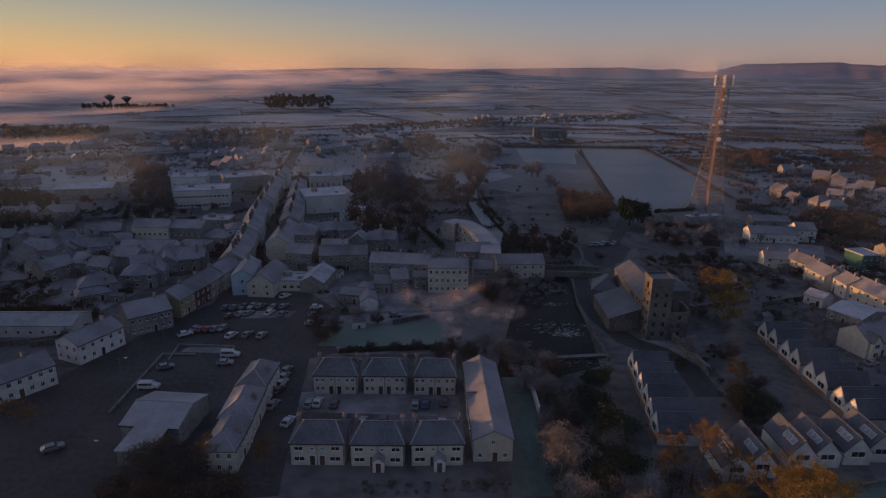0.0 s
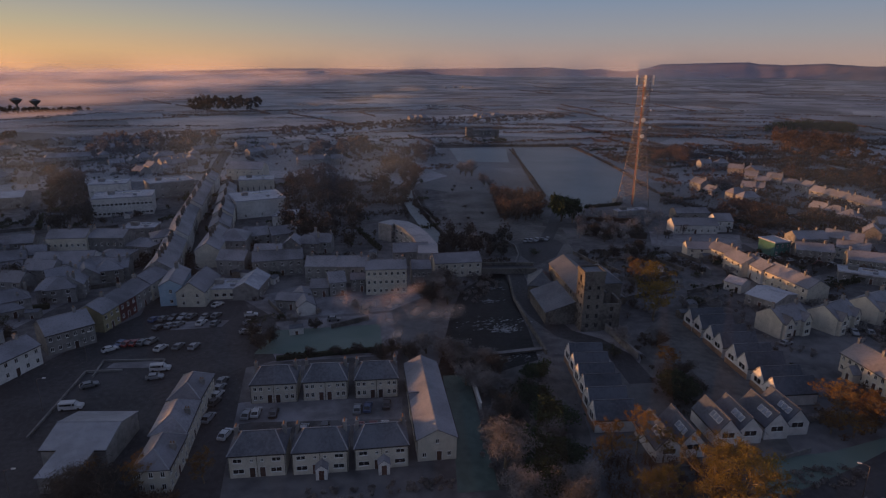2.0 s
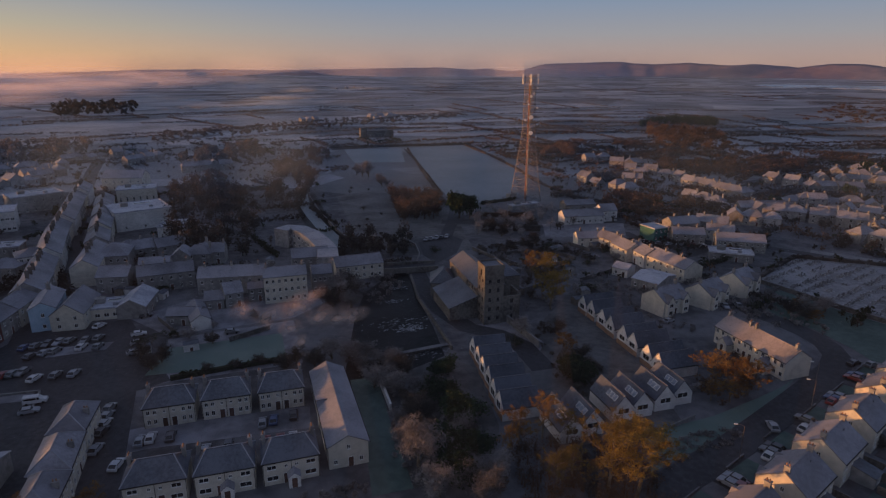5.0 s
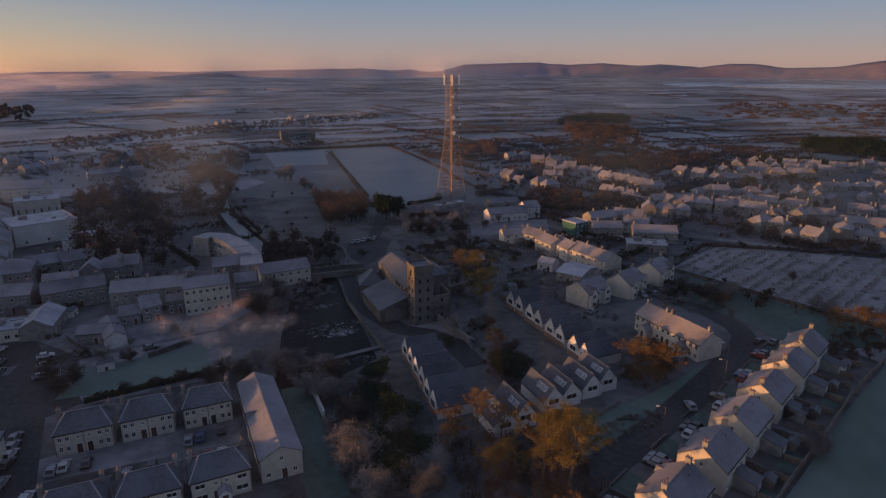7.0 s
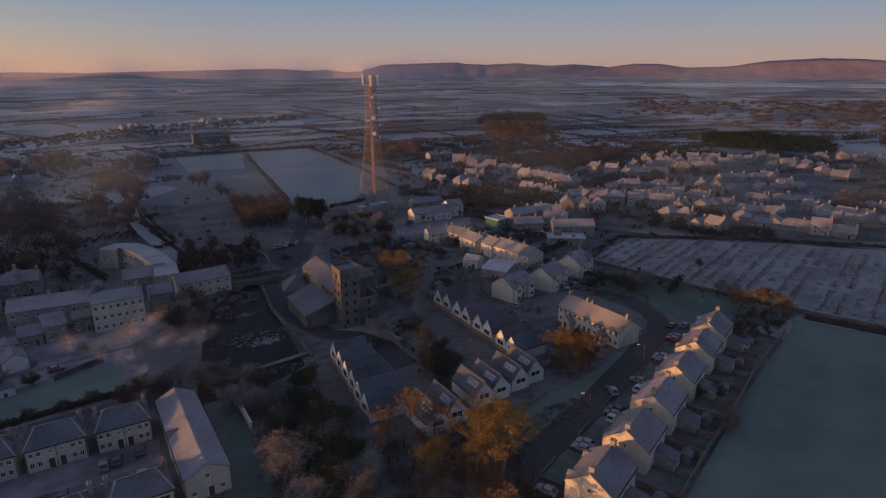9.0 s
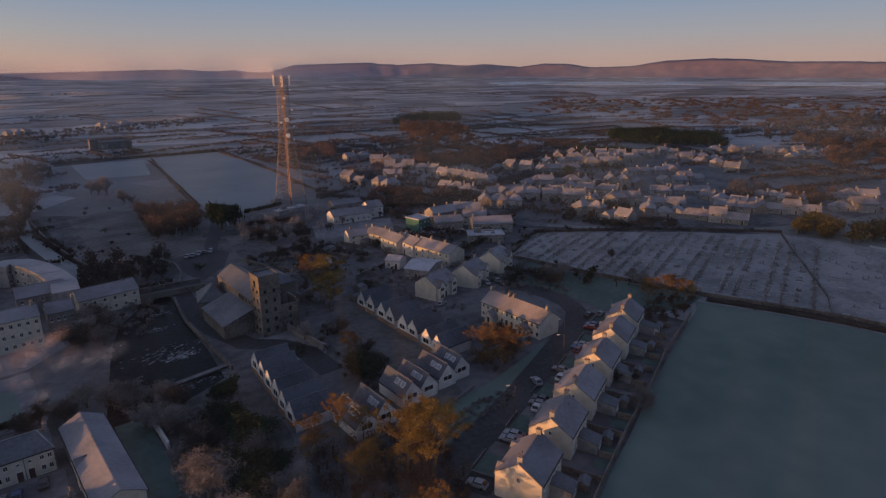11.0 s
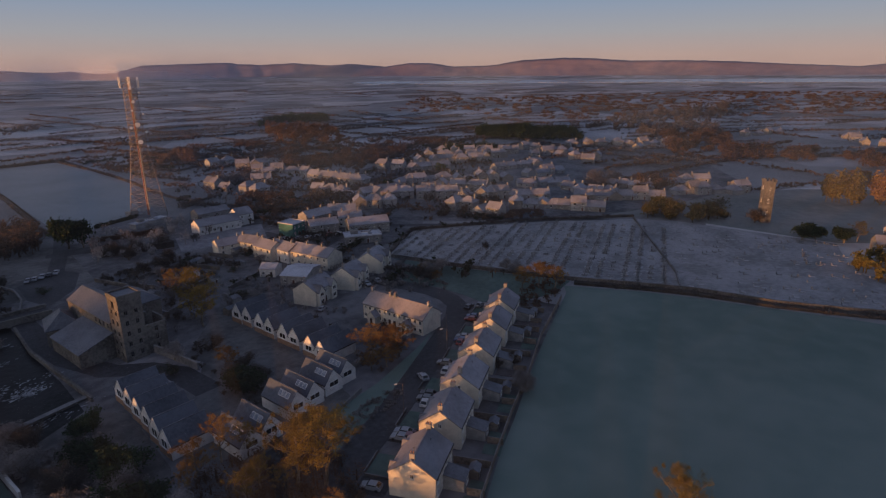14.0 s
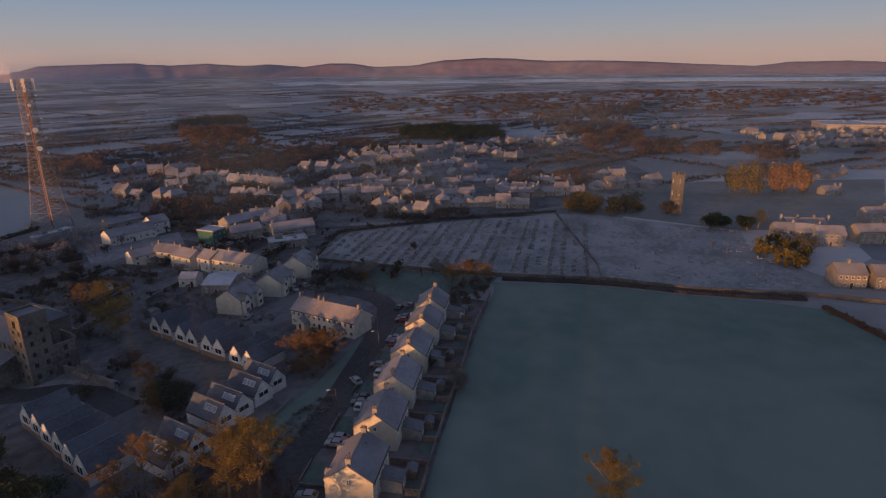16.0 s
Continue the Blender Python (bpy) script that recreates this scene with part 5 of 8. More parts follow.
def row_house(x, y):
    """Semi-detached house of the lit row: cream, its gable towards the low sun, two gabled bays in front."""
    h = house(x, y, 22, 11.0, 9.0, 5.2, 8.2, wall=M_CREAM, roof=M_SLATE, n=4, chim=((-4.8, 0, 1.1), (4.8, 0, 1.1)), gwin=(("l", 0.7, 1.0, 4.4),), over=0.2,
              label="cream semi-detached house with a frosted slate roof", group="row of semi-detached houses")
    for bx in (-3.4, 3.4):
        bay = part("front_bay", shared("bay_w", lambda: body(4.0, 2.6, 4.4, 5.7, "gable").mesh("front_bay", M_CREAM)), h, pose(bx, 2.9, 0, 0, 0, 90))
        part("bay_roof", shared("bay_r", lambda: gable_roof(4.0, 2.6, 4.4, 5.7, 0.2).mesh("bay_roof", M_SLATE)), bay)
        for z in (0.9, 3.0):
            part("window", window_mesh(1.5, 1.2), bay, pose(2.0, 0, z, 0, 0, 90))
    porch_roof = shared("row_porch", lambda: Build().box(-1.6, 0, 2.35, 1.6, 1.2, 2.5).mesh("porch_roof", M_SLATE_D))
    part("porch_roof", porch_roof, h, pose(0, 4.5, 0))
    for vx, vy in ((-1.5, 0.9), (2.2, -1.2)):
        part("vent_pipe", shared("vent", lambda: Build().beam((0, 0, -0.4), (0, 0, 0.5), 0.06, 0.06, 6).mesh("vent_pipe", M_TYRE)), h, pose(vx, vy, 8.2 - abs(vy) * 0.667 + 0.15))
    return h


def bend_house(x, y, yaw):
    """Semi-detached house by the bend: two gabled bays with dark windows on its front."""
    h = house(x, y, yaw, 12, 9.0, 5.2, 8.2, wall=M_CREAM, n=5, chim=((4.5, 0), (-5.2, 0)), label="cream semi-detached house with gabled bays and a slate roof", group="semi-detached houses", over=0.2)
    for bx in (-3.7, 3.7):
        bay = part("front_bay", shared("bend_w", lambda: body(4.6, 3.2, 4.9, 6.9, "gable").mesh("front_bay", M_CREAM)), h, pose(bx, -3.2, 0, 0, 0, -90))
        part("bay_roof", shared("bend_r", lambda: gable_roof(4.6, 3.2, 4.9, 6.9, 0.2).mesh("bay_roof", M_SLATE)), bay)
        for z in (0.8, 3.3):
            part("window", window_mesh(1.7, 1.3), bay, pose(2.3, 0, z, 0, 0, 90))
    return h


def mill():
    """The old stone mill: a square tower, a long five-storey body behind it, lower wings."""
    m = thing("mill", pose(59.3, 157.0, 0), "tall old stone mill with a square tower and slate roofs", "mill")
    part("tower_wall", Build().box(0, 0, -0.3, 6.2, 6.2, 18.0).box(-0.15, -0.15, 18.0, 6.35, 6.35, 18.5).box(-0.1, -0.1, 14.6, 6.3, 6.3, 14.85).mesh("tower_wall", M_STONE), m)
    part("tower_roof", Build().box(0.4, 0.4, 18.5, 5.8, 5.8, 18.7).mesh("tower_roof", M_SLATE_D), m)
    part("parapet", Build().box(-0.15, -0.15, 18.5, 6.35, 0.3, 19.1).box(-0.15, 5.9, 18.5, 6.35, 6.35, 19.1).box(-0.15, 0.3, 18.5, 0.3, 5.9, 19.1).box(5.9, 0.3, 18.5, 6.35, 5.9, 19.1).mesh("parapet", M_STONE), m)
    part("main_wall", body(29, 9.6, 10.1, 13.2, "gable").mesh("main_wall", M_STONE), m, pose(4.6, 20.7, 0, 0, 0, 90))
    part("main_roof", gable_roof(29, 9.6, 10.1, 13.2, 0.25).mesh("main_roof", M_SLATE_D), m, pose(4.6, 20.7, 0, 0, 0, 90))
    for fl in range(4):
        for i in range(4):
            part("window", window_mesh(1.0, 1.4, 1, M_STONE_D), m, pose(-0.2, 8.0 + i * 2.6, 1.0 + fl * 2.4, 0, 0, -90))
    for fl in range(5):
        for i in range(2):
            part("window", window_mesh(0.9, 1.4, 1, M_STONE_D), m, pose(1.7 + i * 2.7, 0, 1.4 + fl * 3.0, 0, 0, 0))
            part("window", window_mesh(0.9, 1.4, 1, M_STONE_D), m, pose(0, 1.7 + i * 2.7, 1.4 + fl * 3.0, 0, 0, -90))
    part("window", window_mesh(1.3, 2.0, 1, M_STONE_D), m, pose(0, 3.1, 15.2, 0, 0, -90))
    part("wing_wall", body(19, 9.0, 4.0, 7.4, "mono").mesh("wing_wall", M_STONE), m, pose(-4.7, 15.5, 0, 0, 0, -90))
    part("wing_roof", gable_roof(19, 9.0, 4.0, 7.4, 0.3, kind="mono").mesh("wing_roof", M_SLATE_D), m, pose(-4.7, 15.5, 0, 0, 0, -90))
    part("wing_wall", body(11, 9, 5.0, 8.6, "hip").mesh("wing_wall", M_STONE), m, pose(-3.6, 32, 0, 0, 0, 75))
    part("wing_roof", gable_roof(11, 9, 5.0, 8.6, 0.3, kind="hip", rl=3).mesh("wing_roof", M_SLATE_D), m, pose(-3.6, 32, 0, 0, 0, 75))
    part("wing_wall", body(14, 11, 9.0, 12.6, "hip").mesh("wing_wall", M_STONE), m, pose(13.5, 24, 0, 0, 0, 90))
    part("wing_roof", gable_roof(14, 11, 9.0, 12.6, 0.3, kind="hip", rl=4).mesh("wing_roof", M_SLATE_D), m, pose(13.5, 24, 0, 0, 0, 90))
    part("ruined_wall", Build().box(6.4, 0.6, -0.2, 12.0, 1.3, 8.5).box(11.4, 1.3, -0.2, 12.0, 7.0, 9.6).box(6.4, 1.3, -0.2, 7.0, 7.0, 7.6).mesh("ruined_wall", M_STONE), m)
    for i in range(3):
        part("window", window_mesh(0.9, 1.5, 1, M_STONE_D), m, pose(9.2, 0.6, 1.2 + i * 2.5))
    return m


def lattice_mast(x, y, h, base, top):
    """Four tapering legs with cross-braced panels, platforms, aerials and dishes."""
    m = thing("lattice_mast", pose(x, y, 0, 0, 0, 24), "tall galvanised lattice telecom mast with dishes", "telecom mast")
    n = 20
    zs = [h * (1 - (1 - i / n) ** 1.25) for i in range(n + 1)]

    def half(z):
        s = z / h
        return (base * (1 - s / 0.55) + top * 1.2 * (s / 0.55)) / 2 if s < 0.55 else (top * 1.2 * (1 - (s - 0.55) / 0.45) + top * ((s - 0.55) / 0.45)) / 2

    corners = ((-1, -1), (1, -1), (1, 1), (-1, 1))
    for cx, cy in corners:
        b = Build().tube([(cx * half(z), cy * half(z), z - (0.4 if z == 0 else 0)) for z in zs], [0.2 - 0.1 * z / h for z in zs])
        part("leg", b.mesh("leg", M_STEEL), m)
    for i in range(4):
        (ax, ay), (bx, by) = corners[i], corners[(i + 1) % 4]
        b = Build()
        for k, (z0, z1) in enumerate(zip(zs, zs[1:])):
            p0, q0 = Vector((ax * half(z0), ay * half(z0), z0)), Vector((bx * half(z0), by * half(z0), z0))
            p1, q1 = Vector((ax * half(z1), ay * half(z1), z1)), Vector((bx * half(z1), by * half(z1), z1))
            b.beam(p0, q1, 0.085).beam(q0, p1, 0.085).beam(p1, q1, 0.085)
            if k < 8:
                b.beam((p0 + q0) / 2, (p0 + p1) / 2, 0.07).beam((p0 + q0) / 2, (q0 + q1) / 2, 0.07)
        part("bracing", b.mesh("bracing", M_STEEL), m)
    lad = Build().beam((0.3, -0.5, 0), (0.3, -0.5, h - 1), 0.12).beam((-0.3, -0.5, 0), (-0.3, -0.5, h - 1), 0.12)
    part("ladder", lad.mesh("ladder", M_STEEL), m)
    part("feeder_tray", Build().box(-0.5, 0.2, 1, 0.5, 0.45, h - 3).mesh("feeder_tray", M_STEEL_R), m)
    for z in (h * 0.55, h * 0.72, h * 0.88):
        s = half(z) + 0.5
        part("platform", Build().box(-s, -s, z, s, s, z + 0.12).box(-s, -s, z + 1.0, s, -s + 0.08, z + 1.08).box(-s, s - 0.08, z + 1.0, s, s, z + 1.08).mesh("platform", M_STEEL), m)
    for dx, dy, z, r in ((-1.0, -1.3, 0.68, 1.25), (-0.9, -1.3, 0.56, 1.2), (-1.2, -1.2, 0.84, 0.8), (1.9, -0.8, 0.62, 0.7), (-2.2, -0.6, 0.66, 0.7), (1.8, 0.4, 0.86, 0.7), (1.5, -1.0, 0.75, 0.55), (-1.6, -0.9, 0.78, 0.5), (1.3, -1.1, 0.9, 0.5), (-1.4, -1.0, 0.93, 0.6), (1.6, -0.6, 0.52, 0.6)):
        hz = half(h * z)
        p = Vector((dx * hz, dy * hz - 0.6, h * z))
        d = Build()
        d.beam(p, p + Vector((-0.35, -0.35, 0)), r, r * 0.96, 16)
        d.beam(p + Vector((0.5, 0.5, 0)), p, 0.12, 0.12, 6)
        part("dish", d.mesh("dish", M_DISH), m, label="round white microwave dish")
    for cx, cy in corners:
        for k in (-0.35, 0.35):
            b = Build().beam((cx * (top / 2 + 0.9), cy * (top / 2 + 0.9) + k, h - 5), (cx * (top / 2 + 0.9), cy * (top / 2 + 0.9) + k, h + 0.5), 0.17)
            b.beam((cx * top / 2, cy * top / 2, h - 3), (cx * (top / 2 + 0.9), cy * (top / 2 + 0.9) + k, h - 3), 0.06)
            part("antenna", b.mesh("antenna", M_DISH), m)
    part("base_hut", Build().box(-4, 9, 0, 2, 12, 2.8).box(-4.2, 8.8, 2.8, 2.2, 12.2, 3.0).mesh("base_hut", M_GREYR), m)
    return m


def church_tower(x, y):
    m = thing("church_tower", pose(x, y, 0, 0, 0, 30), "slender square stone church tower with battlements", "church tower")
    b = Build().box(-2.4, -2.4, -0.3, 2.4, 2.4, 20.5).box(-2.6, -2.6, 7.0, 2.6, 2.6, 7.25).box(-2.6, -2.6, 14.5, 2.6, 2.6, 14.75).box(-2.7, -2.7, 20.5, 2.7, 2.7, 21.0)
    part("shaft", b.mesh("shaft", M_STONE), m)
    c = Build()
    for i in range(4):
        for s in (-2.45, 2.45):
            c.box(-2.7 + i * 1.55, s - 0.25, 21.0, -2.7 + i * 1.55 + 0.8, s + 0.25, 21.9)
            if 0 < i < 3:
                c.box(s - 0.25, -2.7 + i * 1.55, 21.0, s + 0.25, -2.7 + i * 1.55 + 0.8, 21.9)
    part("battlement", c.mesh("battlement", M_STONE), m)
    for rz in (0, 90, 180, 270):
        for z in (4.0, 10.0, 16.5):
            part("window", window_mesh(0.8, 2.0), m, pose(0, 0, 0, 0, 0, rz) @ pose(0, -2.4, z))
    return m


def water_tower(x, y, h):
    m = thing("water_tower", pose(x, y, float(height(x, y))), "dark concrete water tower with a flared bowl", "water tower", "water towers")
    part("stem", Build().beam((0, 0, -1), (0, 0, h * 0.62), h * 0.075, h * 0.06, 14).mesh("stem", M_STONE_D), m)
    part("bowl", Build().beam((0, 0, h * 0.55), (0, 0, h * 0.84), h * 0.07, h * 0.36, 20).beam((0, 0, h * 0.84), (0, 0, h * 0.88), h * 0.36, h * 0.36, 20).beam((0, 0, h * 0.88), (0, 0, h), h * 0.35, h * 0.05, 20).mesh("bowl", M_STONE_D), m)
    return m


def ruin(x, y):
    m = thing("ruined_abbey", pose(x, y, 0, 0, 0, 3), "roofless grey stone abbey ruin", "ruin")
    part("gable_wall", Build().add([(0, 0, -0.3), (0.9, 0, -0.3), (0.9, 9, -0.3), (0, 9, -0.3), (0, 0, 8), (0.9, 0, 8), (0.9, 9, 8), (0, 9, 8), (0, 4.5, 12), (0.9, 4.5, 12)],
                                   [(0, 1, 5, 4), (2, 3, 7, 6), (1, 2, 6, 9, 5), (3, 0, 4, 8, 7), (4, 5, 9, 8), (6, 7, 8, 9)]).mesh("gable_wall", M_STONE), m)
    part("side_wall", Build().box(0.9, 0, -0.3, 24, 0.9, 7.5).box(24, 0, -0.3, 32, 0.9, 5.5).mesh("side_wall", M_STONE), m)
    part("side_wall", Build().box(0.9, 8.1, -0.3, 34, 9, 7.0).mesh("side_wall", M_STONE), m)
    part("tower_stub", Build().box(-7, 1, -0.3, -0.4, 8, 11).mesh("tower_stub", M_STONE), m)
    for i in range(5):
        part("window", window_mesh(1.1, 2.6), m, pose(4 + i * 4.4, 0, 2.5))
    return m


def footbridge(x0, y0, x1, y1):
    L = math.hypot(x1 - x0, y1 - y0)
    m = thing("bridge", pose(x0, y0, 0, 0, 0, math.degrees(math.atan2(y1 - y0, x1 - x0))), "low stone road bridge with parapets over the river", "bridge")
    part("deck", Build().box(0, -3.5, 0.7, L, 3.5, 1.3).mesh("deck", M_ROAD), m)
    for s in (-3.6, 3.6):
        part("parapet", Build().box(0, s - 0.25, 0.3, L, s + 0.25, 2.3).box(0, s - 0.35, 2.3, L, s + 0.35, 2.45).mesh("parapet", M_STONE), m)
    for i in range(1, 4):
        part("pier", Build().box(L * i / 4 - 0.7, -4, -0.5, L * i / 4 + 0.7, 4, 0.7).mesh("pier", M_STONE), m)
    return m


def shed(x, y, yaw, L=2.6, W=2.0, h=2.2, mat=None, label="small garden shed with a pitched felt roof"):
    mat = mat or M_WOOD
    s = thing("garden_shed", pose(x, y, 0.03, 0, 0, yaw), label, "shed", "garden sheds")
    part("wall", shared(("shed", L, W, h, mat.name), lambda: body(L, W, h - 0.5, h, "gable").mesh("wall", mat)), s)
    part("roof", shared(("shedr", L, W, h), lambda: gable_roof(L, W, h - 0.5, h, 0.12, 0.08).mesh("roof", M_SLATE_D)), s)
    part("door", door_mesh(0.8, 1.5), s, pose(0, -W / 2, 0.02) @ Matrix.Diagonal((1, 1, 0.75, 1)))
    return s


def extension(x, y, yaw, L=3.6, W=4.2, h=3.2):
    s = thing("rear_extension", pose(x, y, 0.03, 0, 0, yaw), "single-storey lean-to extension with a slate roof behind the house", "extension", "rear extensions")
    part("wall", shared(("extw", L, W, h), lambda: body(L, W, h - 0.9, h, "mono").mesh("wall", M_GREYR)), s)
    part("roof", shared(("extr", L, W, h), lambda: gable_roof(L, W, h - 0.9, h, 0.15, 0.12, "mono").mesh("roof", M_SLATE_D)), s)
    part("window", window_mesh(1.4, 1.1), s, pose(0, -W / 2, 0.8))
    return s


_sub_rng = random.Random(21)


def suburb(x0, y0, x1, y1, k, yaw, walls=("white", "cream", "grey", "grey"), low=0.4, jitter=3.0, group="suburban houses"):
    """A street of k detached houses between two points."""
    # far walls take the renders with haze and shade in their colour
    mats = {"white": M_PALE, "cream": M_CREAM_DIM, "grey": M_GREYR}
    for i in range(k):
        f = (i + 0.5) / k
        w = _sub_rng.choice(walls)
        bung = _sub_rng.random() < low
        L, W = _sub_rng.choice((8.5, 9.8, 11.0)), _sub_rng.choice((7.0, 7.8))
        e, r = (2.8, 5.4) if bung else (5.0, 7.8)
        hx, hy = x0 + (x1 - x0) * f + _sub_rng.uniform(-jitter, jitter), y0 + (y1 - y0) * f + _sub_rng.uniform(-jitter, jitter)
        house(hx, hy, yaw + _sub_rng.choice((0, 0, 90)) + _sub_rng.uniform(-6, 6), L, W, e, r, kind=_sub_rng.choice(("gable", "gable", "hip")), wall=mats[w], n=2, floors=1 if bung else 2,
              faces="f", ww=1.2, wh=1.2, chim=((L / 2 - 0.6, 0),), label=w + (" bungalow" if bung else " detached house") + " with a frosted slate roof", name="bungalow" if bung else "house",
              category="bungalow" if bung else "house", group=group, z=float(height(hx, hy)))


_yard_rng = random.Random(33)


def yard_clutter(x0, y0, x1, y1, sheds, shrubs, walls):
    """Back-yard clutter between two corners: sheds, shrubs and low boundary walls."""
    pick = lambda: (_yard_rng.uniform(x0, x1), _yard_rng.uniform(y0, y1))
    for _ in range(sheds):
        x, y = pick()
        shed(x, y, _yard_rng.uniform(-20, 20) + _yard_rng.choice((0, 90)), 4.0, 2.8, 2.6, _yard_rng.choice((M_GREYR, M_WOOD, M_WHITE)), "small outhouse with a frosted roof in a yard")
    for _ in range(shrubs):
        tree(_yard_rng.choice(("bush", "dark", "bush", "bare")), *pick(), _yard_rng.uniform(2.2, 4.5), 1.2)
    for _ in range(walls):
        x, y = pick()
        a, L = _yard_rng.choice((20, 110)) + _yard_rng.uniform(-8, 8), _yard_rng.uniform(8, 20)
        wall_line("yard_wall", [(x, y), (x + L * math.cos(radians(a)), y + L * math.sin(radians(a)))], 1.5, 0.3, M_STONE_D, "dark stone wall between back yards", "wall")


def hip_pair(x, y, yaw, length, wide):
    """Pair of houses under one hipped roof. wide: broad ground-floor windows, else pairs of single ones."""
    h = house(x, y, yaw, length, 8.0, 4.9, 7.4, kind="hip", wall=M_CREAM, roof=M_SLATE_D, rl=6.2, n=6, faces="b", ww=0.8, wh=1.0, doors=2, over=0.18,
              chim=((-4.6, 1.6, 1.3), (4.6, 1.6, 1.3)), label="cream rendered pair of houses with a hipped slate roof", group="hipped houses")
    for sx in (-1, 1):
        part("door", door_mesh(), h, pose(sx * 0.95, -4.0, 0.05))
        part("window", window_mesh(0.6, 0.6), h, pose(sx * 0.95, -4.0, 3.45))
        if wide:
            part("window", window_mesh(2.1, 1.0), h, pose(sx * 3.5, -4.0, 1.0))
            part("window", window_mesh(1.7, 0.9), h, pose(sx * 3.6, -4.0, 3.35))
        else:
            for wx in (2.9, 4.2):
                part("window", window_mesh(0.75, 1.15), h, pose(sx * wx, -4.0, 0.95))
                part("window", window_mesh(0.75, 0.95), h, pose(sx * wx, -4.0, 3.3))
    for sx in (-5.2, 0, 5.2):
        part("drainpipe", shared("drain", lambda: Build().beam((0, 0, 0), (0, 0, 4.8), 0.05, 0.05, 5).mesh("drainpipe", M_TYRE)), h, pose(sx * length / 10.6, -4.06, 0))
    return h


# ---- the town ----
# the two rows of hipped houses
hip_pair(-24.2, 102.7, 0.5, 10.6, True)
hip_pair(-12.4, 102.6, 0.5, 10.5, True)
hip_pair(-0.7, 103.0, 2.2, 10.4, True)
hip_pair(-25.4, 129.2, 0.5, 10.5, False)
hip_pair(-13.6, 129.4, 0.6, 10.3, False)
hip_pair(-1.6, 129.4, 0.6, 10.1, False)
# the stepped houses on the lane
house(-43.5, 125.2, -91.1, 10.7, 6.7, 5.2, 7.6, kind="hip", wall=M_CREAM, roof=M_SLATE, n=5, ww=0.8, chim=((0, 2.5),), label="pale rendered house with a hipped slate roof on the lane", group="stepped houses", faces="fblr")
house(-43.1, 112.7, -87.1, 11.7, 6.8, 5.2, 7.6, kind="hip", wall=M_CREAM, roof=M_SLATE, n=5, ww=0.8, chim=((0, 2.5),), label="pale rendered house with a hipped slate roof on the lane", group="stepped houses", faces="fblr")
house(-42.3, 100.9, -90.0, 10.5, 6.3, 5.2, 7.6, kind="hip", wall=M_CREAM, roof=M_SLATE, n=5, ww=0.8, chim=((0, 2.5),), label="pale rendered house with a hipped slate roof on the lane", group="stepped houses", faces="fblr")
# the long hall
hall = house(9.9, 116.4, -88.0, 31.8, 7.8, 5.0, 7.0, wall=M_CREAM, roof=M_SLATE, n=6, floors=1, doors=0, faces="f", wh=1.6, gwin=(("r", 0.7, 1.0, 4.0),), label="long cream hall with a frosted slate roof", name="hall", category="hall")
part("side_gable", body(2.6, 2.6, 5.0, 6.0, "gable").mesh("side_gable", M_CREAM), hall, pose(-0.2, -2.8, 0, 0, 0, 90))
part("side_gable_roof", gable_roof(2.6, 2.6, 5.0, 6.0, 0.15).mesh("side_gable_roof", M_SLATE), hall, pose(-0.2, -2.8, 0, 0, 0, 90))
part("door", door_mesh(), hall, pose(15.9, 0.4, 0.05, 0, 0, 90))
for wy in (-2.6, 2.4):
    part("window", window_mesh(0.8, 1.0), hall, pose(15.9, wy, 1.0, 0, 0, 90))
# sheds and buildings round the square
house(-59.2, 111.1, -4.6, 12.4, 13.0, 4.2, 6.0, wall=M_GREYR, roof=M_TIN, n=2, floors=1, doors=0, label="large open-sided shed with a corrugated roof", name="shed", category="shed")
house(-59.2, 102.9, -4.3, 6.6, 11.0, 3.4, 4.6, kind="mono", wall=M_GREYR, roof=M_TIN, n=2, floors=1, doors=0, label="lean-to shed with a sheet roof", name="shed", category="shed")
house(-95.2, 145.6, 67.6, 13.6, 8.5, 5.4, 7.6, wall=M_WHITE, n=5, faces="fblr", chim=((4, 0),), label="white two-storey house at the corner of the square")
house(-101.9, 124.6, 55.1, 15.4, 9.0, 5.2, 7.6, wall=M_WHITE, n=7, chim=((3, 0), (-6, 0)), label="white terrace house beside the road")
house(-119.4, 158.7, 1.7, 27.5, 10.0, 3.6, 5.4, wall=M_WHITE, n=8, floors=1, doors=0, label="long low white hall with a sheet roof", roof=M_TIN, name="low_hall", category="hall")
house(-88.5, 162.5, 40.9, 11.9, 11.0, 5.8, 8.6, wall=M_GREYR, n=6, chim=((3, 0),), label="grey rendered corner house with a slate roof")
house(-84.5, 173.4, 78.3, 7.9, 9.0, 5.8, 8.4, wall=M_YELLOW, n=3, chim=((3, 0),), label="yellow painted terrace house")
house(-82.7, 181.1, 76.3, 8.0, 9.0, 5.8, 8.4, wall=M_RED, n=3, chim=((3, 0),), label="dark red painted terrace house")
house(-81.1, 189.7, 81.1, 9.7, 9.0, 5.8, 8.4, wall=M_GREYR, n=3, chim=((3, 0),), label="grey terrace house on the main street")
house(-79.3, 199.7, 81.4, 12.0, 9.0, 6.0, 8.6, wall=M_CREAM, n=4, chim=((4, 0),), label="cream terrace house on the main street")
house(-69.0, 196.2, 96.1, 16.0, 7.0, 7.0, 9.0, wall=M_BLUE, n=2, floors=2, faces="flr", chim=((4, 0, 2.0),), label="pale blue shop house with a steep roof", name="shop", category="shop")
house(-61.2, 195.1, 87.0, 16.9, 9.0, 5.0, 8.4, wall=M_CREAM, n=3, faces="flr", label="cream gabled shop beside the car park", name="shop", category="shop")
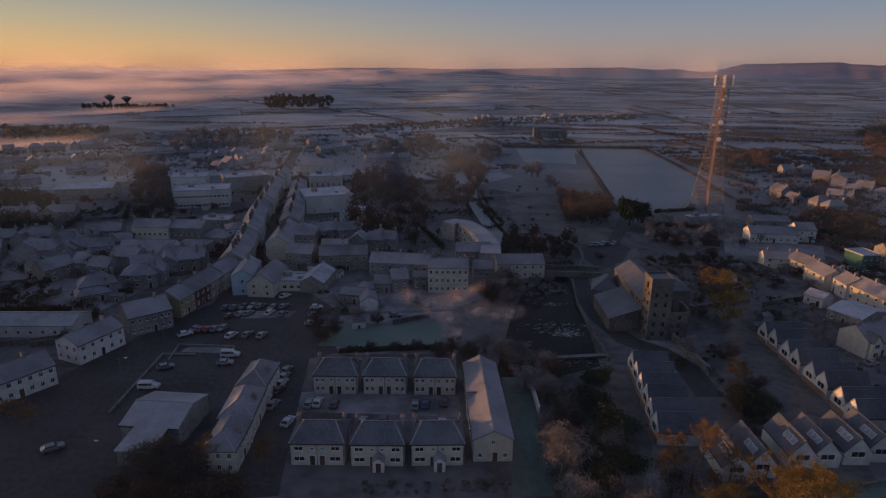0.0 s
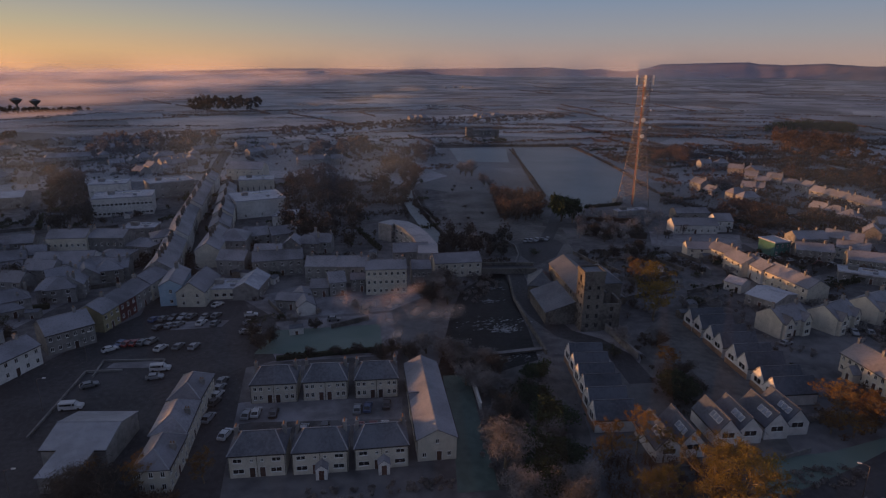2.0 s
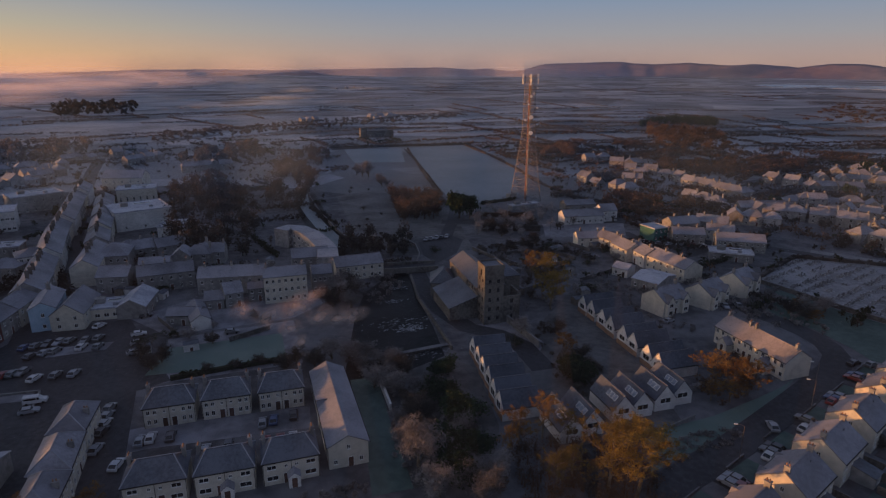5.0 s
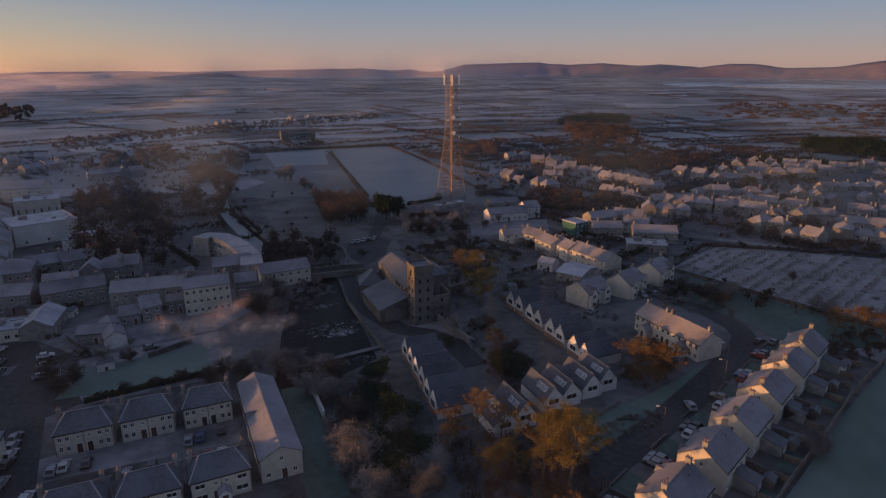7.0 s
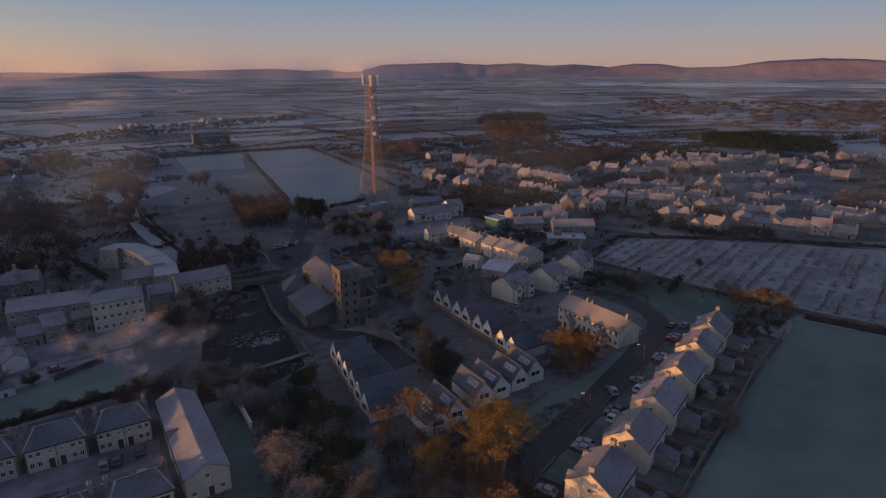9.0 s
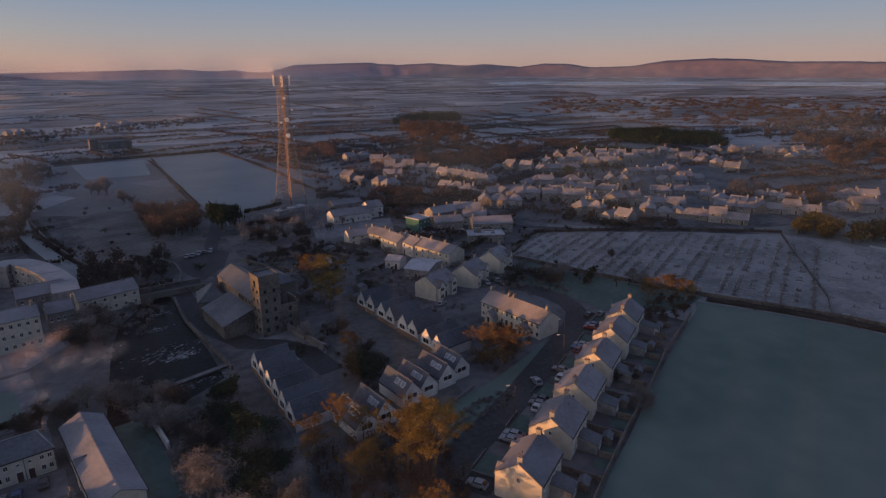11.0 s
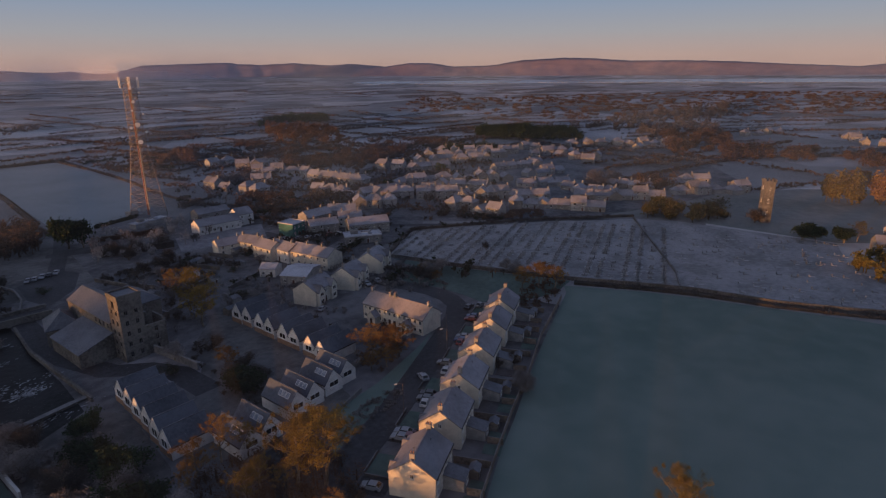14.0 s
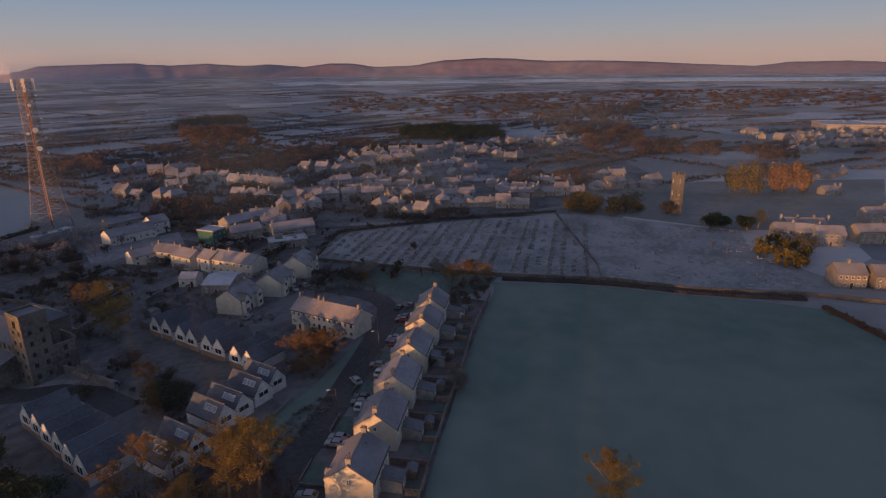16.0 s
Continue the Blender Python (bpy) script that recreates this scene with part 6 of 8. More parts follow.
house(-52.7, 197.3, 0.9, 12.5, 9.0, 3.6, 3.6, kind="flat", wall=M_CREAM, roof=M_ROOFW, n=5, floors=1, doors=0, ww=1.4, label="low flat-roofed cream shop front", name="shop", category="shop")
house(-44.5, 198.3, 84.1, 14.6, 8.5, 4.0, 6.4, wall=M_GREYR, roof=M_ROOFW, n=3, floors=1, label="grey store with a frosted roof", name="store", category="store")
# houses behind the car park
house(1.8, 197.4, 1.2, 14.0, 9.0, 9.2, 11.2, wall=M_CREAM, n=7, floors=3, doors=0, chim=((-6, 0), (6, 0)), label="cream three-storey block with rows of windows", name="apartment_block", category="apartments")
house(28.8, 214.0, 5.1, 17.9, 10.0, 5.6, 8.0, wall=M_CREAM, n=6, doors=0, label="cream riverside house with a long slate roof")
house(-38.8, 219.9, 7.8, 18.4, 9.0, 6.2, 8.8, wall=M_GREYR, n=6, chim=((-7, 0), (0, 0), (7, 0)), label="grey terrace with chimneys behind the square")
house(-15.8, 210.1, -6.0, 22.1, 9.0, 6.4, 9.0, wall=M_GREYR, n=7, chim=((-9, 0), (0, 0), (9, 0)), label="grey slated terrace seen from its back")
house(-43.7, 229.3, 1.1, 10.5, 8.0, 6.2, 8.6, wall=M_GREYR, n=4, chim=((3, 0),), label="grey slated house on a back street")
house(14.4, 203.1, 0.8, 6.8, 9.0, 7.0, 9.0, wall=M_GREYR, n=4, doors=0, chim=((4, 0),), label="grey slated riverside house")
house(-15.5, 196.4, 13.1, 5.7, 7.5, 5.0, 7.6, wall=M_GREYR, n=2, label="small grey gabled house in a yard")
house(-25.0, 183.2, -77.3, 14.1, 5.5, 3.2, 5.0, wall=M_WHITE, n=2, floors=1, label="small white outbuilding in a yard", name="outbuilding", category="outbuilding")
house(-21.0, 195.1, 1.0, 6.0, 6.0, 3.2, 4.4, kind="mono", wall=M_GREYR, roof=M_SLATE, n=2, floors=1, label="low slated outbuilding in a yard", name="outbuilding", category="outbuilding")
house(-28.5, 184.1, -11.1, 9.9, 6.0, 3.4, 5.0, wall=M_GREYR, roof=M_SLATE, n=3, floors=1, label="low slated workshop in a yard", name="outbuilding", category="outbuilding")
house(-8.0, 199.1, 1.1, 5.0, 6.0, 4.6, 6.0, wall=M_GREYR, n=2, label="small grey back house")
house(-55.3, 222.2, -7.2, 10.4, 10.0, 6.0, 8.6, wall=M_GREYR, n=3, chim=((4, 0),), label="grey corner house on the main street")
# the main street
house(-78.6, 214.3, 96.5, 18.5, 9.0, 7.2, 10.2, wall=M_GREYR, n=4, chim_mat=M_STONE_D, chim=((4.4, 0, 2.4), (0, 0, 2.4), (-4.4, 0, 2.4)), label="grey terrace house on the main street", group="main street terraces")
house(-82.9, 236.9, 101.2, 22.2, 9.0, 6.4, 9.3, wall=M_CREAM, n=4, chim_mat=M_STONE_D, chim=((4.4, 0, 2.4), (0, 0, 2.4), (-4.4, 0, 2.4)), label="cream terrace house on the main street", group="main street terraces")
house(-85.6, 255.6, 101.4, 20.7, 9.0, 7.7, 10.8, wall=M_WHITE, n=4, chim_mat=M_STONE_D, chim=((4.4, 0, 2.4), (0, 0, 2.4), (-4.4, 0, 2.4)), label="white terrace house on the main street", group="main street terraces")
house(-90.4, 278.1, 100.7, 21.6, 9.0, 7.2, 10.2, wall=M_GREYR, n=4, chim_mat=M_STONE_D, chim=((4.4, 0, 2.4), (0, 0, 2.4), (-4.4, 0, 2.4)), label="grey terrace house on the main street", group="main street terraces")
house(-95.0, 302.0, 98.4, 20.4, 9.0, 6.4, 9.3, wall=M_CREAM, n=4, chim_mat=M_STONE_D, chim=((4.4, 0, 2.4), (0, 0, 2.4), (-4.4, 0, 2.4)), label="cream terrace house on the main street", group="main street terraces")
house(-96.0, 315.5, 99.3, 22.8, 9.0, 7.7, 10.8, wall=M_WHITE, n=4, chim_mat=M_STONE_D, chim=((4.4, 0, 2.4), (0, 0, 2.4), (-4.4, 0, 2.4)), label="white terrace house on the main street", group="main street terraces")
house(-100.6, 341.9, 99.2, 26.2, 9.0, 7.2, 10.2, wall=M_GREYR, n=4, chim_mat=M_STONE_D, chim=((4.4, 0, 2.4), (0, 0, 2.4), (-4.4, 0, 2.4)), label="grey terrace house on the main street", group="main street terraces")
house(-106.0, 371.4, 99.0, 26.1, 9.0, 6.4, 9.3, wall=M_CREAM, n=4, chim_mat=M_STONE_D, chim=((4.4, 0, 2.4), (0, 0, 2.4), (-4.4, 0, 2.4)), label="cream terrace house on the main street", group="main street terraces")
house(-107.1, 386.6, 97.7, 23.9, 9.0, 7.7, 10.8, wall=M_WHITE, n=4, chim_mat=M_STONE_D, chim=((4.4, 0, 2.4), (0, 0, 2.4), (-4.4, 0, 2.4)), label="white terrace house on the main street", group="main street terraces")
house(-67.9, 241.6, 94.0, 28.7, 9.0, 7.0, 10.0, wall=M_CREAM, n=4, chim_mat=M_STONE_D, chim=((4.4, 0, 2.4), (0, 0, 2.4), (-4.4, 0, 2.4)), label="cream terrace house on the main street", group="main street terraces")
house(-73.7, 277.6, 99.5, 24.7, 9.0, 6.2, 9.0, wall=M_GREYR, n=4, chim_mat=M_STONE_D, chim=((4.4, 0, 2.4), (0, 0, 2.4), (-4.4, 0, 2.4)), label="grey terrace house on the main street", group="main street terraces")
house(-76.6, 295.8, 99.3, 22.8, 9.0, 7.4, 10.6, wall=M_CREAM, n=4, chim_mat=M_STONE_D, chim=((4.4, 0, 2.4), (0, 0, 2.4), (-4.4, 0, 2.4)), label="cream terrace house on the main street", group="main street terraces")
house(-82.1, 323.5, 99.8, 23.5, 9.0, 7.0, 10.0, wall=M_GREYR, n=4, chim_mat=M_STONE_D, chim=((4.4, 0, 2.4), (0, 0, 2.4), (-4.4, 0, 2.4)), label="grey terrace house on the main street", group="main street terraces")
house(-88.4, 354.4, 100.2, 23.8, 9.0, 6.2, 9.0, wall=M_CREAM, n=4, chim_mat=M_STONE_D, chim=((4.4, 0, 2.4), (0, 0, 2.4), (-4.4, 0, 2.4)), label="cream terrace house on the main street", group="main street terraces")
house(-61.4, 248.9, 1.0, 11.9, 15.0, 6.6, 10.0, kind="hip", wall=M_GREYR, n=5, label="large grey house with a hipped slate roof")
house(-91.2, 425.6, -10.4, 24.9, 14.0, 8.0, 12.0, wall=M_CREAM, n=5, label="tall cream house closing the main street")
house(-90.5, 253.0, 26.3, 11.5, 10.0, 7.0, 9.0, kind="hip", wall=M_WHITE, n=5, ww=1.2, wh=1.9, label="white corner house with tall dark windows")
house(-125.1, 246.8, 1.5, 15.0, 10.0, 9.0, 11.5, wall=M_CREAM, n=7, chim=((-8, 0), (0, 0), (8, 0)), label="cream terrace with tall windows and chimneys")
house(-110.5, 248.1, -5.9, 15.5, 10.0, 8.6, 11.0, wall=M_GREYR, n=6, chim=((-6, 0), (6, 0)), label="grey terrace with a slate roof")
house(-107.1, 271.5, 1.3, 13.4, 9.0, 6.0, 6.0, kind="flat", wall=M_GREYR, roof=M_ROOFW, n=4, doors=0, label="flat-roofed building with frost on top", name="flat_building", category="building")
house(-116.7, 224.9, 1.1, 20.7, 12.0, 5.6, 8.6, wall=M_WHITE, n=6, faces="fb", label="white house with a broad slate roof")
house(-102.8, 231.9, -6.6, 12.2, 12.0, 5.0, 7.0, kind="hip", wall=M_GREYR, n=3, label="grey slated house in the town")
house(-97.3, 247.7, -15.3, 12.9, 12.0, 5.0, 7.0, kind="hip", wall=M_GREYR, n=3, label="grey slated house in the town")
# the large modern buildings in the town
house(-135.2, 326.1, 14.8, 28.2, 18.0, 9.5, 9.5, kind="flat", wall=M_WHITE, roof=M_ROOFW, n=14, floors=2, doors=0, ww=1.4, label="long white flat-roofed building with rows of windows", name="flat_building", category="building")
house(-154.5, 356.0, 13.7, 19.5, 16.0, 11.0, 11.0, kind="flat", wall=M_WHITE, roof=M_ROOFW, n=5, floors=2, doors=0, label="white flat-roofed block with frost on top", name="flat_building", category="building")
house(-127.0, 371.9, 32.0, 24.9, 16.0, 9.0, 9.0, kind="flat", wall=M_GREYR, roof=M_ROOFW, n=6, floors=2, doors=0, label="grey flat-roofed building with frost on top", name="flat_building", category="building")
house(-65.6, 321.4, 22.2, 25.4, 24.0, 9.0, 9.0, kind="flat", wall=M_WHITE, roof=M_ROOFW, n=3, floors=1, doors=0, label="large white hall with a frosted flat roof", name="flat_building", category="building")
house(-75.9, 376.3, 7.6, 20.4, 14.0, 9.0, 9.0, kind="flat", wall=M_CREAM, roof=M_ROOFW, n=6, floors=1, doors=0, wh=4, label="cream flat-roofed hall with tall windows", name="flat_building", category="building")
house(-44.6, 291.7, -10.6, 11.9, 14.0, 6.0, 6.0, kind="flat", wall=M_WHITE, roof=M_ROOFW, n=3, floors=1, doors=0, label="low white flat-roofed annex", name="flat_building", category="building")
house(-210.9, 344.8, 14.9, 30.3, 18.0, 6.0, 8.0, wall=M_GREYR, roof=M_ROOFW, n=8, floors=1, doors=0, label="long grey hall with a frosted roof", name="low_hall", category="hall")
house(12.0, 226.7, 1.2, 13.9, 8.0, 6.0, 8.6, wall=M_GREYR, n=5, doors=0, label="grey slated riverside house")
curved_building([(2.2, 260.3), (6.1, 264.3), (10.1, 261.4), (14.1, 252.7), (17.0, 240.0), (19.0, 226.2), (18.1, 214.4)], 8.0, 7.8)
# the gabled houses, first row
gabled_row(53.3, 137.1, -2, 9.0, 5.5, (2.4, 1.9))
gabled_row(52.8, 131.7, -2, 9.0, 5.5, (2.4, 1.9))
gabled_row(52.1, 126.0, -2, 9.0, 5.5, (2.4, 1.9))
gabled_row(51.6, 120.6, -2, 9.0, 5.5, (2.4, 1.9))
gabled_row(50.6, 114.7, -2, 9.0, 5.5, (2.4, 1.9))
gabled_row(49.9, 109.2, -2, 9.0, 5.5, (2.4, 1.9))
# the gabled houses, second row
gabled_row(98.3, 157.2, 0, 10.5, 5.1, (2.6, 1.5))
gabled_row(98.6, 152.4, 0, 10.5, 5.1, (2.6, 1.5))
gabled_row(98.0, 145.0, 0, 10.5, 5.1, (2.6, 1.5))
gabled_row(97.8, 140.0, 0, 10.5, 5.1, (2.6, 1.5))
gabled_row(97.5, 132.9, 0, 10.5, 5.1, (2.6, 1.5))
gabled_row(97.5, 128.0, 0, 10.5, 5.1, (2.6, 1.5))
gabled_row(96.9, 120.6, 0, 10.5, 5.1, (2.6, 1.5))
gabled_row(96.6, 115.4, 0, 10.5, 5.1, (2.6, 1.5))
# the gabled houses, third row, with rooflights
gabled_c(56.5, 100.5)
gabled_c(62.0, 101.5)
gabled_c(71.4, 104.5)
gabled_c(76.5, 104.8)
gabled_c(83.2, 105.8)
gabled_c(88.6, 106.8)
# the terrace with the lit roof, its sunlit tone put into the slate colour
terrace = house(124.5, 116.3, -88, 24.0, 8.6, 5.0, 7.8, wall=M_CREAM, roof=M_SLATE_SUN, n=12, doors=2, chim=((-11.5, 0), (-4, 0), (-2, 0), (11, 0)), label="cream two-storey terrace with a frosted slate roof")
for px in (-6.5, 6.5):
    entry = part("porch", shared("terrace_porch", lambda: body(2.6, 3.2, 2.5, 4.0, "gable").mesh("porch", M_CREAM)), terrace, pose(px, -5.4, 0, 0, 0, 90))
    part("porch_roof", shared("terrace_porch_roof", lambda: gable_roof(2.6, 3.2, 2.5, 4.0, 0.2).mesh("porch_roof", M_SLATE)), entry)
    part("door", door_mesh(), entry, pose(-1.3, 0, 0.05, 0, 0, -90))
# the row of semi-detached houses
row_house(71.7, 63.0)
row_house(87.1, 68.9)
row_house(101.9, 75.0)
row_house(117.3, 81.3)
row_house(132.7, 87.4)
row_house(146.5, 93.3)
# the three semi-detached houses by the bend
bend_house(120.8, 152.9, 16)
bend_house(138.2, 154.4, 24)
bend_house(156.8, 160.4, 25)
# cottages along the upper road
house(146.4, 183.0, -82.4, 20.4, 9.0, 5.4, 8.0, wall=M_CREAM, n=6, chim=((4, 0), (-4, 0)), label="cream two-storey row of houses with lit slates")
house(141.1, 206.3, -90.0, 12.0, 8.0, 5.2, 7.6, wall=M_CREAM, n=3, chim=((4, 0), (-4, 0)), label="pale terrace house with a lit roof")
house(143.9, 198.2, -92.6, 13.1, 8.0, 5.2, 7.6, wall=M_WHITE, n=3, chim=((4, 0), (-4, 0)), label="white gabled terrace house")
house(135.1, 227.4, -13.2, 11.8, 8.0, 4.2, 6.4, wall=M_CREAM, n=3, chim=((4, 0), (-4, 0)), label="low pale cottage with chimneys")
house(142.1, 220.9, -74.9, 10.4, 8.0, 4.8, 7.0, wall=M_CREAM, n=3, chim=((4, 0), (-4, 0)), label="pale cottage in a terrace")
house(131.1, 173.3, -61.9, 10.2, 14.0, 3.6, 5.0, wall=M_GREYR, roof=M_ROOFW, n=3, floors=1, label="broad low workshop with a frosted roof", name="workshop", category="workshop")
house(127.8, 187.5, -58.1, 6.2, 7.0, 3.2, 4.6, wall=M_WHITE, roof=M_ROOFW, n=2, floors=1, label="small white bungalow with a frosted roof", name="bungalow", category="bungalow")
house(152.7, 266.1, -5.9, 21.5, 9.0, 4.2, 6.8, wall=M_WHITE, n=7, floors=1, label="long white single-storey house")
house(168.1, 267.9, -3.3, 8.6, 9.0, 5.6, 8.4, wall=M_WHITE, n=2, gwin=(("l", 1, 1.2, 5),), label="white gabled house by the mast")
house(164.6, 291.5, -3.2, 17.8, 9.0, 4.0, 6.0, wall=M_GREYR, n=5, floors=1, label="low grey house by the mast")
house(194.8, 202.5, -29.7, 19.8, 9.0, 5.0, 7.6, wall=M_GREYR, n=9, chim=((-9, 0),), label="long grey two-storey building with a frosted roof")
house(181.8, 192.6, -35.8, 16.4, 8.0, 3.4, 3.4, kind="flat", wall=M_GREYR, roof=M_ROOFW, n=4, floors=1, label="low flat-roofed store with a frosted roof", name="store", category="store")
house(169.9, 228.6, 9.1, 8.2, 9.0, 6.0, 6.0, kind="flat", wall=M_GREEN, roof=M_ROOFW, n=3, doors=0, label="sea-green clad shop building", name="shop", category="shop")
house(189.0, 234.3, -2.8, 14.5, 9.0, 5.6, 8.2, wall=M_GREYR, n=4, chim=((4, 0), (-4, 0)), label="grey slated house on the upper road")
house(205.5, 232.3, -44.4, 14.4, 9.0, 5.6, 8.2, wall=M_GREYR, n=4, chim=((4, 0), (-4, 0)), label="grey slated house on the upper road")
house(181.3, 219.7, -23.5, 14.1, 8.0, 4.6, 7.0, wall=M_GREYR, n=4, chim=((4, 0), (-4, 0)), label="grey cottage on the upper road")
house(199.0, 219.2, -40.9, 11.9, 8.0, 5.0, 7.4, wall=M_CREAM, n=4, chim=((4, 0), (-4, 0)), label="pale house with a lit gable")
# trees and shrubs near the camera
tree("gold", 59.5, 76.5, 18, 1.0)
tree("gold", 55.5, 79.5, 17.5, 0.9)
tree("autumn", 53.6, 80.6, 7, 1.1)
tree("autumn", 45.0, 96.6, 10.2, 0.95)
tree("autumn", 51.0, 98.3, 11.5, 0.8)
tree("olive", 46.3, 82.8, 10, 0.9)
tree("olive", 50.8, 84.3, 8, 1.0)
tree("olive", 55.5, 95.6, 8.6, 1.0)
tree("bare", 23.6, 96.8, 11, 1.0)
tree("bare", 32.1, 84.7, 8, 1)
tree("dark", 34.8, 112.8, 5, 1.1)
tree("dark", 29.4, 112.6, 5, 1.1)
tree("dark", 26.5, 121.5, 4, 1.2)
tree("autumn", 102.2, 106.4, 10.5, 1.3)
tree("autumn", 107.6, 104.6, 7.5, 1.5)
tree("autumn", 104.6, 109.2, 7.2, 1.5)
tree("autumn", 100.5, 99.6, 7, 1.4)
tree("autumn", 96.5, 101.4, 6, 1.5)
tree("autumn", 105.4, 100.6, 6, 1.4)
tree("autumn", 106.8, 101.2, 10.5, 1.3)
tree("gold", 88.5, 172.0, 17, 1.1)
tree("gold", 85.0, 163.0, 14, 1.15)
tree("autumn", 91.8, 193.4, 12, 0.8)
tree("autumn", 73.5, 131.5, 7.5, 1.3)
tree("ever", 71.0, 117.4, 6, 1.5)
tree("ever", 70.9, 121.7, 6, 1.5)
tree("dark", 75.4, 121.4, 5, 1.3)
tree("ever", 94.0, 290.0, 16, 0.75)
tree("ever", 99.0, 287.0, 13, 0.7)
tree("dark", 101.3, 262.6, 7, 1.2)
tree("dark", 110.3, 258.8, 7, 1.2)
tree("dark", 121.6, 259.9, 7, 1.2)
tree("dark", 102.5, 250.8, 7, 1.2)
tree("gold", 86.0, 19.2, 14.5, 0.8)
tree("bare", 110.3, 64.3, 5, 1.1)
tree("bare", 113.0, 65.2, 5, 1.1)
tree("dark", 121.1, 73.6, 4, 1)
tree("dark", 117.5, 75.6, 4, 1)
tree("autumn", -44.6, 98.5, 8, 0.9)
tree("autumn", -44.4, 95.1, 8, 0.9)
tree("autumn", -33.8, 97.7, 7, 1.1)
tree("dark", -52.0, 95.1, 8, 1.2)
tree("dark", -56.3, 95.1, 8, 1.2)
tree("dark", -48.1, 93.5, 8, 1.2)
tree("autumn", -53.6, 97.6, 7, 0.8)
tree("dark", -33.6, 153.7, 6, 1.1)
tree("dark", -37.6, 161.3, 6, 1.1)
tree("dark", -31.9, 157.5, 6, 1.1)
tree("dark", 7.2, 143.9, 6, 1.1)
tree("dark", 2.6, 147.1, 6, 1.1)
tree("dark", -0.4, 143.8, 6, 1.1)
tree("bare", 16.3, 144.0, 6, 1.2)
tree("bare", 20.5, 140.8, 6, 1.2)
tree("bare", 12.0, 147.2, 6, 1.2)
tree("dark", 16.4, 184.2, 8, 1.2)
tree("dark", 21.7, 189.4, 8, 1.2)
tree("dark", 24.8, 200.6, 8, 1.2)
tree("dark", -13.0, 148.6, 3, 1.5)
tree("dark", -6.8, 149.8, 3, 1.5)
tree("dark", -19.3, 148.6, 3, 1.5)
tree("dark", 104.7, 227.9, 6, 1.2)
tree("dark", 112.6, 235.5, 6, 1.2)
tree("dark", 97.8, 227.8, 6, 1.2)
tree("dark", 72.4, 127.1, 5, 1.2)
tree("dark", 77.9, 129.8, 5, 1.2)
tree("autumn", 430.1, 24.4, 17, 0.95)
tree("autumn", 428.2, 20.0, 17, 0.95)
tree("autumn", 429.9, 9.5, 17, 0.95)
tree("autumn", 430.3, -2.1, 17, 0.95)
tree("autumn", 430.0, 5.7, 13, 1.1)
tree("autumn", 439.8, 19.2, 13, 1.1)
tree("autumn", 439.2, -6.6, 14, 1.1)
tree("ever", 301.1, 32.9, 8, 1.2)
tree("ever", 306.0, 28.6, 8, 1.2)
tree("ever", 306.5, 17.5, 8, 1.2)
tree("olive", 312.6, 13.1, 10, 1.2)
tree("dark", 323.0, 56.9, 8, 1.1)
tree("olive", 277.8, -4.2, 8, 1.2)
tree("olive", 275.7, -8.3, 8, 1.2)
tree("dark", 228.4, 241.4, 7, 1.1)
tree("dark", 263.7, 220.5, 7, 1.1)
tree("dark", 321.6, 233.7, 7, 1.1)
tree("dark", 349.0, 233.7, 7, 1.1)
tree("dark", 203.6, 138.5, 5, 0.8)
tree("ever", 274.3, 262.8, 9, 0.9)
tree("ever", 345.6, 277.6, 9, 0.9)
tree("dark", -104.5, 149.3, 5, 1.2)
tree("dark", -107.2, 166.5, 5, 1.2)
tree("dark", -116.2, 210.6, 5, 1.2)
tree("dark", -136.4, 223.8, 5, 1.2)
tree("autumn", -93.6, 111.4, 6, 1.3)
tree("autumn", -87.4, 109.4, 6, 1.3)
tree("dark", -127.9, 210.4, 10, 1)
tree("dark", -180.3, 338.8, 10, 1)
tree("dark", -199.1, 391.5, 10, 1)
tree("dark", 158.0, 139.1, 6, 1.3)
tree("dark", 159.2, 132.9, 6, 1.3)
tree("autumn", 158.9, 130.3, 5, 1.3)
tree("autumn", 162.9, 139.9, 5, 1.3)
tree("bare", 20.5, 129.2, 6, 1)
tree("bare", 24.6, 137.8, 6, 1)
tree("bush", 63.0, 141.7, 3, 1.2)
tree("bush", 80.6, 103.5, 3, 1.2)
tree("bush", 86.0, 104.1, 3, 1.2)
for x, y, h in ((176.5, 97, 9.5), (179.5, 92.5, 9), (172.5, 101.5, 7), (181.5, 98, 8.5), (178, 104, 7)):
    tree("autumn", x, y, h, 1.35)
for x, y, h in ((183.5, 112, 5.5), (186, 117, 4.5), (166, 138, 6), (171, 137, 5)):
    tree("bare", x, y, h, 1.3)
# suburbs
suburb(339.7, 337.8, 347.1, 313.5, 4, -73)
suburb(336.2, 300.6, 364.9, 287.9, 6, -22, low=0)
suburb(370.4, 321.0, 423.4, 283.7, 9, -33, low=0)
suburb(402.7, 343.4, 452.1, 285.1, 8, -47, low=0)
suburb(433.6, 351.7, 476.9, 288.6, 7, -53, low=0)
suburb(388.3, 255.4, 433.9, 240.6, 5, -16)
suburb(335.4, 206.4, 361.8, 178.1, 5, -46)
suburb(294.5, 247.1, 308.5, 210.8, 6, -67)
suburb(255.6, 249.8, 282.4, 218.2, 7, -48)
suburb(229.1, 243.2, 244.6, 229.8, 3, -39)
suburb(259.8, 200.5, 261.2, 167.4, 4, -87)
suburb(282.7, 177.2, 303.2, 132.1, 7, -64)
suburb(326.8, 156.7, 348.9, 112.9, 7, -62, low=0.8)
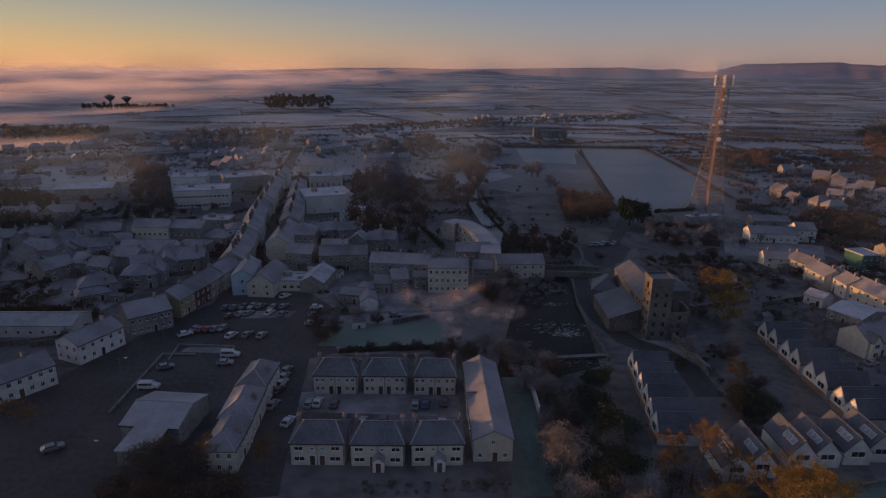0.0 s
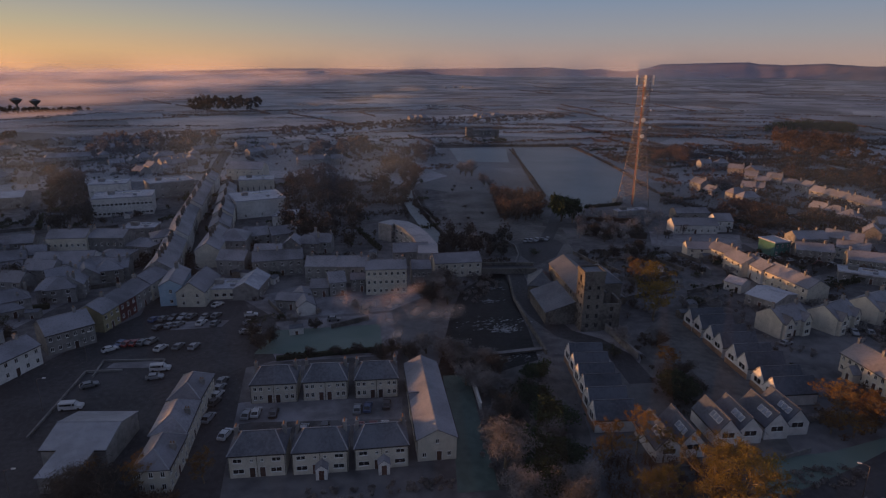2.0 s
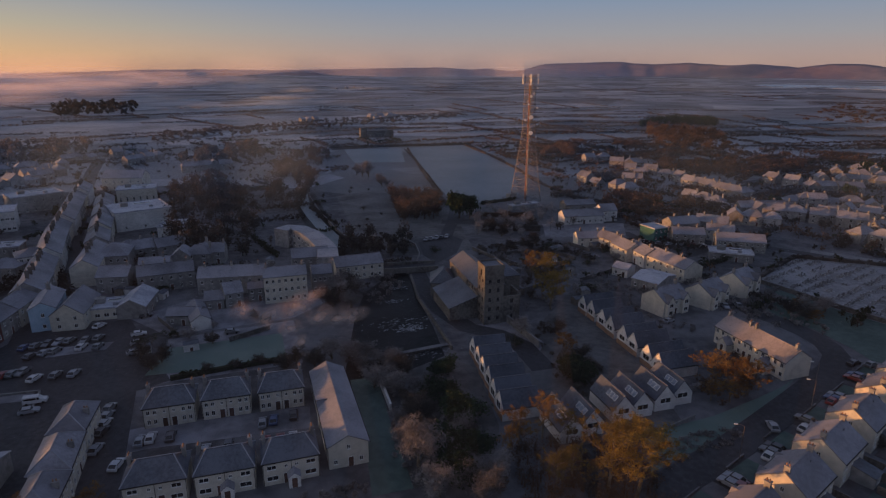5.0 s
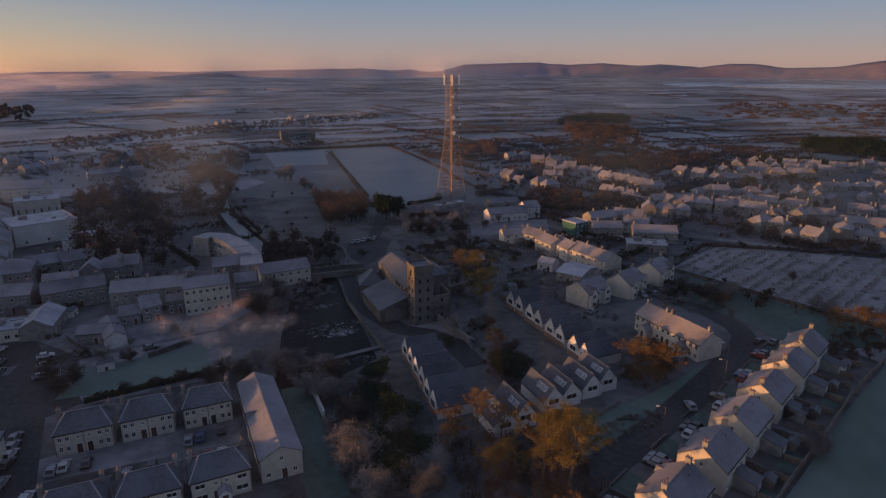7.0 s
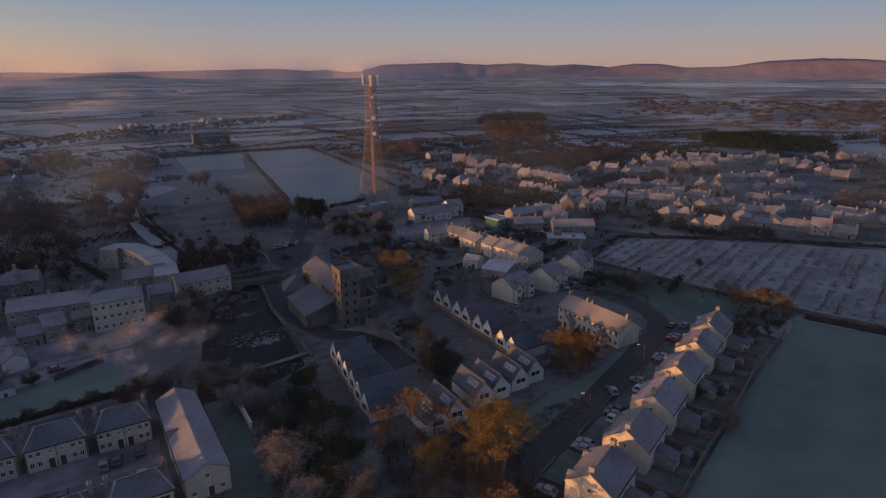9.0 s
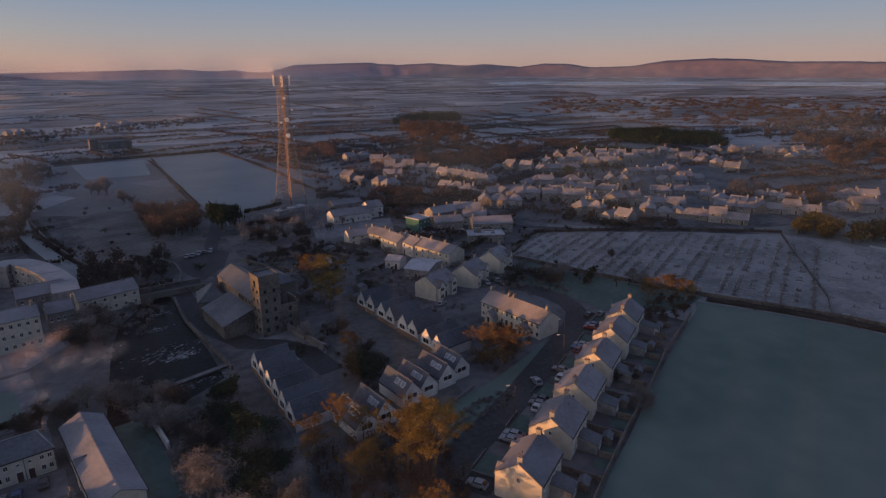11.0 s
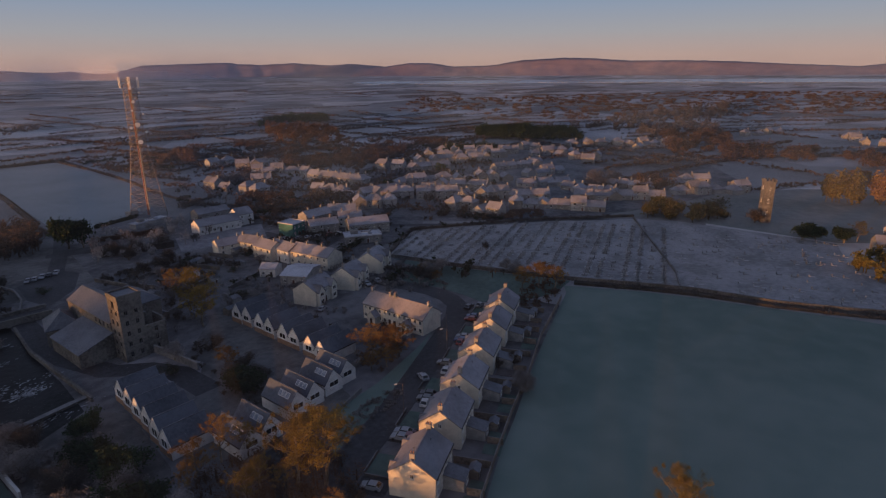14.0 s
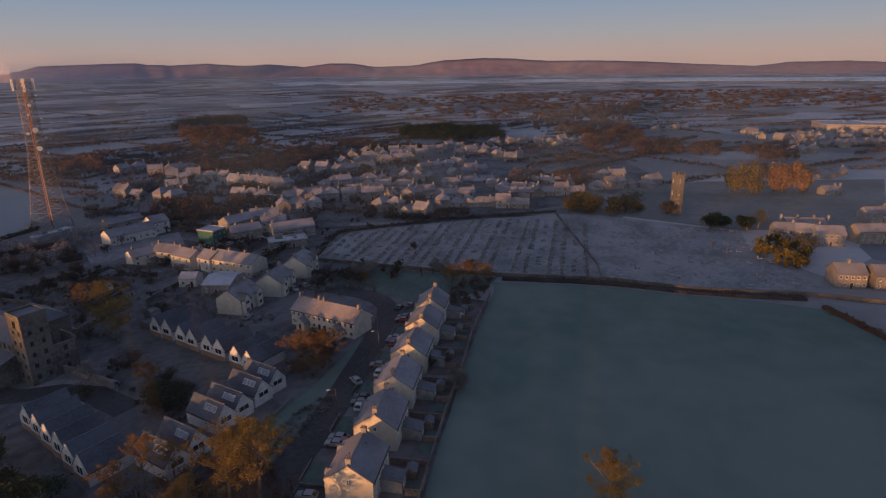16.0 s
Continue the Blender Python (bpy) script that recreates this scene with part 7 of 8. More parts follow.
suburb(346.4, 174.3, 346.7, 143.6, 4, -89, low=0.8)
suburb(273.4, 338.4, 277.6, 287.7, 7, -84, low=0, jitter=1.0)
suburb(279.5, 354.5, 279.4, 342.3, 2, -89)
suburb(273.0, 426.0, 288.0, 416.0, 3, -33)
suburb(213.0, 375.0, 221.0, 316.0, 4, -82)
suburb(537.8, 273.4, 615.0, 216.7, 6, -33)
suburb(562.0, 213.7, 655.8, 201.4, 5, -6)
suburb(512.5, 310.7, 467.5, 221.2, 5, -117)
suburb(450.1, 207.6, 491.0, 216.8, 2, 12)
suburb(370.7, 109.8, 404.0, 79.1, 6, -41)
suburb(737.4, 158.5, 803.6, 124.1, 4, -25)
suburb(787.4, 60.5, 703.1, 37.1, 5, -165, walls=('white', 'cream'))
suburb(708.0, 27.6, 752.2, -7.4, 5, -35)
suburb(597.1, 12.5, 627.8, -8.4, 3, -32)
suburb(784.0, -7.4, 655.9, -21.6, 4, -174)
suburb(864.9, -30.6, 678.1, -39.5, 6, -177, walls=('white', 'cream'))
suburb(671.8, -26.3, 725.2, -68.3, 6, -36)
suburb(481.4, -8.5, 504.5, -29.5, 3, -39, low=1)
suburb(417.1, -12.4, 423.2, -23.9, 2, -60, low=1)
suburb(805.2, -55.8, 759.3, -85.7, 4, -146)
house(310.3, -5.1, -67.5, 17.2, 9.0, 5.4, 8.0, wall=M_CREAM_DIM, n=8, chim=((-10, 0), (-3, 0), (4, 0), (10, 0)), label="cream terrace with chimneys near the graveyard")
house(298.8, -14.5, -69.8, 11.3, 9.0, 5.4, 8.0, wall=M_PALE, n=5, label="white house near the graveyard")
house(312.6, -32.2, -60.0, 18.6, 9.0, 5.4, 8.0, wall=M_CREAM_DIM, n=6, label="cream row of houses near the graveyard")
house(242.8, -19.5, -67.7, 9.7, 9.0, 5.2, 8.0, wall=M_CREAM_DIM, n=5, chim=((0, 0),), label="cream house with a pink-lit slate roof")
house(246.8, -31.7, -66.0, 12.0, 9.0, 5.2, 8.0, wall=M_CREAM_DIM, n=5, chim=((0, 0),), label="cream house with a pink-lit slate roof")
house(858.1, -60.7, -75.2, 100.2, 60.0, 9.0, 9.0, kind="flat", wall=M_CREAM_DIM, roof=M_ROOFW, n=4, floors=1, doors=0, label="huge long pale warehouse with a flat roof", name="warehouse", category="warehouse")
suburb(298.6, 8.1, 303.0, -9.5, 2, -75)
suburb(350.6, -33.7, 357.7, -47.1, 2, -60)
# town houses to the left of the main street
suburb(-187.1, 238.9, -158.5, 247.4, 6, 14, low=0.25, jitter=2.5, walls=('grey', 'grey', 'cream', 'white'))
suburb(-170.9, 222.9, -134.5, 229.7, 6, 9, low=0.25, jitter=2.5, walls=('grey', 'grey', 'cream', 'white'))
suburb(-178.5, 247.8, -142.1, 254.7, 6, 8, low=0.25, jitter=2.5, walls=('grey', 'grey', 'cream', 'white'))
suburb(-146.1, 211.9, -122.0, 205.7, 3, -14, low=0.25, jitter=2.5, walls=('grey', 'grey', 'cream', 'white'))
suburb(-126.8, 219.2, -104.6, 214.8, 3, -13, low=0.25, jitter=2.5, walls=('grey', 'grey', 'cream', 'white'))
suburb(-107.5, 219.6, -95.8, 219.9, 2, 1, low=0.25, jitter=2.5, walls=('grey', 'grey', 'cream', 'white'))
suburb(-111.4, 197.1, -100.7, 201.3, 3, 16, low=0.25, jitter=2.5, walls=('grey', 'grey', 'cream', 'white'))
suburb(-119.2, 183.3, -112.4, 189.3, 2, 39, low=0.25, jitter=2.5, walls=('grey', 'grey', 'cream', 'white'))
suburb(-328.4, 435.0, -287.9, 466.4, 7, 35, low=0.25, jitter=2.5, walls=('grey', 'grey', 'cream', 'white'))
suburb(-292.3, 481.2, -226.1, 520.7, 9, 28, low=0.25, jitter=2.5, walls=('grey', 'grey', 'cream', 'white'))
suburb(-207.6, 488.6, -153.4, 527.4, 7, 33, low=0.25, jitter=2.5, walls=('grey', 'grey', 'cream', 'white'))
suburb(-378.6, 505.9, -312.8, 563.3, 9, 38, low=0.25, jitter=2.5, walls=('grey', 'grey', 'cream', 'white'))
suburb(-173.8, 448.5, -148.9, 478.2, 5, 49, low=0.25, jitter=2.5, walls=('grey', 'grey', 'cream', 'white'))
suburb(-246.3, 570.3, -176.7, 609.2, 7, 26, low=0.25, jitter=2.5, walls=('grey', 'grey', 'cream', 'white'))
suburb(-163.8, 545.8, -146.5, 579.9, 3, 63, low=0.25, jitter=2.5, walls=('grey', 'grey', 'cream', 'white'))
suburb(-114.3, 531.3, -88.2, 560.2, 4, 47, low=0.25, jitter=2.5, walls=('grey', 'grey', 'cream', 'white'))
suburb(-67.2, 484.8, -30.2, 494.1, 5, 12, low=0.25, jitter=2.5, walls=('grey', 'grey', 'cream', 'white'))
suburb(-282.9, 372.1, -262.5, 373.0, 2, 2, low=0.25, jitter=2.5, walls=('grey', 'grey', 'cream', 'white'))
suburb(-266.0, 415.6, -225.9, 414.7, 3, -5, low=0.25, jitter=2.5, walls=('grey', 'grey', 'cream', 'white'))
suburb(-325.1, 617.3, -221.5, 639.2, 7, 8, low=0.25, jitter=2.5, walls=('grey', 'grey', 'cream', 'white'))
suburb(-196.6, 216.3, -180.4, 223.6, 5, 25, low=0.25, jitter=2.5, walls=('grey', 'grey', 'cream', 'white'))
suburb(-171.1, 167.7, -150.0, 177.8, 6, 25, low=0.25, jitter=2.5, walls=('grey', 'grey', 'cream', 'white'))
suburb(-238.8, 254.5, -206.8, 265.2, 7, 18, low=0.25, jitter=2.5, walls=('grey', 'grey', 'cream', 'white'))
suburb(-271.2, 295.5, -238.6, 310.2, 6, 22, low=0.25, jitter=2.5, walls=('grey', 'grey', 'cream', 'white'))
suburb(-323.3, 369.2, -296.6, 391.3, 7, 37, low=0.25, jitter=2.5, walls=('grey', 'grey', 'cream', 'white'))
suburb(47.6, 916.9, 74.9, 942.9, 4, 40, walls=('white', 'white', 'cream'))
suburb(158.5, 965.3, 210.0, 995.9, 5, 28, walls=('white', 'white', 'cream'))
suburb(235.4, 2221.9, 383.0, 2374.0, 4, 45, walls=('white', 'white', 'cream'))
suburb(161.5, 949.2, 191.2, 963.8, 3, 23, walls=('white',))
suburb(264.0, 456.0, 279.0, 457.0, 3, 2, walls=('white',))
suburb(266.0, 394.0, 285.7, 375.7, 4, -42, walls=('white', 'cream'))
suburb(239.0, 357.0, 247.0, 349.0, 2, -43)
# trees by the river and between the gabled rows
tree("bare", 68, 148, 6, 1.1)
tree("dark", 78, 146, 5, 1.1)
tree("bare", 34, 106, 6, 1.1)
tree("dark", 28, 112, 8, 1.1)
tree("dark", 30, 134, 6, 1.1)
tree("bare", 24, 126, 7, 1.1)
tree("dark", 33, 120, 6, 1.1)
# back yards
yard_clutter(-170.4, 146.5, -102.7, 211.0, 8, 16, 10)
yard_clutter(-146.1, 209.9, -97.7, 284.1, 6, 14, 10)
yard_clutter(-227.7, 165.1, -174.7, 252.7, 6, 14, 8)
yard_clutter(-58.8, 202.1, 0.2, 237.6, 6, 8, 6)
yard_clutter(-44.0, 163.1, -4.7, 183.4, 3, 6, 3)
yard_clutter(75.0, 164.9, 110.0, 200.0, 5, 16, 6)
yard_clutter(105.0, 190.0, 150.0, 225.0, 5, 14, 6)
yard_clutter(61.9, 194.4, 110.0, 234.9, 4, 14, 5)
yard_clutter(-184.1, 271.8, -126.5, 331.6, 4, 10, 6)
tree("bare", 18, 192, 7.5, 1.1)
tree("bare", 22, 182, 6.75, 1.1)
tree("bare", 20, 200, 7.5, 1.1)
tree("bare", 26, 196, 6.0, 1.1)
# more houses of the far estates
suburb(289.1, 271.3, 322.8, 253.6, 5, -26)
suburb(324.7, 250.6, 355.0, 224.0, 5, -40)
suburb(294.8, 201.0, 314.6, 173.8, 5, -52, low=0.6)
suburb(374.2, 220.7, 404.4, 204.3, 4, -27, low=0.6)
suburb(276.9, 240.3, 291.8, 199.0, 6, -68)
suburb(372.7, 155.2, 380.7, 127.4, 4, -73, low=0.8)
suburb(472.7, 273.7, 505.9, 245.3, 4, -38)
suburb(393.9, 125.3, 411.3, 101.6, 3, -52, low=0.8)
suburb(244.0, 257.0, 268.3, 252.6, 4, -10)
suburb(238.5, 293.5, 246.9, 261.0, 4, -74)
suburb(654.0, 10.6, 704.2, -22.5, 5, -31)
suburb(766.1, -38.3, 813.4, -75.2, 5, -35)
suburb(-57.8, 257.9, -43.1, 264.1, 3, 19, low=0)
suburb(-37.2, 245.7, -20.5, 245.1, 4, -5, low=0)
suburb(-217.2, 281.2, -186.9, 286.1, 5, 8, low=0)
suburb(-152.8, 229.2, -134.5, 235.5, 4, 18, low=0)
suburb(-158.5, 210.6, -139.4, 204.3, 3, -21)
suburb(-110.4, 206.9, -97.8, 214.0, 3, 28, low=0)
suburb(-167.0, 477.4, -148.8, 494.4, 3, 42)
suburb(-135.1, 581.5, -105.4, 602.0, 3, 33)
suburb(-83.9, 386.1, -69.3, 386.6, 2, 2)
for x, y, h, w in ((36.9, 108, 7.5, 1.3), (31.0, 98, 7, 1.4), (29.8, 89, 6.5, 1.4), (34, 119, 6, 1.3), (38, 130, 5, 1.4), (36, 96, 6, 1.3)):
    tree("ever", x, y, h, w)
# frosted thicket on the river bank
tree("bare", 31.2, 93.2, 6, 1.15)
tree("bare", 25.2, 87.3, 7, 1.15)
tree("bare", 23.4, 113.7, 4, 1.15)
tree("bare", 36.0, 89.1, 6, 1.15)
tree("bare", 21.9, 130.1, 4, 1.15)
tree("bare", 27.0, 140.2, 5, 1.15)
tree("bare", 19.0, 144.0, 5, 1.15)
tree("bare", 31.6, 119.9, 5, 1.15)
tree("autumn", 41.0, 92.4, 9.5, 0.7)
wood("scrub", [(16.2, 151.1), (30.1, 151.3), (28.1, 129.5), (23.1, 129.4), (15.2, 143.2)], 60, 2.2, M_TWIG, "frosted brambles on the river bank", 81, per=90, size=0.22, rad=0.7, category="scrub")
wood("scrub", [(24.1, 131.4), (40.0, 133.6), (41.1, 109.8), (33.1, 84.9), (18.2, 91.6)], 110, 1.5, M_TWIG, "frosted scrub on the river bank", 82, per=90, size=0.22, rad=0.7, category="scrub")
wood("scrub", [(42, 97), (58, 95), (68, 91), (66, 76), (60, 66), (36, 72), (36, 86)], 190, 3.4, M_RUSSET, "russet frosted bushes under the gold trees", 83, per=120, size=0.17, rad=0.7, category="scrub")
wood("scrub", [(78.0, 157.0), (79.0, 130.0), (79.9, 109.0), (66.0, 104.0), (66.0, 122.0), (69.0, 143.0)], 50, 1.6, M_TWIG_D, "rough dark weeds between the gabled houses", 84, per=90, size=0.2, rad=0.8, category="scrub")
wood("scrub", [(114.0, 198.0), (130.0, 182.0), (120.7, 136.9), (111.8, 131.9), (111.0, 164.0), (102.0, 181.0)], 70, 1.8, M_TWIG, "frosted scrub behind the gabled houses", 85, per=80, size=0.22, rad=0.8, category="scrub")
wood("scrub", [(95.7, 106.9), (119.6, 118.8), (116.5, 103.8), (96.6, 97.9)], 46, 2.0, M_RUSSET, "russet shrubs in front of the terrace", 86, per=90, size=0.2, rad=0.8, category="scrub")
wood("scrub", [(-14.3, 90.4), (12.3, 91.6), (13.3, 95.6), (-14.3, 93.4)], 60, 0.8, M_TWIG, "frosted low shrubs in the front gardens", 87, per=90, size=0.2, rad=0.8, category="scrub")
wood("scrub", [(-63.6, 91.0), (-38.0, 94.2), (-34.0, 89.3), (-62.6, 86.1)], 90, 3.4, M_RUSSET, "russet and dark trees below the shed", 88, per=110, size=0.24, rad=0.6, category="scrub")
# added tree, mostly out of view, to shade the nearest row house's gable
tree("autumn", 52, 65, 9.5, 1.1)
wood("scrub", [(138.8, 177.9), (164.5, 174.6), (171.2, 155.4), (162.1, 133.5), (157.0, 121.5), (143.3, 130.6), (135.6, 150.8)], 150, 2.0, M_TWIG, "frosted brambles and bushes behind the gabled houses", 89, per=80, size=0.22, rad=0.8, category="scrub")
wood("scrub", [(110.9, 141.0), (106.7, 119.9), (94.8, 112.0), (97.9, 130.0)], 40, 1.4, M_TWIG_D, "dark weeds between the gabled houses", 90, per=80, size=0.2, rad=0.9, category="scrub")
wood("scrub", [(154.8, 95.6), (179.4, 102.4), (187.1, 92.4), (175.3, 88.5), (153.7, 84.6)], 50, 2.2, M_RUSSET, "russet bushes at the field corner", 91, per=90, size=0.22, rad=0.8, category="scrub")
wood("scrub", [(67.8, 82.0), (80.7, 85.0), (92.6, 85.9), (93.6, 89.9), (82.7, 91.0), (68.9, 87.0)], 50, 1.0, M_TWIG, "frosted rough grass along the verge", 92, per=60, size=0.18, rad=1.2, category="scrub")
# trees and hedges between the mast and the mill
wood("bare_wood", [(88.8, 247.3), (127.0, 246.0), (149.0, 287.0), (115.8, 302.2), (99.8, 283.1)], 44, 6.5, M_TWIG, "frosted leafless trees below the mast", 93, per=130, size=0.35, rad=0.5)
wood("bare_wood", [(26.0, 249.0), (43.9, 241.5), (68.5, 352.1), (54.5, 403.4), (38.7, 365.9)], 9, 2.6, M_TWIG_D, "dark bushes on the river meadow", 94, per=120, size=0.25, rad=0.7)
wood("scrub", [(68.0, 164.8), (89.0, 166.0), (113.0, 210.0), (98.9, 227.8), (80.9, 208.6)], 90, 2.2, M_TWIG, "frosted brambles beside the mill", 95, per=80, size=0.22, rad=0.8, category="scrub")
wood("scrub", [(70.9, 217.3), (91.9, 237.5), (124.0, 237.0), (119.0, 216.0), (96.9, 223.8)], 90, 2.0, M_TWIG_D, "dark hedges and brambles above the mill", 96, per=80, size=0.25, rad=0.8, category="scrub")
wood("scrub", [(20.0, 218.4), (33.9, 223.6), (43.9, 201.0), (35.0, 180.1), (21.1, 187.8)], 50, 2.4, M_TWIG, "frosted bushes on the river bank", 97, per=90, size=0.25, rad=0.7, category="scrub")
wood("bare_wood", [(131.0, 250.0), (169.0, 265.0), (183.0, 288.0), (148.0, 281.0)], 24, 5, M_WOODD, "dark trees beside the white house", 98, per=110, size=0.35, rad=0.5)

# ---- landmarks and details ----
mill()
lattice_mast(146.3, 322.3, 73, 13.0, 4.2)
church_tower(328.4, 54.0)
water_tower(-579.3, 1049.1, 24.8)
water_tower(-545.6, 1039.1, 23.3)
ruin(110.1, 691.8)
footbridge(36.0, 215.2, 59.9, 213.2)
# cars
car_row(-73.0, 159.3, -65.0, 160.3, 5, 70)
car(-74.4, 156.2, 40, 1)
car(-60.9, 155.8, 68, 1)
car(-56.4, 156.4, 75, 5)
car(-52.2, 156.1, 78, 0)
car_row(-63.2, 171.3, -61.0, 171.8, 2, 68)
car(-54.6, 172.5, 75, 1)
car(-50.3, 171.7, 75, 5)
car_row(-69.6, 176.1, -58.9, 177.8, 5, 70)
car_row(-54.8, 176.6, -51.5, 177.7, 2, 75)
car(-66.2, 169.8, 65, 2)
car(-53.4, 186.9, 60, 1)
car(-40.9, 177.4, 10, 1)
car(-39.9, 171.1, 10, 0)
car(-39.7, 164.7, 15, 0)
car(-41.5, 191.6, 20, 2)
car(-57.0, 143.7, 5, 0, van=True)
car(-56.9, 139.2, 10, 0)
car(-70.8, 126.7, 5, 0, van=True)
car(-71.2, 136.5, 30, 5)
car(-78.6, 102.3, 40, 5)
car(-99.3, 125.5, 35, 1)
car(-82.1, 173.0, 40, 1)
car(-81.9, 195.7, 50, 0)
car(-14.8, 171.8, 5, 5)
car(-9.1, 211.5, 5, 0)
car_row(-38.7, 119.4, -39.7, 135.7, 6, 75, skip=(1,))
car(-33.5, 112.7, 75, 1)
car_row(-30.5, 120.0, -28.6, 120.6, 2, 85)
car(-24.7, 120.1, 88, 2)
car_row(-6.0, 120.0, -3.6, 120.5, 2, 85)
car(0.7, 121.5, 85, 2)
car(0.1, 112.6, 85, 1)
car_row(-17.2, 112.9, -12.8, 113.1, 2, 85)
car_row(-5.4, 112.6, -2.4, 112.6, 2, 85)
car_row(66.4, 253.5, 76.8, 255.7, 5, 60)
car(107.9, 85.5, 20, 1)
car(92.7, 79.8, 25, 1)
car(80.5, 73.8, 25, 4)
car(146.3, 106.1, 10, 2)
car(149.8, 104.0, 10, 5)
car(101.5, 88.0, 65, 0)
car(123.5, 92.5, 20, 4)
car_row(141.5, 148.6, 146.3, 148.4, 2, 70)
car(158.6, 148.9, 20, 3)
car(115.9, 143.5, 20, 0)
car(161.9, 223.0, 5, 1)
car_row(165.5, 219.1, 182.8, 210.1, 5, 20)
car(151.7, 145.9, 25, 3)
car_row(158.8, 170.1, 161.5, 159.8, 3, 70)
# walls, fences and hedges
wall_line("boundary_wall", [(171.3, 165.5), (178.7, 131.3), (190.6, 91.5), (199.8, 68.7), (206.3, 50.6), (209.3, 27.5), (215.8, 8.7), (223.3, -8.0), (226.8, -30.0)], 1.5, 0.5, M_STONE_D, "dark stone wall along the graveyard and field", "wall")
wall_line("boundary_wall", [(22.1, 134.4), (22.2, 117.5)], 2.0, 0.4, M_WHITE, "pale rendered wall beside the hall lawn", "wall")
wall_line("boundary_wall", [(67.0, 158.8), (68.0, 149.9), (69.0, 138.0)], 2.2, 0.45, M_PAVE, "pale curving wall below the mill", "wall")
wall_line("quay_wall", [(47.9, 206.0), (45.0, 184.2), (45.0, 157.5), (45.0, 143.6)], 1.2, 0.5, M_STONE, "stone quay wall along the river", "wall")
wall_line("boundary_wall", [(295.1, 108.4), (221.8, 63.4), (203.2, 55.6)], 1.0, 0.4, M_STONE_D, "low stone wall dividing the graveyard", "wall")
wall_line("kerb_wall", [(-74.4, 115.5), (-75.4, 144.0), (-66.6, 144.1)], 0.5, 0.3, M_PAVE, "low kerb wall round the car park", "wall")
wall_line("kerb_wall", [(-72.5, 141.1), (-73.5, 149.9), (-57.8, 149.2), (-56.8, 140.3)], 0.4, 0.3, M_PAVE, "low kerb wall round the car park", "wall")

_foam_rng = random.Random(8)


def foam(spots):
    """Broken white water: many small ragged flecks, thickest in the middle of each spot."""
    b = Build()
    for x, y, k, spread in spots:
        for _ in range(k * 9):
            cx, cy = x + _foam_rng.gauss(0, spread), y + _foam_rng.gauss(0, spread * 0.45)
            L, w, q = _foam_rng.uniform(0.12, 0.75), _foam_rng.uniform(0.06, 0.2), _foam_rng.gauss(0.1, 0.35)
            pts = []
            for i in range(7):
                t, e = i * math.tau / 7, _foam_rng.uniform(0.5, 1.2)
                pts.append((cx + e * (L * math.cos(t) * math.cos(q) - w * math.sin(t) * math.sin(q)), cy + e * (L * math.cos(t) * math.sin(q) + w * math.sin(t) * math.cos(q))))
            b.prism(pts, 0.0, 0.05 + _foam_rng.random() * 0.03)
    return solid("foam", b.mesh("foam", M_FOAM), "white water broken into flecks on the river", "foam", kind="stuff")


foam(((36.6, 160.8, 16, 2.6), (36.4, 183.6, 5, 2), (35.6, 143.7, 6, 4), (35.0, 166.0, 8, 5.0), (40.0, 196.0, 4, 2.5)))
wall_line("weir_wall", [(21.1, 143.3), (45.0, 146.6)], 0.5, 1.2, M_STONE_D, "low stone weir across the river", "weir")
wall_line("garden_fence", [(171.3, 85.5), (139.8, 75.8), (120.0, 67.9), (100.2, 61.0), (87.4, 56.1), (77.4, 52.1), (67.5, 48.1)], 1.7, 0.12, M_WOOD, "grey timber fence behind the gardens", "fence")
wall_line("boundary_wall", [(79.8, 94.0), (87.7, 96.0)], 0.9, 0.2, M_PAVE, "low pale garden wall", "wall")
# gardens of the row: a lawn and a drive with cars in front, an extension, a shed and a small lawn or dark decking behind
ROW = [(71.7, 63.0), (87.1, 68.9), (101.9, 75.0), (117.3, 81.3), (132.7, 87.4), (146.5, 93.3)]
_c, _s = math.cos(radians(22)), math.sin(radians(22))


def at_row(k, lx, ly):
    x, y = ROW[k]
    return round(x + lx * _c - ly * _s, 2), round(y + lx * _s + ly * _c, 2)


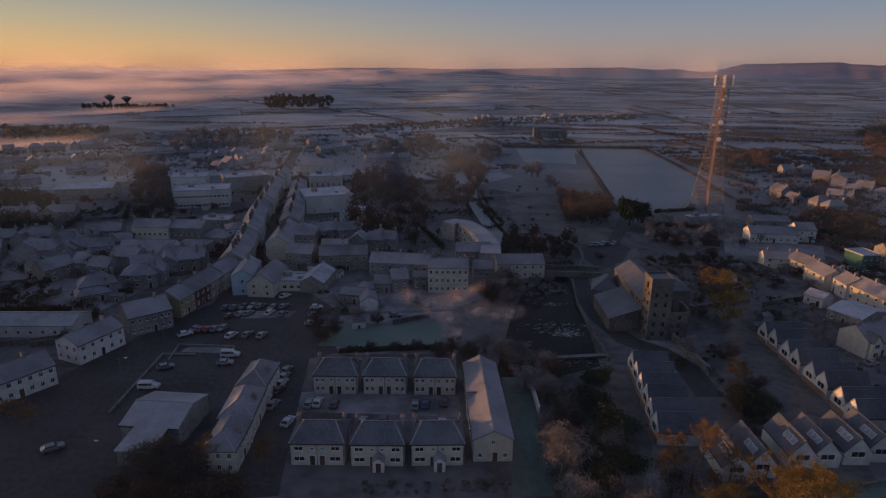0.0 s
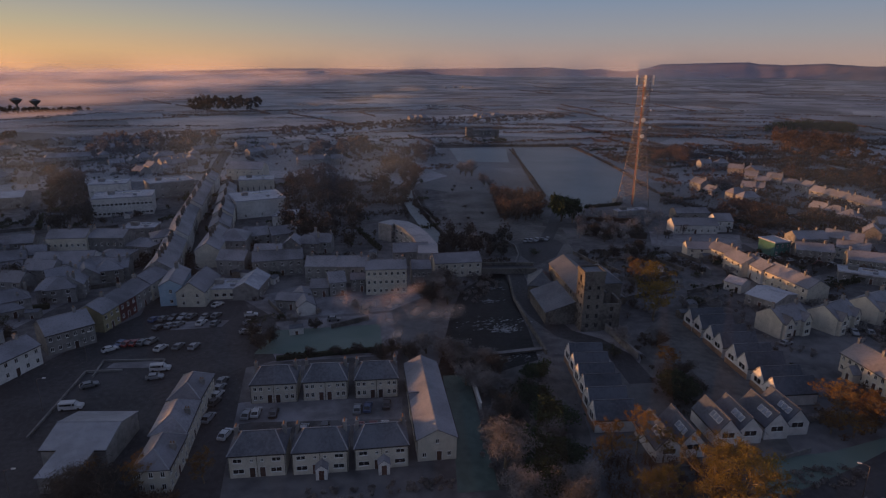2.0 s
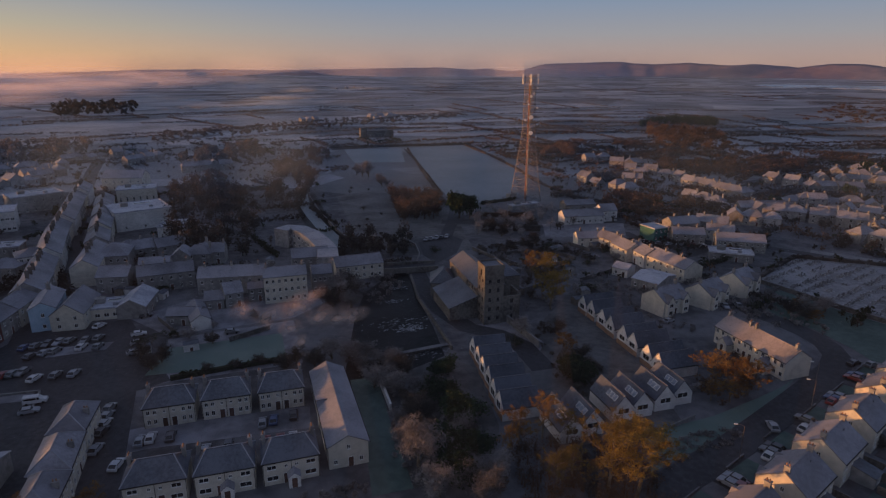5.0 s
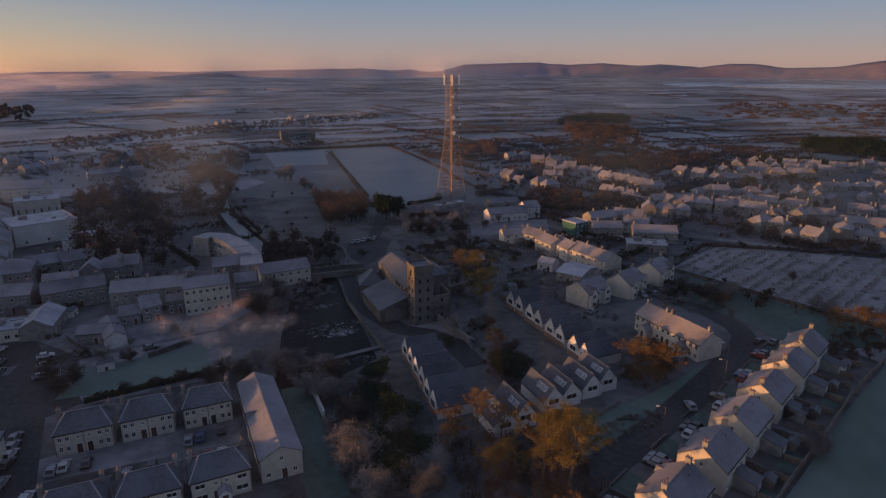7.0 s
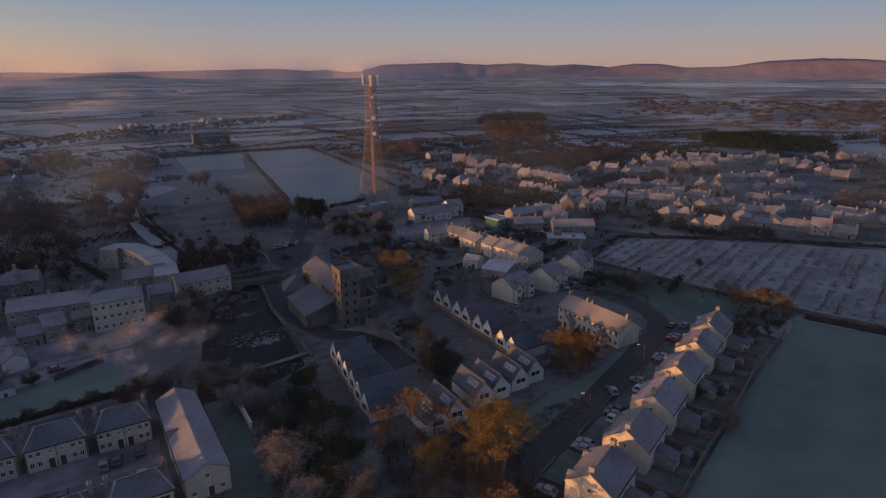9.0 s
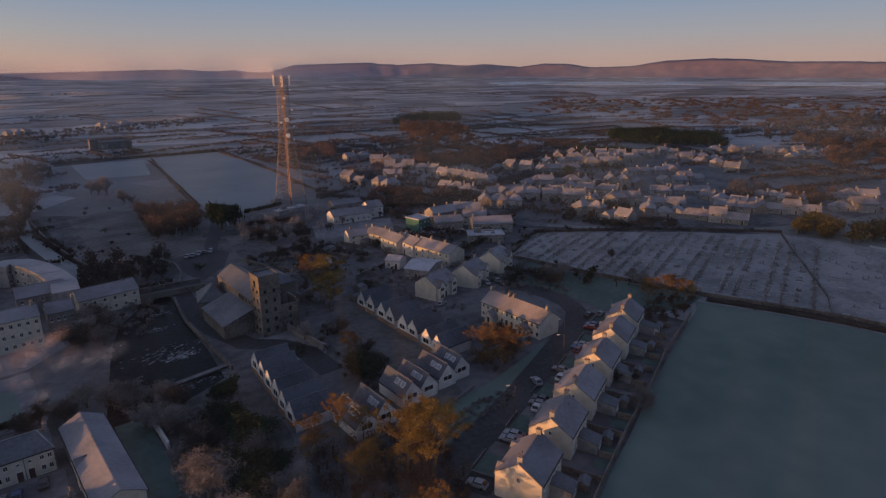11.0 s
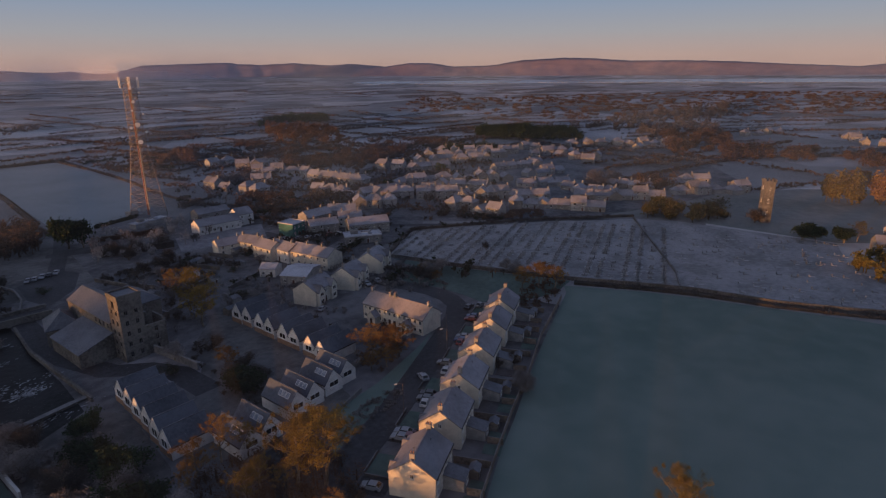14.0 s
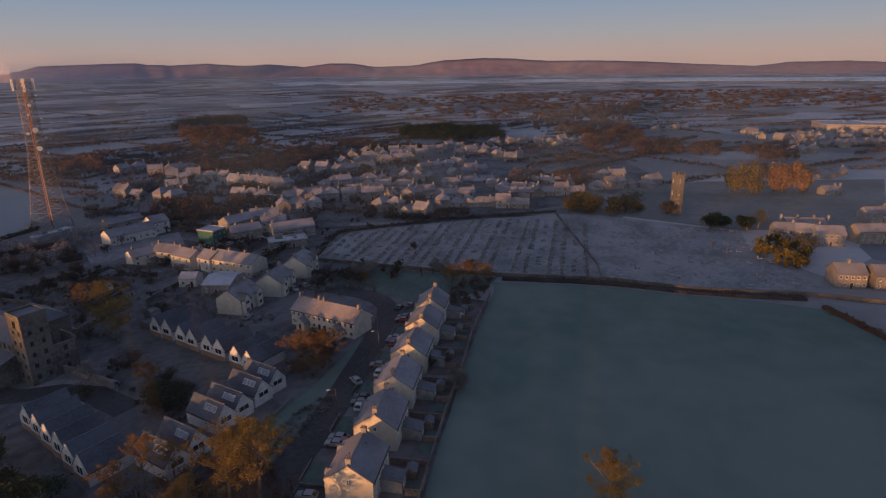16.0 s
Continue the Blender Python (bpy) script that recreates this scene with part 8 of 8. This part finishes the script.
for k in range(6):
    at = lambda lx, ly, k=k: at_row(k, lx, ly)
    extension(*at(0.5, -6.6), 22)
    shed(*at(4.2, -9.4), 22)
    wall_line("garden_fence", [at(6.7, -4.4), at(6.9, -12.4)], 1.6, 0.12, M_WOOD, "grey timber fence between back gardens", "fence")
    wall_line("garden_fence", [at(-1.6, -9.2), at(-1.5, -12.6)], 1.5, 0.1, M_WOOD, "grey timber fence between back gardens", "fence")
    if k in (0, 1, 2, 4):
        area("back_lawn", [at(-5.4, -8.8), at(-2.0, -8.8), at(-2.0, -12.6), at(-5.4, -12.6)], 0.05, M_LAWN, "small frosted back lawn", "lawn")
        area("back_lawn", [at(-1.2, -9.0), at(2.6, -9.0), at(2.6, -12.6), at(-1.2, -12.6)], 0.05, M_LAWN, "small frosted back lawn", "lawn")
    else:
        area("decking", [at(-5.4, -5.2), at(-1.9, -5.2), at(-1.9, -12.6), at(-5.4, -12.6)], 0.12, M_DECK, "dark stained garden decking", "decking")
    deep = 11.2 if k < 3 else 9.8
    area("front_lawn", [at(-1.5, 6.6), at(5.6, 6.8), at(5.5, deep), at(-1.5, deep)], 0.05, M_LAWN, "small frosted front lawn", "lawn")
    area("drive", [at(-6.6, 5.2), at(-1.9, 5.2), at(-1.9, 11.4), at(-6.6, 11.4)], 0.055, M_ROAD, "dark tarmac drive before the house", "drive")
    wall_line("garden_wall", [at(-1.7, 5.6), at(-1.7, deep)], 0.5, 0.2, M_STONE_D, "low dark wall between front gardens", "wall")
    wall_line("garden_wall", [at(-1.2, deep + 0.3), at(5.7, deep + 0.3)], 0.5, 0.2, M_STONE_D, "low dark wall between lawn and road", "wall")
    for lx in ((-4.9,), (-3.3, -5.4), (-5.2, -3.0), (-3.4,), (-5.3, -3.1), (-5.2, -2.9))[k]:
        car(*at(lx, 8.4 + 0.5 * (k % 2)), 112)
shed(150.7, 85.6, 22, 3.4, 2.4, 2.4, M_WHITE, "small white garden shed with a felt roof")
hedge("hedge", [(188, 89), (197, 67.5), (203, 49.5), (207, 27.5), (213, 8), (219, -8)], 1.4, 4.0, M_WOODD, "overgrown hedge and rough grass along the field wall", 61, per=9, size=0.4)
hedge("hedge", [(214, -13), (205, -20.5), (196, -28), (182, -40)], 1.6, 3.0, M_RUSSET, "overgrown hedge at the field edge", 62, per=8, size=0.4)
hedge("hedge", [(-28.3, 146.6), (-12.5, 148.8), (3.3, 150.0)], 1.8, 1.8, M_HEDGE, "dark hedge behind the bowling green", 63)
hedge("hedge", [(58, 603), (120, 602), (205, 599)], 3.2, 4, M_WOODD, "dark leafless hedge behind the playing fields", 161, per=6, size=0.8)
hedge("hedge", [(202, 594), (196, 520), (190, 440), (180, 384)], 1.5, 2, M_WOODD, "low dark hedge beside the playing field", 162, per=4, size=0.6)
hedge("hedge", [(129.5, 580), (122, 500), (113, 425), (103, 352)], 0.5, 0.8, M_WOODD, "low dark fence line of weeds between two playing fields", 163, per=3, size=0.4)
hedge("hedge", [(117, 319), (141, 326.5)], 2.4, 3, M_HEDGE, "dark clipped hedge at the corner of the playing field", 164)
hedge("hedge", [(104.7, 293.4), (121.9, 286), (132, 287)], 3.0, 3, M_RUSSET, "russet hedge below the mast", 165, per=8)
hedge("hedge", [(96.5, 265.3), (111, 259.5), (124.6, 255.4)], 4.2, 4, M_WOODD, "tall dark leafless hedge above the mill", 166, per=8)
house(136.5, 303.0, 12, 18, 4.5, 2.6, 2.6, kind="flat", wall=M_PALE, roof=M_ROOFW, n=0, floors=1, doors=0, label="long low pale equipment store below the mast", name="store", category="store")
for x, y, h in ((64.1, 430.2, 13), (68.4, 427.6, 12), (71.5, 392, 9), (61, 436, 9), (74.5, 388, 7)):
    tree("bare", x, y, h, 0.8)
wall_line("river_wall", [(23.4, 428), (21.6, 366), (23.8, 322), (27.6, 288), (31.6, 262)], 1.3, 0.5, M_STONE_D, "dark stone wall along the river path", "wall")
wall_line("parapet", [(32, 219.5), (38, 216.6), (47, 214.6), (53.4, 220.4), (58, 233), (59.6, 246), (56.6, 259)], 0.9, 0.4, M_PAVE, "pale low wall round the bend of the river road", "wall")
hedge("hedge", [(-145.2, 179.8), (-146.1, 199.3), (-148.0, 218.6)], 2.4, 3, M_HEDGE, "tall dark garden hedge", 64)
hedge("hedge", [(-124.0, 186.1), (-106.6, 189.4)], 2.2, 3, M_HEDGE, "dark garden hedge", 65)
hedge("hedge", [(-139.4, 172.2), (-118.2, 173.6)], 2.0, 2, M_HEDGE, "dark garden hedge", 66)
hedge("hedge", [(132.5, 579.3), (108.3, 408.1), (97.6, 326.4)], 1.5, 2, M_WOODS, "dark hedge along the playing field", 67)
hedge("hedge", [(197.6, 602.6), (195.4, 489.4), (179.0, 364.0), (183.0, 312.0)], 1.8, 2, M_WOODS, "dark hedge along the playing field", 68)
hedge("hedge", [(59.0, 590.4), (135.4, 606.5), (200.5, 611.4)], 1.8, 2, M_WOODS, "dark hedge behind the playing field", 69)
hedge("hedge", [(78.9, 104.0), (86.8, 104.0), (99.7, 107.9), (115.5, 106.8)], 1.5, 1.8, M_TWIG, "frosted hedge along the verge", 70)
hedge("hedge", [(177.2, 170.4), (209.8, 187.1), (259.1, 152.5), (299.9, 110.4)], 1.8, 2.2, M_WOODS, "dark hedge behind the graveyard", 71)
street_lamp(86.1, 80.7, 150)
street_lamp(123.3, 97.5, 150)
street_lamp(-78.2, 151.0, 0)
street_lamp(-76.9, 126.5, 0)
street_lamp(-65.5, 94.0, 0)
street_lamp(115.2, 90.9, 150)


def gravestones():
    """Rows of headstones and kerbed plots; the nearest stand singly, the rest are one mass."""
    rng = np.random.default_rng(77)
    b = Build()
    single = Build().box(-0.4, -0.08, -0.1, 0.4, 0.08, 0.85).add([(-0.4, -0.08, 0.85), (0.4, -0.08, 0.85), (0.4, 0.08, 0.85), (-0.4, 0.08, 0.85), (0, -0.08, 1.1), (0, 0.08, 1.1)],
                                                                 [(0, 1, 4), (2, 3, 5), (1, 2, 5, 4), (3, 0, 4, 5)]).box(-0.5, -1.9, -0.1, 0.5, -0.1, 0.16).mesh("gravestone", M_GRAVE)
    ax, ay, bx, by = GRAVE
    u = Vector((bx - ax, by - ay, 0)).normalized()
    w = Vector((-u.y, u.x, 0))
    yaw = math.degrees(math.atan2(w.y, w.x))
    dark = Build()
    count = 0
    split = (Vector((GRAVE_MID[0] - ax, GRAVE_MID[1] - ay, 0))).dot(u)

    def stone(p, a, k, hgt):
        c, d = Vector((math.cos(a), math.sin(a), 0)), Vector((-math.sin(a), math.cos(a), 0))
        q = rng.uniform(0.3, 0.5)
        for x0, y0, x1, y1, z1 in ((-q, -0.12, q, 0.12, hgt), (-0.5, -1.9, 0.5, -0.15, 0.2)):
            k.prism([((p + c * x + d * y).x, (p + c * x + d * y).y) for x, y in ((x0, y0), (x1, y0), (x1, y1), (x0, y1))], 0, z1)

    base = math.atan2(w.y, w.x)
    for r in range(-30, 44):
        for c in range(-22, 40):
            p = Vector((ax, ay, 0)) + u * (c * 4.7 + rng.normal() * 0.2) + w * (r * 1.9 + rng.normal() * 0.25)
            left = (p - Vector((ax, ay, 0))).dot(u) < split
            if not left:
                p = p + u * rng.uniform(-3.5, 3.5) + w * rng.uniform(-3, 3)
            if not in_outline(GRAVEYARD, p.x, p.y) or rng.random() < ((0.14 if c % 3 else 0.7) if left else 0.72):
                continue
            if left and r % 14 == 13:
                continue
            for side in ((0, 1) if left else (0,)):
                at = p + u * (0.5 if side else -0.5) * (1 if left else 0)
                if -12 < r < 5 and count < 160 and r % 2:
                    solid("gravestone", single, "grey upright headstone with a kerbed plot", "gravestone", "gravestones", m=Matrix.Translation((at.x, at.y, 0.03)) @ pose(0, 0, 0, 0, 0, yaw + 180 * side + rng.normal() * 4))
                    count += 1
                else:
                    stone(at, base + math.pi * side + rng.normal() * 0.06, dark if rng.random() < 0.4 else b, rng.uniform(0.6, 1.3))
    solid("gravestones", b.mesh("gravestones", M_GRAVE), "rows of weathered headstones and kerbed plots", "gravestones", kind="stuff")
    solid("gravestones", dark.mesh("gravestones", M_GRAVE_D), "rows of dark granite headstones and kerbed plots", "gravestones", kind="stuff")


GRAVE_MID = (242.1, 74.1)
GRAVE = (183.5, 134.3, 232.3, -9.8)

gravestones()


def mist_wisps(name, count, r0, r1, a0, a1, label, seed):
    """Upright drifts of mist, standing across the fields, thinning upwards and to their ends."""
    rng = np.random.default_rng(seed)
    v, f, uvs = [], [], []
    for _ in range(count):
        r, a = r0 * (r1 / r0) ** rng.random(), a0 + (a1 - a0) * rng.random()
        span, top = degrees_of(rng.uniform(150, 420), r), rng.uniform(8, 20) * (0.7 + r / 2500)
        n = 12
        k = len(v)
        for i in range(n + 1):
            q = radians(a + span * (i / n - 0.5))
            rr = r * (1 + 0.03 * math.sin(3.1 * i / n + seed + r))
            x, y = rr * math.sin(q), rr * math.cos(q)
            g = float(height(x, y))
            v += [(x, y, g - 1), (x + 2, y + 9, g + top * (0.8 + 0.3 * noise.noise(Vector((x, y, 0)) * 0.02)))]
            uvs += [(abs(2 * i / n - 1), 0.0), (abs(2 * i / n - 1), 1.0)]
        f += [(k + 2 * i, k + 2 * i + 2, k + 2 * i + 3, k + 2 * i + 1) for i in range(n)]
    me = bpy.data.meshes.new(name)
    me.from_pydata(v, [], f)
    me.materials.append(M_WISP)
    layer = me.uv_layers.new(name="UVMap")
    for lp in me.loops:
        layer.data[lp.index].uv = uvs[lp.vertex_index]
    me.polygons.foreach_set("use_smooth", [True] * len(me.polygons))
    me.update()
    return solid(name, me, label, "mist", kind="stuff")


def air_veil(name, r, a0, a1, low, top, mat, label, belly, seed=0.0):
    """A long upright veil of damp air or fog round the town; belly: densest half way up, else at the ground."""
    v, f, uvs = [], [], []
    n, m = 160, 6
    for i in range(n + 1):
        q = radians(a0 + (a1 - a0) * i / n)
        rr = r * (1 + 0.05 * math.sin(7 * q + r) + 0.03 * math.sin(23 * q + seed))
        x, y = rr * math.sin(q), rr * math.cos(q)
        tall = top * (1 + (0.35 * noise.noise(Vector((x * 0.006, y * 0.006, seed))) if belly else 0))
        for k in range(m + 1):
            v.append((x, y, float(height(x, y)) + low + tall * k / m))
            uvs.append((abs(2 * i / n - 1) ** 4, abs(2 * k / m - 1) if belly else k / m))
    f = [(i * (m + 1) + k, (i + 1) * (m + 1) + k, (i + 1) * (m + 1) + k + 1, i * (m + 1) + k + 1) for i in range(n) for k in range(m)]
    me = bpy.data.meshes.new(name)
    me.from_pydata(v, [], f)
    me.materials.append(mat)
    layer = me.uv_layers.new(name="UVMap")
    for lp in me.loops:
        layer.data[lp.index].uv = uvs[lp.vertex_index]
    me.polygons.foreach_set("use_smooth", [True] * len(me.polygons))
    me.update()
    return solid(name, me, label, "haze", kind="stuff")


for r, a0, top in ((300, -60, 70), (850, -16, 90), (2400, -16, 180), (4100, -16, 300)):
    air_veil("haze", r, a0, 125, -2, top, M_AIR, "thin damp haze in the morning air", r == 300)
air_veil("haze", 4400, -60, 44, -2, 190, M_AIR3, "pale haze before the far hills", False)
for r, a1, top in ((700, -29, 20), (880, -25, 22), (1060, -15, 18)):
    air_veil("fog_bank", r, -60, a1, -6, top, M_FOGV, "thin sunlit fog at the edge of town", True, 0.01 * r)
for i in range(1, 10):
    r = 1250 * 1.16 ** (i - 1)
    air_veil("fog_bank", r, -60, min(2, -20 + 3.5 * i), -6, 28 + r / 110, M_FOGV, "sunlit fog lying over the low fields", True, 3.7 * i)


def near_haze(z, r):
    """One faint level layer of damp air over the town."""
    v, uvs, f, n, m = [], [], [], 64, 8
    for i in range(n):
        for k in range(m + 1):
            q, s = math.tau * i / n, k / m
            d = 38 + (r - 38) * s
            v.append((d * math.cos(q), d * math.sin(q), z + 3 * noise.noise(Vector((i, k, 0)) * 0.4)))
            uvs.append((0.0, s ** 4))
    f = [(i * (m + 1) + k, i * (m + 1) + k + 1, (i + 1) % n * (m + 1) + k + 1, (i + 1) % n * (m + 1) + k) for i in range(n) for k in range(m)]
    me = bpy.data.meshes.new("haze")
    me.from_pydata(v, [], f)
    me.materials.append(M_AIR2)
    layer = me.uv_layers.new(name="UVMap")
    for lp in me.loops:
        layer.data[lp.index].uv = uvs[lp.vertex_index]
    me.update()
    return solid("haze", me, "thin damp haze in the morning air", "haze", kind="stuff")


near_haze(40.0, 640.0)
for r in (420,):
    air_veil("haze", r, -60, 14, -2, 70, M_AIR, "thin damp haze in the morning air", False)


def degrees_of(length, r):
    return math.degrees(length / r)


mist_wisps("mist_drifts", 26, 1000, 2600, -8, 30, "thin drifts of low mist over the fields", 8)


def smoke(x, y, z, seed):
    """Chimney smoke: a rising, spreading drift of many small bowed puffs, each thin towards its edge."""
    rng = np.random.default_rng(seed)
    v, f, uvs = [], [], []
    n = 8
    plume = ((0, 0, 0.5, 1.6), (-0.8, 1, 3.6, 2.4), (-3.2, 2.5, 7.0, 3.4), (-8.5, 4, 9.8, 4.0), (-1.5, 5, 11.0, 4.2), (4.2, 4, 8.6, 3.6), (9.5, 5, 7.4, 3.6), (-14.5, 6, 11.6, 3.4), (14.5, 7, 6.6, 3.0), (2.5, 7, 13.6, 3.4))
    for j, (side, back, up, r) in enumerate(plume):
        s = up / 14
        c = Vector((x + side, y + back, z + up))
        turn, wide = rng.normal() * 0.25, 1.2 + 0.9 * rng.random() * s
        k0 = len(v)
        for i in range(n + 1):
            for k in range(n + 1):
                a, h = 2 * i / n - 1, 2 * k / n - 1
                d = a * a + h * h
                wob = noise.noise(Vector((a * 1.3 + j * 3.1, h * 1.3, seed)))
                u, w = a * r * wide, 0.8 * r * d * 0.5 + wob * r * 0.5
                v.append((c.x + u * math.cos(turn) - w * math.sin(turn), c.y + u * math.sin(turn) + w * math.cos(turn), max(0.3, c.z + h * r + 0.25 * u + wob * 0.5)))
                uvs.append((min(1.0, math.sqrt(d)), 0.0))
        f += [(k0 + i * (n + 1) + k, k0 + (i + 1) * (n + 1) + k, k0 + (i + 1) * (n + 1) + k + 1, k0 + i * (n + 1) + k + 1) for i in range(n) for k in range(n)]
    me = bpy.data.meshes.new("chimney_smoke")
    me.from_pydata(v, [], f)
    me.materials.append(M_SMOKE)
    layer = me.uv_layers.new(name="UVMap")
    for lp in me.loops:
        layer.data[lp.index].uv = uvs[lp.vertex_index]
    me.polygons.foreach_set("use_smooth", [True] * len(me.polygons))
    me.update()
    return solid("chimney_smoke", me, "drifting smoke from a chimney, tinted brownish as if sunlit", "smoke", kind="stuff")


smoke(4.8, 144.5, 3.5, 4)
# porches of the front hipped houses
porch(-12.0, 98.5, 0.5)
porch(-0.2, 98.9, 2.2)
